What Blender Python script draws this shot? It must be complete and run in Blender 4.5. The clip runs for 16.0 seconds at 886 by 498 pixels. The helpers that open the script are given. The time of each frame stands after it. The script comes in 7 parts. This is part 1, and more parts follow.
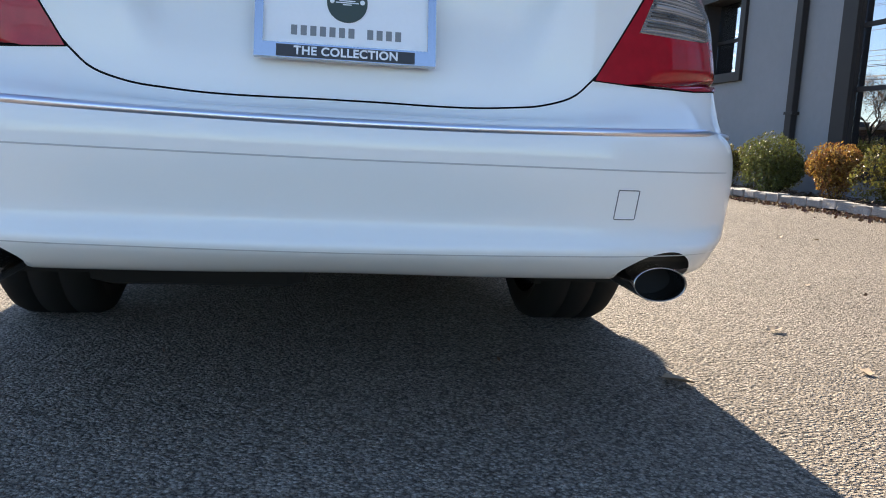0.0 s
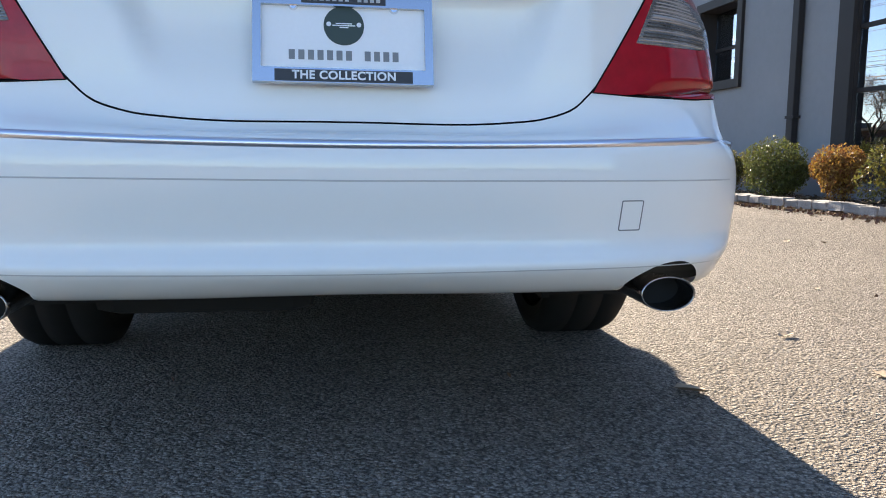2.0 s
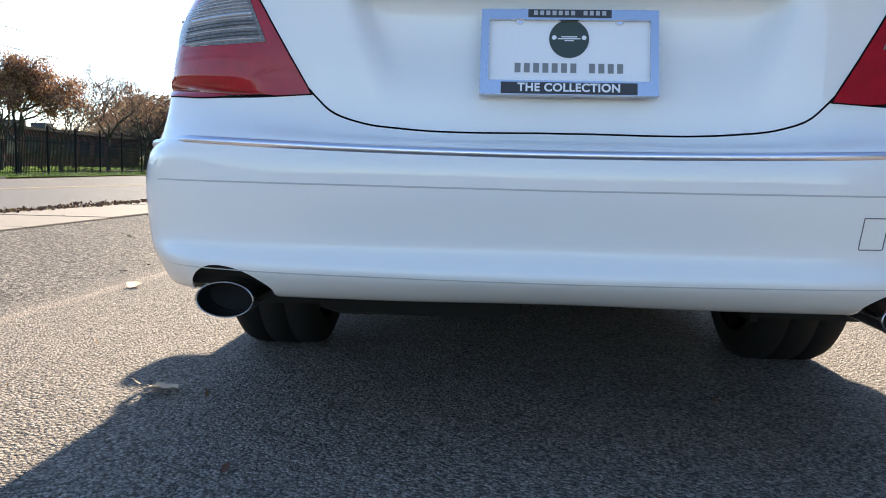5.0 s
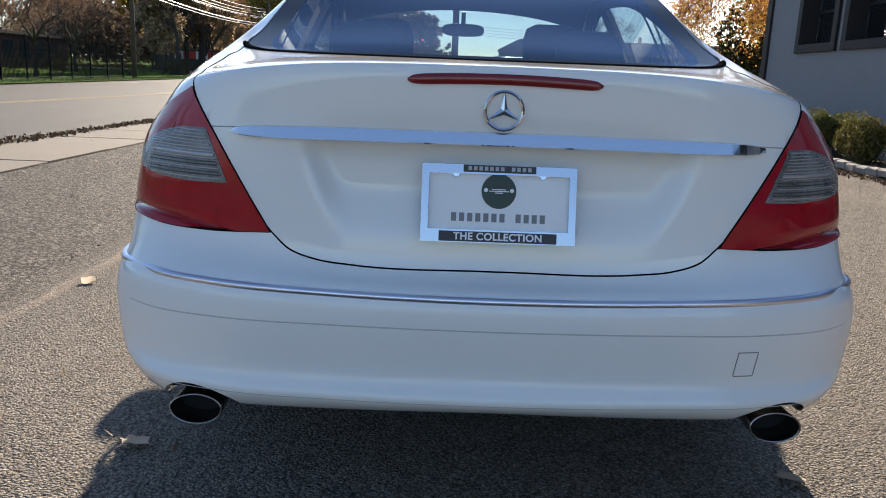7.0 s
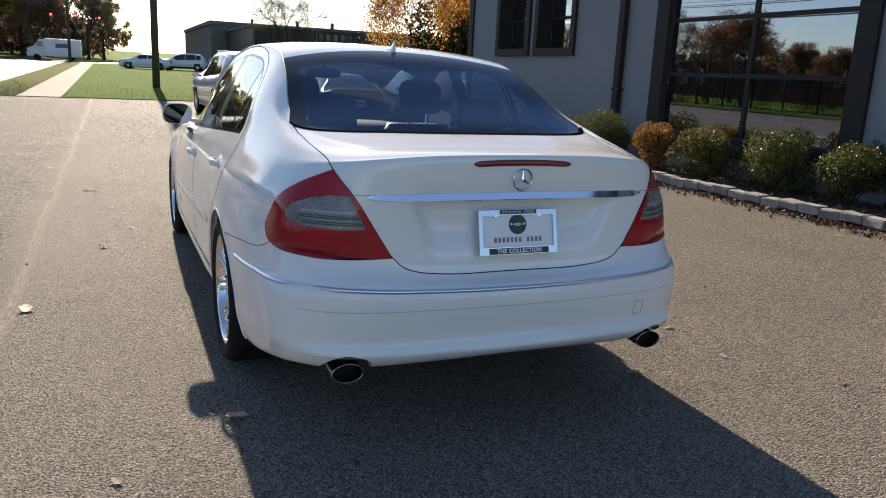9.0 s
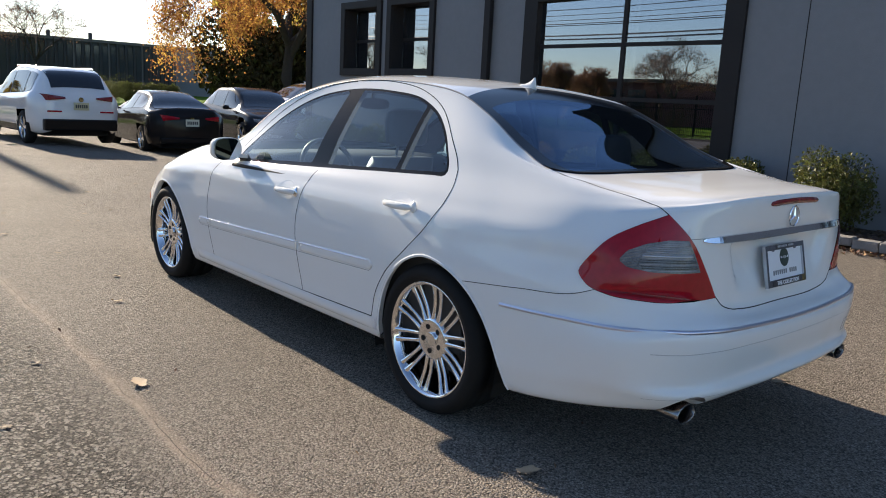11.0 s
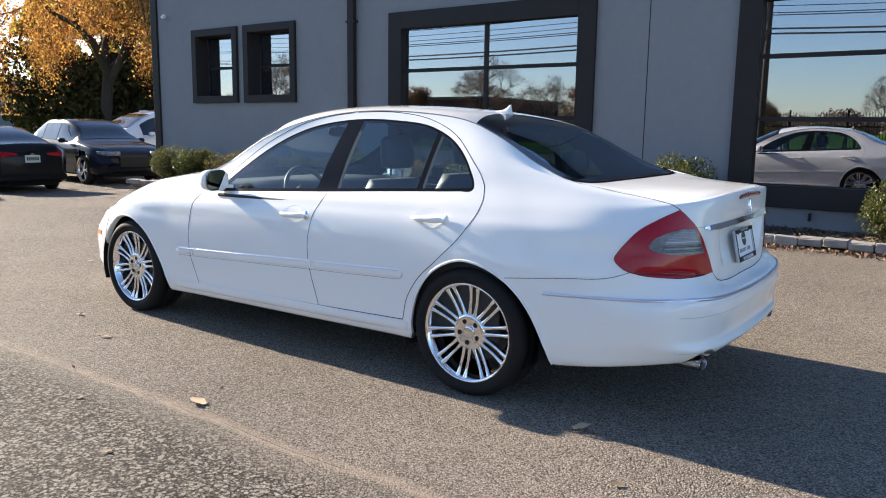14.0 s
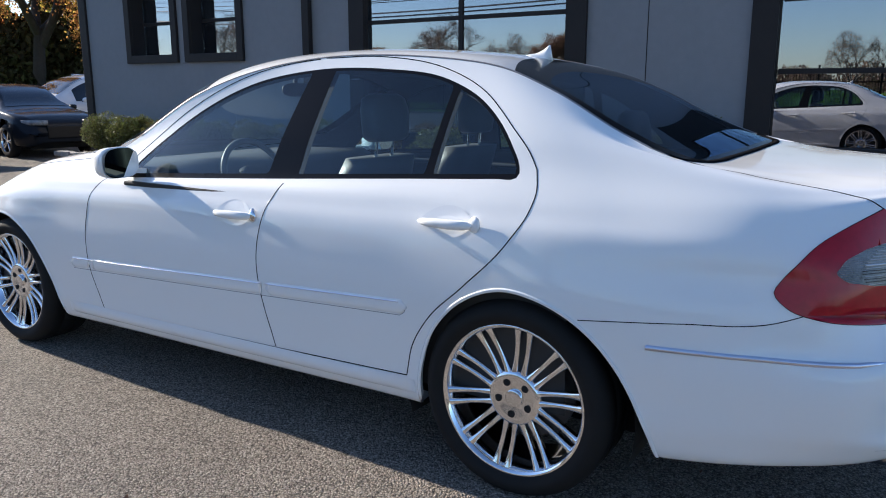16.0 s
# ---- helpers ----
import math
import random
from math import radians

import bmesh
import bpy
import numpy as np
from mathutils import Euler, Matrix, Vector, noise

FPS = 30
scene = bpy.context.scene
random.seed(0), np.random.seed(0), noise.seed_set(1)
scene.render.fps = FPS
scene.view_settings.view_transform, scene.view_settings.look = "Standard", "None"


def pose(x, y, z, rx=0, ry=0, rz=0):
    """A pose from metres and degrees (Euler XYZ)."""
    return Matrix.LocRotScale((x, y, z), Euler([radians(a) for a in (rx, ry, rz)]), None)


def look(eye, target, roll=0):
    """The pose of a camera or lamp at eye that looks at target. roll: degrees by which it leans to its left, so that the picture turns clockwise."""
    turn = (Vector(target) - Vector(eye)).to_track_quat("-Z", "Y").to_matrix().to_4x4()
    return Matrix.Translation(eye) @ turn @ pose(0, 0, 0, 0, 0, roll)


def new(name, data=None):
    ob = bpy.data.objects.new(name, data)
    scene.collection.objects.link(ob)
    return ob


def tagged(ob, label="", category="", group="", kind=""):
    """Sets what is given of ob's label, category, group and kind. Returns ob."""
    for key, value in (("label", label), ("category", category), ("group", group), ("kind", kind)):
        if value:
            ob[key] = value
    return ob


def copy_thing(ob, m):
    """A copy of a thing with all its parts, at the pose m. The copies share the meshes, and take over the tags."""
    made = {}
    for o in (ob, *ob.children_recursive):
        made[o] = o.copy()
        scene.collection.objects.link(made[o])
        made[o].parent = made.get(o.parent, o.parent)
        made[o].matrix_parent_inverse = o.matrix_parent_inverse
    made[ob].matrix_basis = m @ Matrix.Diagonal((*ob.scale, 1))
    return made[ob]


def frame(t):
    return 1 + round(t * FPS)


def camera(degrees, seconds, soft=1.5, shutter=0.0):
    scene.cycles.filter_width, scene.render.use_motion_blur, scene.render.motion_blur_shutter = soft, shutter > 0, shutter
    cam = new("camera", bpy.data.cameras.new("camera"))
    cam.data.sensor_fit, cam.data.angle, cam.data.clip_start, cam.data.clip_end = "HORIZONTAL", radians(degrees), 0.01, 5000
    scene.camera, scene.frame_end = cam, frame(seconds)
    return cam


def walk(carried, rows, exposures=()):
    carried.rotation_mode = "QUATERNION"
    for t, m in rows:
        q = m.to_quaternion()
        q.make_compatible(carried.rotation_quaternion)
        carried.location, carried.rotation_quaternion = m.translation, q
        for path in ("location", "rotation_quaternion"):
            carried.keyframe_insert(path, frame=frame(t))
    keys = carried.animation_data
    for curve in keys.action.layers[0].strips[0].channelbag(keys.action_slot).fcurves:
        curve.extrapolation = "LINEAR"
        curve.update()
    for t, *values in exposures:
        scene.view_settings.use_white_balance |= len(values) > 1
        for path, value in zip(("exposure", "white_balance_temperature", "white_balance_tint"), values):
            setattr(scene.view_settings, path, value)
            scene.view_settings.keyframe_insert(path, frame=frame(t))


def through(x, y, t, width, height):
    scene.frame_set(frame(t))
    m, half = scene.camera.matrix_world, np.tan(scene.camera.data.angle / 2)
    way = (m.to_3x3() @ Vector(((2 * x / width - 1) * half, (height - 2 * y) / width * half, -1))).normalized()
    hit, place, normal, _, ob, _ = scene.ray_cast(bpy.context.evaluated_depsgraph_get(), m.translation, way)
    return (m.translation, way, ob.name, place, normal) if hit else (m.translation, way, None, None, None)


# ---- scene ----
cam = camera(60.6, 16.0, soft=1.0)
PATH = [
    (0, (-0.05, -1.343, 0.572), (0.29, 0.608, 0.29), 2.9),
    (0.5, (-0.047, -1.337, 0.569), (0.289, 0.617, 0.305), 1.8),
    (1, (-0.045, -1.336, 0.567), (0.28, 0.621, 0.317), 0.9),
    (1.5, (-0.046, -1.337, 0.565), (0.277, 0.622, 0.326), 0.5),
    (2, (-0.047, -1.339, 0.572), (0.276, 0.621, 0.335), 0.6),
    (2.5, (-0.052, -1.344, 0.573), (0.278, 0.616, 0.349), 0.7),
    (3, (-0.054, -1.346, 0.574), (0.277, 0.614, 0.355), 1.0),
    (3.5, (-0.078, -1.344, 0.573), (0.232, 0.62, 0.355), 1.0),
    (4, (-0.106, -1.353, 0.576), (-0.107, 0.636, 0.368), 0.5),
    (4.2, (-0.121, -1.354, 0.556), (-0.2, 0.635, 0.364), 1.1),
    (6.3, (-0.14, -1.339, 0.562), (-0.268, 0.642, 0.323), 1.3),
    (6.5, (-0.133, -1.345, 0.622), (-0.207, 0.635, 0.349), 1.9),
    (7, (-0.136, -1.484, 1.02), (-0.102, 0.468, 0.586), 2.3),
    (7.2, (-0.182, -1.63, 1.151), (-0.13, 0.311, 0.673), 1.7),
    (7.5, (-0.324, -1.886, 1.283), (-0.054, 0.03, 0.78), 0.8),
    (8, (-0.62, -2.244, 1.303), (-0.077, -0.376, 0.835), 0.3),
    (8.2, (-0.726, -2.315, 1.306), (-0.148, -0.457, 0.845), 0.3),
    (10.3, (-2.4, -1.779, 1.314), (-1.232, -0.205, 0.919), 4.2),
    (10.5, (-2.525, -1.617, 1.32), (-1.325, -0.064, 0.935), 3.1),
    (11, (-2.902, -1.251, 1.325), (-1.607, 0.224, 0.944), 3.0),
    (11.5, (-3.194, -0.937, 1.335), (-1.748, 0.403, 0.999), 1.6),
    (12, (-3.57, -0.851, 1.326), (-2.007, 0.362, 1.037), 1.2),
    (12.5, (-3.858, -0.884, 1.325), (-2.246, 0.249, 0.98), 1.4),
    (13, (-3.919, -0.906, 1.322), (-2.304, 0.227, 0.995), 1.1),
    (13.5, (-3.923, -0.907, 1.322), (-2.314, 0.236, 1.001), 0.8),
    (14, (-3.93, -0.91, 1.328), (-2.323, 0.238, 1.012), 0.8),
    (14.5, (-3.927, -0.898, 1.328), (-2.322, 0.256, 1.02), 1.0),
    (15, (-3.821, -0.779, 1.305), (-2.215, 0.367, 0.982), 1.7),
    (15.5, (-3.365, -0.408, 1.304), (-1.745, 0.707, 0.935), 0.4),
    (16, (-2.908, 0.087, 1.29), (-1.255, 1.136, 0.879), 0.0),
]
walk(cam, [(t, look(eye, target, roll)) for t, eye, target, roll in PATH], exposures=[(0.0, 2.15, 6800, 10), (3.0, 2.3, 6800, 10), (4.2, 2.2, 6800, 10), (6.5, 1.75, 6750, 10), (7.2, 1.3, 6750, 10), (8.2, 1.15, 6850, 11), (10.5, 1.25, 6850, 10), (12.0, 1.4, 6600, 10), (12.7, 1.8, 6600, 10), (15.0, 1.75, 6550, 10), (16.0, 1.35, 6000, 10)])

# ---- daylight: low autumn sun from ahead ----
SUN_EL, SUN_AZ = 23.0, 2.0
world = bpy.data.worlds.new("sky")
scene.world = world
world.use_nodes = True
wn = world.node_tree
sky = wn.nodes.new("ShaderNodeTexSky")
sky.sky_type = "NISHITA"
sky.sun_disc = False
sky.sun_elevation, sky.sun_rotation = radians(SUN_EL), radians(SUN_AZ)
sky.air_density, sky.dust_density, sky.ozone_density = 1.0, 0.3, 4.0
deep = wn.nodes.new("ShaderNodeHueSaturation")
deep.inputs["Saturation"].default_value = 0.98
deep.inputs["Hue"].default_value = 0.503
wn.links.new(sky.outputs[0], deep.inputs["Color"])
wn.links.new(deep.outputs[0], wn.nodes["Background"].inputs[0])
wn.nodes["Background"].inputs[1].default_value = 0.083
sun = new("sun", bpy.data.lights.new("sun", "SUN"))
sun.data.energy, sun.data.angle, sun.data.color = 4.8, radians(0.55), (1.0, 0.87, 0.70)
away = Vector((math.sin(radians(SUN_AZ)) * math.cos(radians(SUN_EL)), math.cos(radians(SUN_AZ)) * math.cos(radians(SUN_EL)), math.sin(radians(SUN_EL))))
sun.matrix_world = look(away * 50, (0, 0, 0))

# ---- materials ----
def mat(name, base, rough=0.5, metal=0.0, var=0.0, scale=4.0, tone=None, bump=0.0, bscale=60.0, coat=0.0, spread=0.0, spec=0.5, island=False):
    """A surface: base colour mottled at two scales towards tone, with fine relief."""
    m = bpy.data.materials.new(name)
    m.use_nodes = True
    t, n = m.node_tree, m.node_tree.nodes
    b = n["Principled BSDF"]
    b.inputs["Base Color"].default_value = (*base, 1)
    b.inputs["Roughness"].default_value = rough
    b.inputs["Metallic"].default_value = metal
    b.inputs["Coat Weight"].default_value = coat
    b.inputs["Coat Roughness"].default_value = 0.03
    b.inputs["Specular IOR Level"].default_value = spec
    pos = n.new("ShaderNodeTexCoord").outputs["Object"]
    colour = None
    if var:
        wide, fine = n.new("ShaderNodeTexNoise"), n.new("ShaderNodeTexNoise")
        for tex, sc in ((wide, scale), (fine, scale * 14)):
            t.links.new(pos, tex.inputs["Vector"])
            tex.inputs["Scale"].default_value = sc
            tex.inputs["Detail"].default_value = 5
        add = n.new("ShaderNodeMath")
        add.operation = "MULTIPLY_ADD"
        t.links.new(fine.outputs[0], add.inputs[0])
        add.inputs[1].default_value = 0.6
        t.links.new(wide.outputs[0], add.inputs[2])
        span = n.new("ShaderNodeMapRange")
        t.links.new(add.outputs[0], span.inputs["Value"])
        span.inputs["From Min"].default_value, span.inputs["From Max"].default_value = 0.5, 1.1
        span.inputs["To Max"].default_value = var
        mix = n.new("ShaderNodeMix")
        mix.data_type = "RGBA"
        t.links.new(span.outputs[0], mix.inputs[0])
        mix.inputs[6].default_value = (*base, 1)
        mix.inputs[7].default_value = (*(tone or [c * 0.45 for c in base]), 1)
        colour = mix.outputs[2]
    if spread:
        hsv = n.new("ShaderNodeHueSaturation")
        if island:
            rnd = n.new("ShaderNodeNewGeometry").outputs["Random Per Island"]
        else:
            rnd = n.new("ShaderNodeObjectInfo").outputs["Random"]
        span = n.new("ShaderNodeMapRange")
        t.links.new(rnd, span.inputs["Value"])
        span.inputs["To Min"].default_value, span.inputs["To Max"].default_value = 1 - spread, 1 + spread
        t.links.new(span.outputs[0], hsv.inputs["Value"])
        if island:
            hue = n.new("ShaderNodeMapRange")
            t.links.new(rnd, hue.inputs["Value"])
            hue.inputs["To Min"].default_value, hue.inputs["To Max"].default_value = 0.5 - spread * 0.06, 0.5 + spread * 0.06
            t.links.new(hue.outputs[0], hsv.inputs["Hue"])
        if colour:
            t.links.new(colour, hsv.inputs["Color"])
        else:
            hsv.inputs["Color"].default_value = (*base, 1)
        colour = hsv.outputs[0]
    if colour:
        t.links.new(colour, b.inputs["Base Color"])
    if bump:
        tex, bp = n.new("ShaderNodeTexNoise"), n.new("ShaderNodeBump")
        t.links.new(pos, tex.inputs["Vector"])
        tex.inputs["Scale"].default_value, tex.inputs["Detail"].default_value = bscale, 4
        t.links.new(tex.outputs[0], bp.inputs["Height"])
        bp.inputs["Strength"].default_value, bp.inputs["Distance"].default_value = 1.0, bump
        t.links.new(bp.outputs[0], b.inputs["Normal"])
    return m


def leaf_mat(name, base, rough=0.5, spread=0.5, through=0.45):
    """Foliage that lets part of the light shine through it."""
    m = mat(name, base, rough, spread=spread, island=True, spec=0.3)
    t, n = m.node_tree, m.node_tree.nodes
    b, mix, lit = n["Principled BSDF"], n.new("ShaderNodeMixShader"), n.new("ShaderNodeBsdfTranslucent")
    src = b.inputs["Base Color"].links[0].from_socket
    t.links.new(src, lit.inputs[0])
    mix.inputs[0].default_value = through
    t.links.new(b.outputs[0], mix.inputs[1])
    t.links.new(lit.outputs[0], mix.inputs[2])
    t.links.new(mix.outputs[0], n["Material Output"].inputs[0])
    return m


def glass(name, tint, face=0.05, rough=0.0, sheen=(1, 1, 1), steep=4.0):
    """A thin pane: what lies behind it, tinted, and a reflection that grows from face, seen square on, to full at a glancing angle."""
    m = bpy.data.materials.new(name)
    m.use_nodes = True
    t, n = m.node_tree, m.node_tree.nodes
    n.remove(n["Principled BSDF"])
    clear, gloss, mix, lw = n.new("ShaderNodeBsdfTransparent"), n.new("ShaderNodeBsdfGlossy"), n.new("ShaderNodeMixShader"), n.new("ShaderNodeLayerWeight")
    clear.inputs[0].default_value = (*tint, 1)
    gloss.inputs["Roughness"].default_value = rough
    gloss.inputs["Color"].default_value = (*sheen, 1)
    lw.inputs["Blend"].default_value = 0.5
    power, grow = n.new("ShaderNodeMath"), n.new("ShaderNodeMath")
    power.operation, grow.operation = "POWER", "MULTIPLY_ADD"
    t.links.new(lw.outputs["Facing"], power.inputs[0])
    power.inputs[1].default_value = steep
    t.links.new(power.outputs[0], grow.inputs[0])
    grow.inputs[1].default_value, grow.inputs[2].default_value = 1.0 - face, face
    t.links.new(grow.outputs[0], mix.inputs[0])
    t.links.new(clear.outputs[0], mix.inputs[1])
    t.links.new(gloss.outputs[0], mix.inputs[2])
    t.links.new(mix.outputs[0], n["Material Output"].inputs[0])
    return m


def glow(name, colour, strength):
    m = bpy.data.materials.new(name)
    m.use_nodes = True
    b = m.node_tree.nodes["Principled BSDF"]
    b.inputs["Base Color"].default_value = (*colour, 1)
    b.inputs["Emission Color"].default_value = (*colour, 1)
    b.inputs["Emission Strength"].default_value = strength
    return m


def ground_mat(name, base, stone, dark, scale=190.0, bump=0.004, sandy=None, gloss=(0.85, 0.12)):
    """Loose-grained paving: binder with pale and dark stones, worn in wide patches; sandy: the x of a dusty seam."""
    m = bpy.data.materials.new(name)
    m.use_nodes = True
    t, n = m.node_tree, m.node_tree.nodes
    b = n["Principled BSDF"]
    b.inputs["Roughness"].default_value = gloss[0]
    b.inputs["Diffuse Roughness"].default_value = 0.35
    b.inputs["Specular IOR Level"].default_value = gloss[1]
    co = n.new("ShaderNodeTexCoord")
    pos = co.outputs["Object"]

    def tex(kind, sc, detail=3):
        x = n.new(kind)
        t.links.new(pos, x.inputs["Vector"])
        x.inputs["Scale"].default_value = sc
        if kind == "ShaderNodeTexNoise":
            x.inputs["Detail"].default_value = detail
        return x

    def span(src, a, c, lo=0.0, hi=1.0):
        x = n.new("ShaderNodeMapRange")
        t.links.new(src, x.inputs["Value"])
        for k, val in (("From Min", a), ("From Max", c), ("To Min", lo), ("To Max", hi)):
            x.inputs[k].default_value = val
        return x.outputs[0]

    def blend(fac, a, c):
        x = n.new("ShaderNodeMix")
        x.data_type = "RGBA"
        t.links.new(fac, x.inputs[0])
        for k, val in ((6, a), (7, c)):
            if isinstance(val, tuple):
                x.inputs[k].default_value = (*val, 1)
            else:
                t.links.new(val, x.inputs[k])
        return x.outputs[2]

    def times(a, c, op="MULTIPLY"):
        x = n.new("ShaderNodeMath")
        x.operation = op
        t.links.new(a, x.inputs[0])
        if isinstance(c, float):
            x.inputs[1].default_value = c
        else:
            t.links.new(c, x.inputs[1])
        return x.outputs[0]

    cell = tex("ShaderNodeTexVoronoi", scale)
    cell.inputs["Randomness"].default_value = 1.0
    small = tex("ShaderNodeTexVoronoi", scale * 2.3)
    sep2 = n.new("ShaderNodeSeparateColor")
    t.links.new(small.outputs["Color"], sep2.inputs[0])
    grain = tex("ShaderNodeTexNoise", scale * 0.55, 6)
    patch = tex("ShaderNodeTexNoise", 0.7, 6)
    mid = tex("ShaderNodeTexNoise", 9.0, 5)
    sep = n.new("ShaderNodeSeparateColor")
    t.links.new(cell.outputs["Color"], sep.inputs[0])
    col = blend(span(patch.outputs[0], 0.35, 0.7), base, tuple(c * 1.3 for c in base))
    col = blend(span(mid.outputs[0], 0.45, 0.75, 0.0, 0.22), col, dark)
    col = blend(span(sep.outputs[0], 0.6, 0.95, 0.0, 0.5), col, stone)
    col = blend(span(sep.outputs[1], 0.64, 0.95, 0.0, 0.45), col, dark)
    col = blend(span(sep2.outputs[0], 0.74, 1.0, 0.0, 0.6), col, stone)
    col = blend(span(sep2.outputs[1], 0.74, 1.0, 0.0, 0.4), col, dark)
    # gaps between stones: dark binder, and their shade painted into the colour
    col = blend(span(cell.outputs["Distance"], 0.44, 0.75, 0.0, 0.6), col, dark)
    if sandy is not None:
        xyz = n.new("ShaderNodeSeparateXYZ")
        t.links.new(pos, xyz.inputs[0])
        wob = tex("ShaderNodeTexNoise", 1.4, 4)
        off = times(times(xyz.outputs[0], -sandy, "ADD"), times(span(wob.outputs[0], 0.0, 1.0, -0.08, 0.08), 1.0), "ADD")
        near = times(span(off, -0.03, 0.0), span(off, 0.0, 0.07, 1.0, 0.0))
        near = times(near, span(mid.outputs[0], 0.36, 0.62, 0.3, 0.85))
        col = blend(near, col, (0.50, 0.39, 0.30))
        far = span(off, -0.25, -0.02, 1.0, 0.0)
        pits = tex("ShaderNodeTexVoronoi", scale * 0.66)
        rough = n.new("ShaderNodeSeparateColor")
        t.links.new(pits.outputs["Color"], rough.inputs[0])
        col = blend(times(far, span(rough.outputs[0], 0.5, 0.8, 0.0, 0.45)), col, dark)
        # stronger here: binder and painted shade in the pits between coarse stones
        col = blend(times(far, span(pits.outputs["Distance"], 0.34, 0.58, 0.0, 0.92)), col, dark)
        col = blend(times(far, span(rough.outputs[1], 0.6, 0.9, 0.0, 0.7)), col, stone)
        col = blend(times(far, span(patch.outputs[0], 0.3, 0.6, 0.30, 0.12)), col, dark)
        crack = times(times(off, -0.012, "ADD"), 0.0, "ADD")
        crack = times(span(crack, -0.004, -0.001), span(crack, 0.001, 0.004, 1.0, 0.0))
        col = blend(times(crack, span(wob.outputs[0], 0.42, 0.58, 0.0, 0.6)), col, dark)
    t.links.new(col, b.inputs["Base Color"])
    high = times(times(times(cell.outputs["Distance"], -0.9), times(small.outputs["Distance"], -0.3), "ADD"), times(grain.outputs[0], 0.8), "ADD")
    high = times(high, times(sep.outputs[2], 0.5), "ADD")
    bp = n.new("ShaderNodeBump")
    t.links.new(high, bp.inputs["Height"])
    bp.inputs["Strength"].default_value, bp.inputs["Distance"].default_value = 1.0, bump
    t.links.new(bp.outputs[0], b.inputs["Normal"])
    return m


ASPHALT = ground_mat("asphalt", (0.285, 0.240, 0.197), (0.68, 0.60, 0.51), (0.016, 0.013, 0.011), 120.0, 0.017, sandy=-1.87, gloss=(0.80, 0.15))
ROAD = ground_mat("road_asphalt", (0.085, 0.077, 0.070), (0.22, 0.20, 0.18), (0.035, 0.034, 0.033), 110.0, 0.003, gloss=(0.72, 0.24))
CONCRETE = mat("concrete", (0.150, 0.128, 0.105), 0.9, var=0.7, scale=1.3, tone=(0.105, 0.090, 0.074), bump=0.003, bscale=80, spread=0.08)
GRANITE = mat("granite", (0.31, 0.29, 0.27), 0.85, var=0.8, scale=9, tone=(0.14, 0.13, 0.12), bump=0.006, bscale=40, spread=0.18)
MULCH = mat("mulch", (0.045, 0.032, 0.022), 0.95, var=0.6, scale=12, tone=(0.13, 0.09, 0.06), bump=0.02, bscale=35)
GRASS = mat("grass", (0.075, 0.165, 0.012), 0.95, spec=0.03, var=0.7, scale=1.5, tone=(0.13, 0.17, 0.028), bump=0.03, bscale=60)
DRY_GRASS = mat("worn_grass", (0.13, 0.165, 0.035), 0.95, spec=0.03, var=0.8, scale=1.1, tone=(0.15, 0.13, 0.055), bump=0.03, bscale=60)
BLADE = mat("grass_blade", (0.13, 0.18, 0.04), 0.7, spread=0.4, island=True)
STUCCO = mat("grey_stucco", (0.225, 0.230, 0.247), 0.85, var=0.5, scale=0.7, tone=(0.170, 0.176, 0.192), bump=0.002, bscale=90)
TRIM = mat("dark_trim", (0.022, 0.019, 0.019), 0.6, spec=0.2, var=0.4, scale=3, tone=(0.03, 0.027, 0.026), bump=0.001, bscale=40)
PANE = glass("window_glass", (0.42, 0.44, 0.45), 0.34, sheen=(0.88, 0.90, 1.0))
ROOM = mat("room_grey", (0.16, 0.155, 0.15), 0.9, var=0.3, scale=2)
ROOM_PALE = mat("room_pale", (0.5, 0.48, 0.45), 0.9, var=0.3, scale=2)
BUSH = leaf_mat("holly_leaf", (0.092, 0.098, 0.027), 0.42, 0.5, 0.3)
BUSH_TAN = leaf_mat("rust_leaf", (0.22, 0.115, 0.03), 0.5, 0.5, 0.35)
OAK = leaf_mat("golden_leaf", (0.43, 0.21, 0.062), 0.6, 0.55, 0.5)
OLIVE = leaf_mat("olive_leaf", (0.42, 0.30, 0.07), 0.65, 0.5, 0.55)
RUSSET = leaf_mat("russet_leaf", (0.22, 0.12, 0.075), 0.7)
BARK = mat("bark", (0.035, 0.028, 0.024), 0.95, var=0.6, scale=6, tone=(0.06, 0.05, 0.043), bump=0.02, bscale=20)
POLE_WOOD = mat("pole_wood", (0.085, 0.065, 0.05), 0.9, var=0.5, scale=5, bump=0.01, bscale=20)
WIRE = mat("wire_black", (0.06, 0.06, 0.062), 0.35, spec=0.6)
IRON = mat("fence_iron", (0.010, 0.010, 0.010), 0.8, spec=0.1, var=0.3, scale=4)
YELLOW = mat("road_yellow", (0.42, 0.29, 0.07), 0.8, var=0.9, scale=5, tone=(0.13, 0.11, 0.085))
DRYLEAF = mat("dry_leaf", (0.38, 0.28, 0.18), 0.75, spread=0.5, var=0.4, scale=20)
BROWNLEAF = mat("brown_leaf", (0.16, 0.085, 0.045), 0.8, spread=0.5, island=True)
STRAW = mat("straw", (0.30, 0.23, 0.12), 0.9, spread=0.4, island=True)
BRICK = mat("far_brick", (0.13, 0.055, 0.05), 0.9, var=0.4, scale=1)
FAR_STONE = mat("far_stone", (0.15, 0.14, 0.13), 0.9, var=0.4, scale=0.3)
FAR_DARK = mat("far_dark_panel", (0.035, 0.038, 0.042), 0.5, var=0.4, scale=0.5)
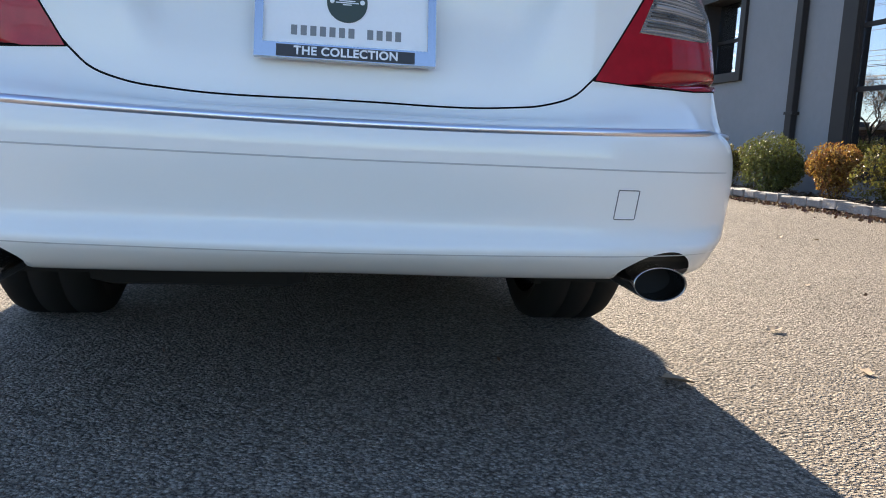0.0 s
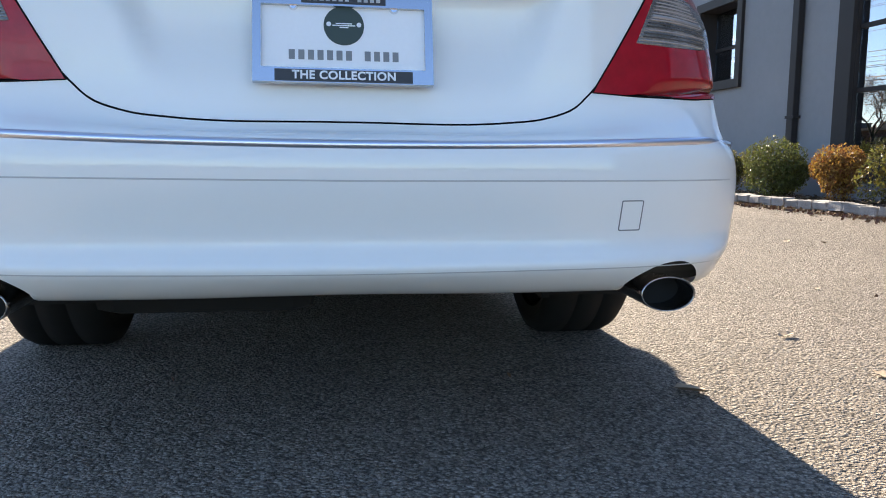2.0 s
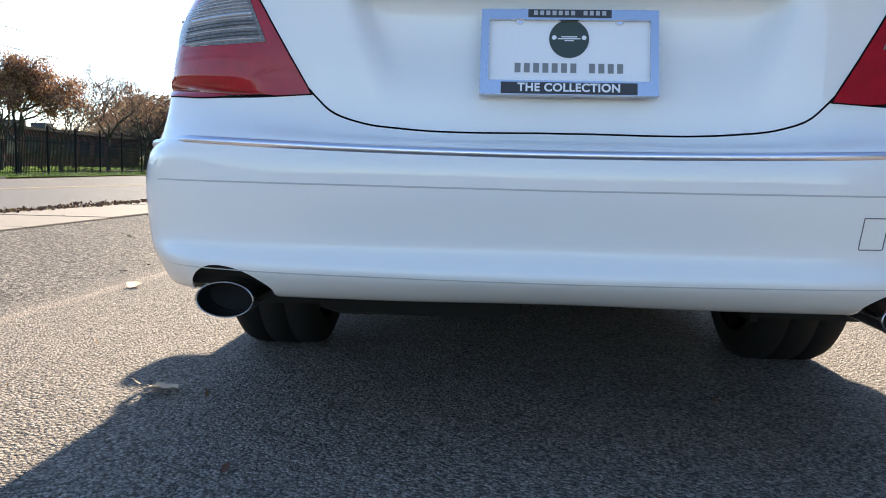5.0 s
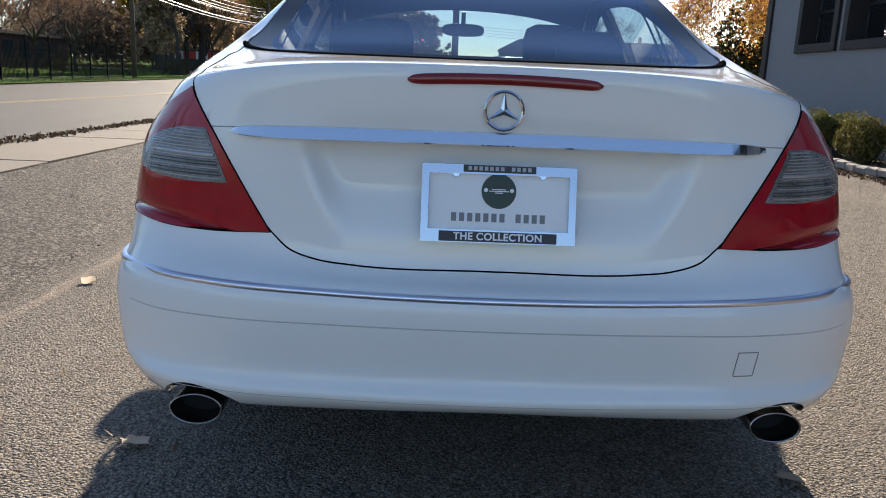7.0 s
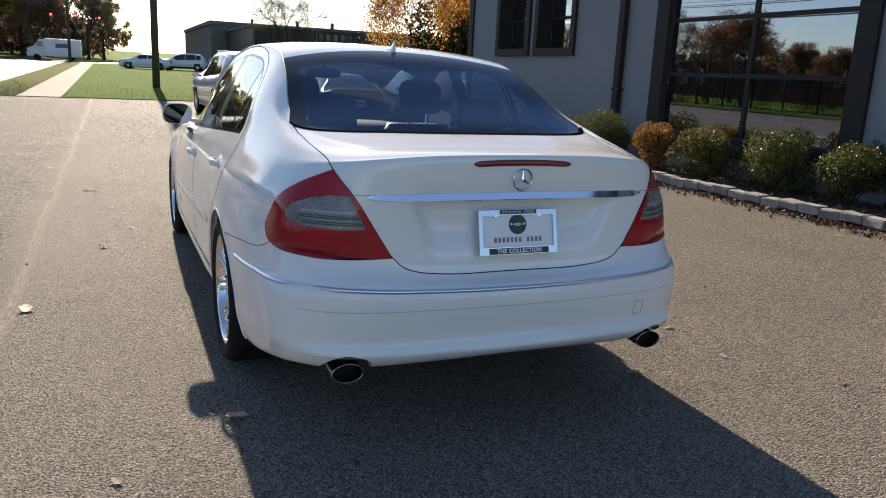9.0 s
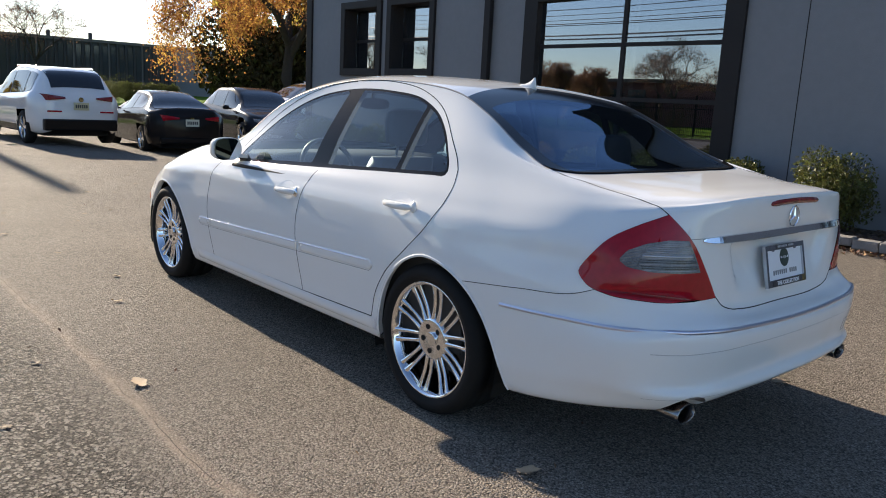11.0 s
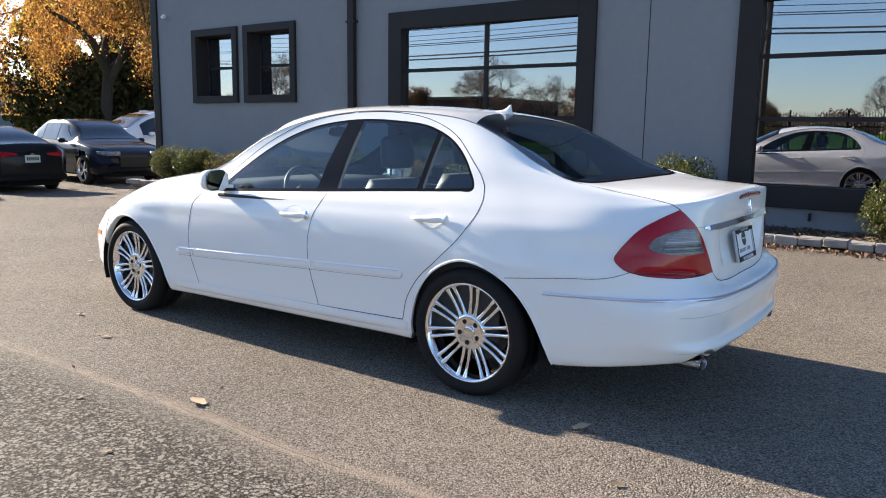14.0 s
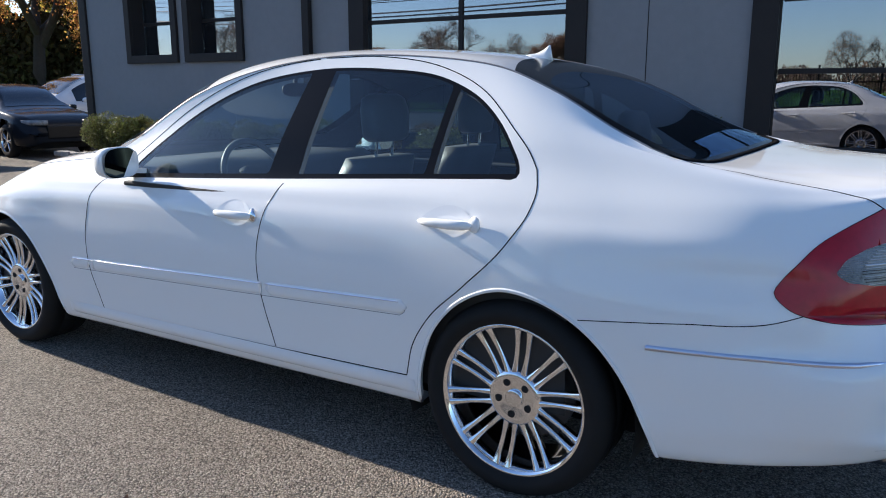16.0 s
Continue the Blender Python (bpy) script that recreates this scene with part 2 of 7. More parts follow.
FAR_GLASS = mat("far_glass", (0.05, 0.06, 0.065), 0.1)
WHITE = mat("white_paint", (0.80, 0.80, 0.80), 0.35, var=0.15, scale=3, tone=(0.6, 0.6, 0.6), coat=0.4)
PLASTIC = mat("black_plastic", (0.010, 0.010, 0.011), 0.2, var=0.3, scale=20, spec=0.15)
RUBBER = mat("tyre_rubber", (0.010, 0.010, 0.010), 0.8, spec=0.25, var=0.4, scale=15, tone=(0.018, 0.017, 0.017))
CHROME = mat("chrome", (0.78, 0.79, 0.81), 0.07, 1.0)
ALLOY = mat("bright_alloy", (0.62, 0.63, 0.65), 0.16, 1.0, var=0.15, scale=10)
REDLENS = mat("red_lens", (0.40, 0.006, 0.018), 0.2, coat=0.5, spec=0.2, var=0.7, scale=40, tone=(0.22, 0.003, 0.010))
GREYLENS = mat("smoke_lens", (0.34, 0.34, 0.345), 0.2, 0.4, coat=0.5, var=0.9, scale=14, tone=(0.06, 0.058, 0.056))
AMBER = mat("amber_lens", (0.7, 0.2, 0.03), 0.2)
ripple = GREYLENS.node_tree
wv = ripple.nodes.new("ShaderNodeTexWave")
wv.bands_direction = "Z"
wv.inputs["Scale"].default_value, wv.inputs["Distortion"].default_value = 62.0, 0.6
ripple.links.new(ripple.nodes["Texture Coordinate"].outputs["Object"], wv.inputs["Vector"])
rb = ripple.nodes.new("ShaderNodeBump")
rb.inputs["Distance"].default_value = 0.0015
ripple.links.new(wv.outputs[1], rb.inputs["Height"])
ripple.links.new(rb.outputs[0], ripple.nodes["Principled BSDF"].inputs["Normal"])
DARKGLASS = mat("dark_glass", (0.012, 0.014, 0.017), 0.03, spec=0.8)


# ---- building blocks ----
def add_box(bm, a, b, bevel=0.0):
    """A box from corner a to corner b, its edges rounded by bevel."""
    a, b = Vector(a), Vector(b)
    r = bmesh.ops.create_cube(bm, size=1.0, matrix=Matrix.Translation((a + b) / 2) @ Matrix.Diagonal((*[abs(q) for q in (b - a)], 1)))
    if bevel:
        edges = list({e for v in r["verts"] for e in v.link_edges})
        bmesh.ops.bevel(bm, geom=edges, offset=bevel, segments=2, affect="EDGES", profile=0.6)
    return r["verts"]


def add_tube(bm, a, b, ra, rb=None, seg=10, caps=True):
    a, b = Vector(a), Vector(b)
    way = b - a
    m = Matrix.Translation((a + b) / 2) @ way.to_track_quat("Z", "Y").to_matrix().to_4x4()
    return bmesh.ops.create_cone(bm, cap_ends=caps, segments=seg, radius1=ra, radius2=ra if rb is None else rb, depth=way.length, matrix=m)["verts"]


def shape(name, bm, material, parent=None, label="", smooth=False, at=None):
    """Links a bmesh as one mesh object, under parent if given."""
    me = bpy.data.meshes.new(name)
    if isinstance(bm, tuple):
        me.from_pydata(*bm)
    else:
        bm.to_mesh(me)
        bm.free()
    me.materials.append(material)
    if smooth:
        me.shade_smooth()
    ob = new(name, me)
    if parent:
        ob.parent = parent
    if at:
        ob.location = at
    if label:
        ob["label"] = label
    return ob


part = shape


def box_part(name, a, b, material, parent=None, bevel=0.0, label=""):
    bm = bmesh.new()
    add_box(bm, a, b, bevel)
    return shape(name, bm, material, parent, label)


def rise(y):
    """The lie of the land: level round the car, climbing gently beyond the entrance."""
    return 0.011 * max(0.0, y - 28.0)

# ---- ground, road and paving ----
def dip(x, y):
    """The lot falls gently away towards its far corner and climbs again to the lawn."""
    return -0.19 * min(1.0, max(0.0, (x - 1.5) / 2.5)) * min(1.0, max(0.0, (y - 10.5) / 5.0), max(0.0, (26.0 - y) / 6.0))


def sheet(name, x0, x1, y0, y1, dz, material, label="", category="ground", cols=1, fall=False):
    ys = sorted({y0, y1, *[y for y in ((10.5, 13.0, 15.5, 20.0, 26.0) if fall else ()) + (28.0, 60.0, 95.0) if y0 < y < y1]})
    xs = sorted({x0, x1, *[x for x in (1.5, 4.0) if fall and x0 < x < x1], *[x0 + (x1 - x0) * k / cols for k in range(cols + 1)]})
    cols = len(xs) - 1
    verts = [(x, y, rise(y) + dz + (dip(x, y) if fall else 0.0)) for y in ys for x in xs]
    w = len(xs)
    faces = [(r * w + c, r * w + c + 1, (r + 1) * w + c + 1, (r + 1) * w + c) for r in range(len(ys) - 1) for c in range(cols)]
    return tagged(shape(name, (verts, [], faces), material), label, category, kind="structure")


sheet("ground", -1500, 1500, -600, 1500, -0.03, GRASS, "rough autumn grass reaching the horizon", fall=True)
sheet("parking_lot", -4.2, 5.72, -60, 14.6, 0.0, ASPHALT, "coarse weathered grey asphalt of a parking lot", "parking lot", fall=True)
sheet("lot_entrance", -5.7, 40, 14.6, 26, 0.0, ASPHALT, "coarse grey asphalt of the lot entrance", "parking lot", fall=True)
sheet("road", -19.5, -5.7, -300, 96, -0.004, ROAD, "smooth pale grey asphalt street", "road")
sheet("cross_street", -300, 300, 96, 110, -0.006, ROAD, "pale grey asphalt cross street", "road")
sheet("verge", -24, -19.5, -300, 96, 0.06, GRASS, "mown grass verge along the street", "grass")
sheet("lawn", -2.8, 200, 26, 96, 0.03, GRASS, "bright mown green lawn", "grass")
sheet("grass_strip", -5.7, -4.1, 26, 96, 0.03, DRY_GRASS, "narrow worn grass strip beside a path", "grass")
sheet("path", -4.1, -2.8, 26, 96, 0.025, CONCRETE, "pale concrete footpath", "path")
sheet("gutter", -5.72, -5.585, -300, 14.6, 0.004, CONCRETE, "worn tan edge between pavement and street", "gutter")
for dx in (-0.11, 0.11):
    sheet("centre_line", -11.5 + dx - 0.055, -11.5 + dx + 0.055, -300, 88, 0.002, YELLOW, "yellow painted centre line", "road marking")
verge_kerb = tagged(box_part("verge_kerb", (-19.56, -300, -0.05), (-19.44, 28, 0.09), CONCRETE), "low pale concrete kerb of the verge", "kerb", kind="structure")

pavement = tagged(new("pavement"), "worn tan concrete pavement of square slabs", "pavement", kind="structure")
bm = bmesh.new()
add_box(bm, (-0.69, -0.742, -0.05), (0.69, 0.742, 0.0), 0.006)
slab = shape("slab", bm, CONCRETE, pavement, at=(-4.9, 16.35, 0.018))
for k in range(1, 24):
    ob = slab.copy()
    ob.location = (-4.9, 16.35 - 1.5 * k, 0.018 + 0.004 * math.sin(k * 2.3))
    scene.collection.objects.link(ob)

# ---- the building: grey stucco walls with dark-framed openings ----
WX, WT, TOP = 6.8, 0.32, 4.42
OPENINGS = [(12.21, 13.45, 1.92, 3.22), (10.48, 11.75, 1.92, 3.22), (4.28, 7.70, 0.62, 3.04), (-1.72, 1.70, 0.62, 3.04)]


def pierced(bm, x0, x1, y0, y1, z0, z1, holes):
    """A wall of blocks butted round its openings."""
    ys = sorted({y0, y1, *[h[0] for h in holes], *[h[1] for h in holes]})
    for a, b in zip(ys, ys[1:]):
        mid = (a + b) / 2
        cuts = [(h[2], h[3]) for h in holes if h[0] < mid < h[1]]
        lo = z0
        for c, d in sorted(cuts):
            add_box(bm, (x0, a, lo), (x1, b, c))
            lo = d
        add_box(bm, (x0, a, lo), (x1, b, z1))


bm = bmesh.new()
pierced(bm, WX, WX + WT, -9.0, 15.0, -0.05, TOP, OPENINGS)
bmesh.ops.remove_doubles(bm, verts=bm.verts, dist=1e-4)
bmesh.ops.delete(bm, geom=[f for f in bm.faces if len({g for e in f.edges for g in e.link_faces}) and any(len(e.link_faces) > 2 for e in f.edges) and abs(f.normal.x) < 0.5 and all(len(e.link_faces) > 2 for e in f.edges)], context="FACES")
tagged(shape("wall_west", bm, STUCCO), "blue-grey painted stucco wall of a low building", "wall", kind="structure")
tagged(box_part("wall_north", (WX + WT, 14.7, -0.05), (24, 15.0, TOP), STUCCO), "blue-grey painted stucco end wall", "wall", kind="structure")
tagged(box_part("wall_south", (WX + WT, -9.0, -0.05), (24, -8.7, TOP), STUCCO), "blue-grey painted stucco end wall", "wall", kind="structure")
tagged(box_part("wall_east", (23.7, -8.7, -0.05), (24, 14.7, TOP), STUCCO), "blue-grey painted stucco back wall", "wall", kind="structure")
tagged(box_part("roof", (WX - 0.1, -9.1, TOP), (24.1, 15.1, TOP + 0.8), TRIM), "dark flat roof edge with a deep fascia", "roof", kind="structure")
tagged(box_part("wall_inner", (12.4, -8.7, 0), (12.6, 14.7, 3.7), ROOM), "grey inner partition wall", "wall", kind="structure")
tagged(box_part("floor", (WX + WT, -8.7, 0.0), (23.7, 14.7, 0.12), ROOM), "grey showroom floor", "floor", kind="structure")
tagged(box_part("ceiling", (WX + WT, -8.7, 3.7), (23.7, 14.7, 3.8), ROOM), "grey showroom ceiling", "ceiling", kind="structure")
for y in (9.4, 2.9):
    tagged(box_part("wall_divider", (WX + WT, y, 0.12), (12.4, y + 0.12, 3.7), ROOM), "grey inner dividing wall", "wall", kind="structure")
tagged(box_part("corner_board", (WX - 0.05, 14.84, 0), (WX + 0.15, 15.06, TOP), TRIM, bevel=0.006), "dark vertical corner board of the wall", "trim", kind="structure")
for y in (3.2, -3.4):
    tagged(box_part("stucco_joint", (WX - 0.003, y, 0.0), (WX + 0.01, y + 0.012, TOP), TRIM), "thin dark control joint in stucco", "trim", kind="structure")


def frame_ring(bm, x0, x1, y0, y1, z0, z1, w, bevel=0.006):
    add_box(bm, (x0, y0, z0), (x1, y0 + w, z1), bevel)
    add_box(bm, (x0, y1 - w, z0), (x1, y1, z1), bevel)
    add_box(bm, (x0, y0 + w, z1 - w), (x1, y1 - w, z1), bevel)
    add_box(bm, (x0, y0 + w, z0), (x1, y1 - w, z0 + w), bevel)


def window(name, y0, y1, z0, z1, casing, depth, bars, rails, label):
    """An opening's casing, its sash bars and one pane for each light."""
    top = tagged(new(name), label, "window", kind="structure")
    bm = bmesh.new()
    frame_ring(bm, WX - 0.06, WX - 0.001, y0 - casing, y1 + casing, z0 - casing, z1 + casing, casing + 0.02)
    part("window_frame", bm, TRIM, top)
    bm = bmesh.new()
    x = WX + depth
    frame_ring(bm, WX - 0.001, WX + WT + 0.02, y0 - 0.006, y1 + 0.006, z0 - 0.006, z1 + 0.006, 0.03)
    part("reveal", bm, TRIM, top)
    ys, zs = [y0 + 0.02, *bars, y1 - 0.02], [z0 + 0.02, *rails, z1 - 0.02]
    for y in bars:
        box_part("mullion", (x - 0.03, y - 0.035, z0), (x + 0.03, y + 0.035, z1), TRIM, top, 0.004)
    for z in rails:
        for a, b in zip(ys, ys[1:]):
            box_part("transom", (x - 0.028, a + 0.03, z - 0.03), (x + 0.028, b - 0.03, z + 0.03), TRIM, top, 0.004)
    for a, b in zip(ys, ys[1:]):
        for c, d in zip(zs, zs[1:]):
            pane = box_part("pane", (x - 0.005, a + 0.012, c + 0.012), (x + 0.005, b - 0.012, d - 0.012), PANE, top)
            pane.visible_shadow = False
    return top


window("window_1", *OPENINGS[0], 0.13, 0.27, [], [2.54], "small sash window in a deep dark casing")
window("window_2", *OPENINGS[1], 0.13, 0.27, [], [2.54], "small sash window in a deep dark casing")
window("window_3", *OPENINGS[2], 0.27, 0.06, [5.97], [1.5, 2.31], "large dark-framed showroom window reflecting sky")
window("window_4", *OPENINGS[3], 0.27, 0.06, [0.0], [1.5, 2.31], "large dark-framed showroom window reflecting the street")
for (y0, y1, z0, z1), low in ((OPENINGS[0], 2.0), (OPENINGS[1], 2.45)):
    blind = tagged(new("window_blind"), "beige cloth blind drawn behind a sash window", "blind")
    box_part("cloth", (WX + 0.345, y0 + 0.03, low), (WX + 0.352, y1 - 0.03, z1 - 0.05), ROOM_PALE, blind)
    bm = bmesh.new()
    add_tube(bm, (WX + 0.36, y0 + 0.02, z1 - 0.03), (WX + 0.36, y1 - 0.02, z1 - 0.03), 0.022, seg=10)
    part("roller", bm, ROOM_PALE, blind)
for y in (4.9, 0.9):
    tagged(box_part("sill_board", (WX - 0.1, y - 0.0, 0.20), (WX - 0.002, y + 0.02, 0.3), TRIM), "dark board at the foot of a wall", "trim", kind="structure")

pipe = tagged(new("downpipe"), "dark square metal downpipe fixed to stucco", "downpipe")
bm = bmesh.new()
add_box(bm, (WX - 0.11, 8.76, 0.15), (WX - 0.015, 8.91, TOP), 0.012)
part("pipe", bm, TRIM, pipe)
for z in (1.2, 3.2):
    box_part("bracket", (WX - 0.116, 8.73, z), (WX - 0.0, 8.94, z + 0.04), TRIM, pipe, 0.004)
cctv = tagged(new("security_camera"), "small white security camera on the wall", "camera")
bm = bmesh.new()
add_tube(bm, (WX - 0.001, 14.55, 3.72), (WX - 0.06, 14.55, 3.72), 0.04)
part("mount", bm, WHITE, cctv)
bm = bmesh.new()
add_tube(bm, (WX - 0.05, 14.56, 3.71), (WX - 0.16, 14.44, 3.68), 0.035)
part("barrel", bm, WHITE, cctv)

# things behind the showroom glass
desk = tagged(new("desk"), "dark desk inside the showroom", "desk")
box_part("desktop", (8.6, 5.0, 0.82), (9.4, 6.8, 0.86), TRIM, desk, 0.01)
for y in (5.05, 6.7):
    box_part("side_panel", (8.65, y, 0.12), (9.35, y + 0.05, 0.82), TRIM, desk)
post = tagged(box_part("column", (8.9, 7.3, 0.12), (9.05, 7.45, 3.7), ROOM_PALE, bevel=0.01), "pale square column in the showroom", "column")
tagged(box_part("display_board", (12.33, 4.4, 0.9), (12.39, 5.6, 2.4), ROOM_PALE, bevel=0.01), "pale board hung on the inner wall", "board")
for y in (5.2, -0.6):
    lamp = tagged(new("ceiling_light"), "long white ceiling light strip, lit", "ceiling light", group="showroom lights")
    box_part("housing", (8.2, y - 0.1, 3.62), (10.6, y + 0.1, 3.699), ROOM_PALE, lamp, 0.01)
    box_part("diffuser", (8.22, y - 0.08, 3.6), (10.58, y + 0.08, 3.618), glow("tube_light", (1.0, 0.97, 0.9), 2.5), lamp)

# ---- planting bed with its block kerb ----
tagged(box_part("bed", (5.70, -9, -0.05), (WX, 14.2, 0.09), MULCH), "dark bark mulch bed along the wall", "bed", kind="structure")
rng = random.Random(4)
verts, faces = [], []
for k in range(5200):
    c = Vector((rng.uniform(5.74, 6.7), rng.uniform(-5, 14.1), 0.092 + rng.random() * 0.03))
    e = Euler((rng.uniform(-0.6, 0.6), rng.uniform(-0.6, 0.6), rng.uniform(0, 6.3))).to_matrix()
    l, w = rng.uniform(0.02, 0.06), rng.uniform(0.006, 0.016)
    i = len(verts)
    verts += [c + e @ Vector(q) for q in ((-l, -w, 0), (l, -w * 0.6, 0), (l, w, 0), (-l * 0.8, w, 0.004))]
    faces.append((i, i + 1, i + 2, i + 3))
tagged(shape("mulch_chips", (verts, [], faces), mat("bark_chip", (0.10, 0.066, 0.045), 0.9, spread=0.6, island=True)), "scattered brown bark chips", "mulch", kind="stuff")

kerb = tagged(new("kerb"), "rough grey granite block kerb", "kerb", kind="structure")
stones = []
for k in range(5):
    bm = bmesh.new()
    add_box(bm, (-0.085, -0.125, -0.1), (0.085, 0.125, 0.0), 0.018)
    r5 = random.Random(k)
    for v in bm.verts:
        v.co += Vector((r5.uniform(-1, 1), r5.uniform(-0.5, 0.5), r5.uniform(-1, 0.6))) * 0.009
    me = bpy.data.meshes.new("stone")
    bm.to_mesh(me)
    bm.free()
    me.materials.append(GRANITE)
    stones.append(me)
rng = random.Random(7)
for k in range(76):
    ob = new("stone", stones[rng.randrange(5)])
    ob.parent = kerb
    y = 14.3 - 0.262 * k
    ob.location = (5.62 + rng.uniform(-0.01, 0.01), y, 0.135 + rng.uniform(-0.012, 0.012))
    ob.rotation_euler = (rng.uniform(-0.03, 0.03), rng.uniform(-0.04, 0.04), rng.uniform(-0.05, 0.05) + (math.pi if k % 2 else 0))


# ---- plants ----
def leaf_cloud(rng, count, place, size, flat=0.5):
    """Folded leaves as pairs of triangles; place() gives each one's spot."""
    verts, faces = [], []
    for k in range(count):
        c = place()
        e = Euler((rng.uniform(-1.4, 1.4), rng.uniform(-1.4, 1.4), rng.uniform(0, 6.3))).to_matrix()
        l = size * rng.uniform(0.6, 1.3)
        w = l * flat
        i = len(verts)
        verts += [c + e @ Vector(q) for q in ((-l, 0, 0), (0, -w, l * 0.2), (l, 0, 0), (0, w, l * 0.2))]
        faces += [(i, i + 1, i + 2), (i, i + 2, i + 3)]
    return verts, [], faces


def bush(seed, material, count, rx, rz, size=0.023):
    """An evergreen shrub: short stems and a lumpy crown of small leaves."""
    rng = random.Random(seed)
    top = new("bush")
    bm = bmesh.new()
    for k in range(7):
        a = rng.uniform(0, 6.3)
        add_tube(bm, (0.05 * math.cos(a), 0.05 * math.sin(a), 0), (rx * 0.6 * math.cos(a), rx * 0.6 * math.sin(a), rz * rng.uniform(0.9, 1.5)), 0.012, 0.004, 5)
    part("stem", bm, BARK, top)
    lumps = [(Vector((rng.uniform(-1, 1) * rx * 0.62, rng.uniform(-1, 1) * rx * 0.62, rz * rng.uniform(0.55, 1.55))), rng.uniform(0.35, 0.6) * rx) for _ in range(16)]

    def place():
        c, r = lumps[rng.randrange(len(lumps))]
        d = Vector((rng.gauss(0, 1), rng.gauss(0, 1), rng.gauss(0, 1))).normalized() * r * rng.uniform(0.55, 1.12) ** 0.6
        p = c + d
        p.z = max(0.04, p.z)
        return p

    part("crown", leaf_cloud(rng, count, place, size, 0.55), material, top)
    return top


kinds = {"green": bush(1, BUSH, 9500, 0.52, 0.44), "round": bush(2, BUSH, 9000, 0.47, 0.42), "rust": bush(3, BUSH_TAN, 7000, 0.42, 0.40), "mixed": bush(5, leaf_mat("yellowing_leaf", (0.115, 0.10, 0.026), 0.42, 0.5, 0.3), 8500, 0.46, 0.41)}
tags = {"green": "dense dark green holly shrub in mulch", "round": "rounded dark green holly shrub in mulch", "rust": "rust-orange thinning shrub in mulch", "mixed": "yellowing green shrub in mulch"}
used = set()
for y, x, kind, s in ((13.75, 6.2, "green", 0.95), (12.85, 6.15, "round", 1.0), (11.6, 6.15, "mixed", 1.0), (10.45, 6.15, "round", 0.95), (9.4, 6.1, "mixed", 1.0), (8.2, 6.2, "green", 1.0), (6.9, 6.15, "rust", 1.0), (5.85, 6.15, "mixed", 1.0), (4.75, 6.2, "green", 1.0), (3.65, 6.25, "round", 1.0), (2.35, 6.25, "green", 1.15), (-0.05, 6.25, "green", 0.92), (-1.2, 6.2, "round", 1.0), (-2.6, 6.2, "mixed", 1.0)):
    m = pose(x, y, 0.09, 0, 0, y * 77) @ Matrix.Scale(s * 0.85, 4)
    if kind not in used:
        used.add(kind)
        ob = kinds[kind]
        ob.matrix_basis = m
    else:
        src = kinds[kind]
        keep = src.scale.copy()
        src.scale = (1, 1, 1)
        ob = copy_thing(src, m)
        src.scale = keep
    tagged(ob, tags[kind], "bush", "shrubs along the wall")


def tree(seed, height, radius, material, leaves, size, trunk=0.2, split=0.3, droop=0.0, hang=0.0, depth=5):
    """A trunk that forks into limbs and twigs, with clumps of leaves round the twig ends."""
    rng = random.Random(seed)
    top = new("tree")
    limbs, tips = [], []

    def grow(a, way, length, r, level):
        b = a + way * length
        bend = a.lerp(b, 0.5) + Vector((rng.gauss(0, 1), rng.gauss(0, 1), rng.gauss(0, 1))) * length * 0.07
        limbs.append((a, bend, b, r, level))
        if level >= depth or r < 0.002:
            tips.append((b, length))
            return
        if level >= 3:
            tips.append((bend, length))
        for k in range(rng.choice((2, 3, 3)) if level else 4):
            turn = Vector((rng.gauss(0, 1), rng.gauss(0, 1), rng.gauss(0.15 - droop * level * 0.2, 0.55)))
            grow(b if k or level else a.lerp(b, 0.85), (way * 0.75 + turn.normalized() * rng.uniform(0.5, 0.95)).normalized(), length * rng.uniform(0.6, 0.84), max(0.011, r * rng.uniform(0.5, 0.68)), level + 1)

    grow(Vector((0, 0, -0.1)), Vector((0.04, 0.02, 1)).normalized(), height * split, trunk, 0)
    far = max(math.hypot(p.x, p.y) for p, _ in tips)
    tall = max(p.z for p, _ in tips)
    sx, sz = radius / far, height / tall

    def spread_out(p):
        k = min(1.0, max(0.0, p.z) / (height * split))
        return Vector((p.x * (1 + (sx - 1) * k), p.y * (1 + (sx - 1) * k), p.z * sz))

    verts, faces = [], []
    for *line, r, level in limbs:
        seg = 8 if level < 2 else 4
        line = [spread_out(p) for p in line]
        i = len(verts)
        for p, q, k in ((line[0], line[1] - line[0], 1.0), (line[1], line[2] - line[0], 0.83), (line[2], line[2] - line[1], 0.66)):
            turn = q.to_track_quat("Z", "Y").to_matrix()
            flare = 1.5 if level == 0 and k == 1.0 else 1.0
            verts += [p + turn @ Vector((math.cos(2 * math.pi * c / seg), math.sin(2 * math.pi * c / seg), 0)) * r * k * flare for c in range(seg)]
        faces += [(i + j * seg + c, i + j * seg + (c + 1) % seg, i + (j + 1) * seg + (c + 1) % seg, i + (j + 1) * seg + c) for j in (0, 1) for c in range(seg)]
    part("trunk", (verts, [], faces), BARK, top, smooth=True)
    tips = [(spread_out(p), l) for p, l in tips]

    def place():
        p, l = tips[rng.randrange(len(tips))]
        p = p + Vector((rng.gauss(0, 1), rng.gauss(0, 1), rng.gauss(-0.2, 0.8))) * 0.24
        p.z = max(1.6, p.z - hang * abs(rng.gauss(0, 1)) * min(1.0, math.hypot(p.x, p.y) / radius + 0.2))
        return p

    if leaves:
        part("crown", leaf_cloud(rng, leaves, place, size, 0.6), material, top)
    return top


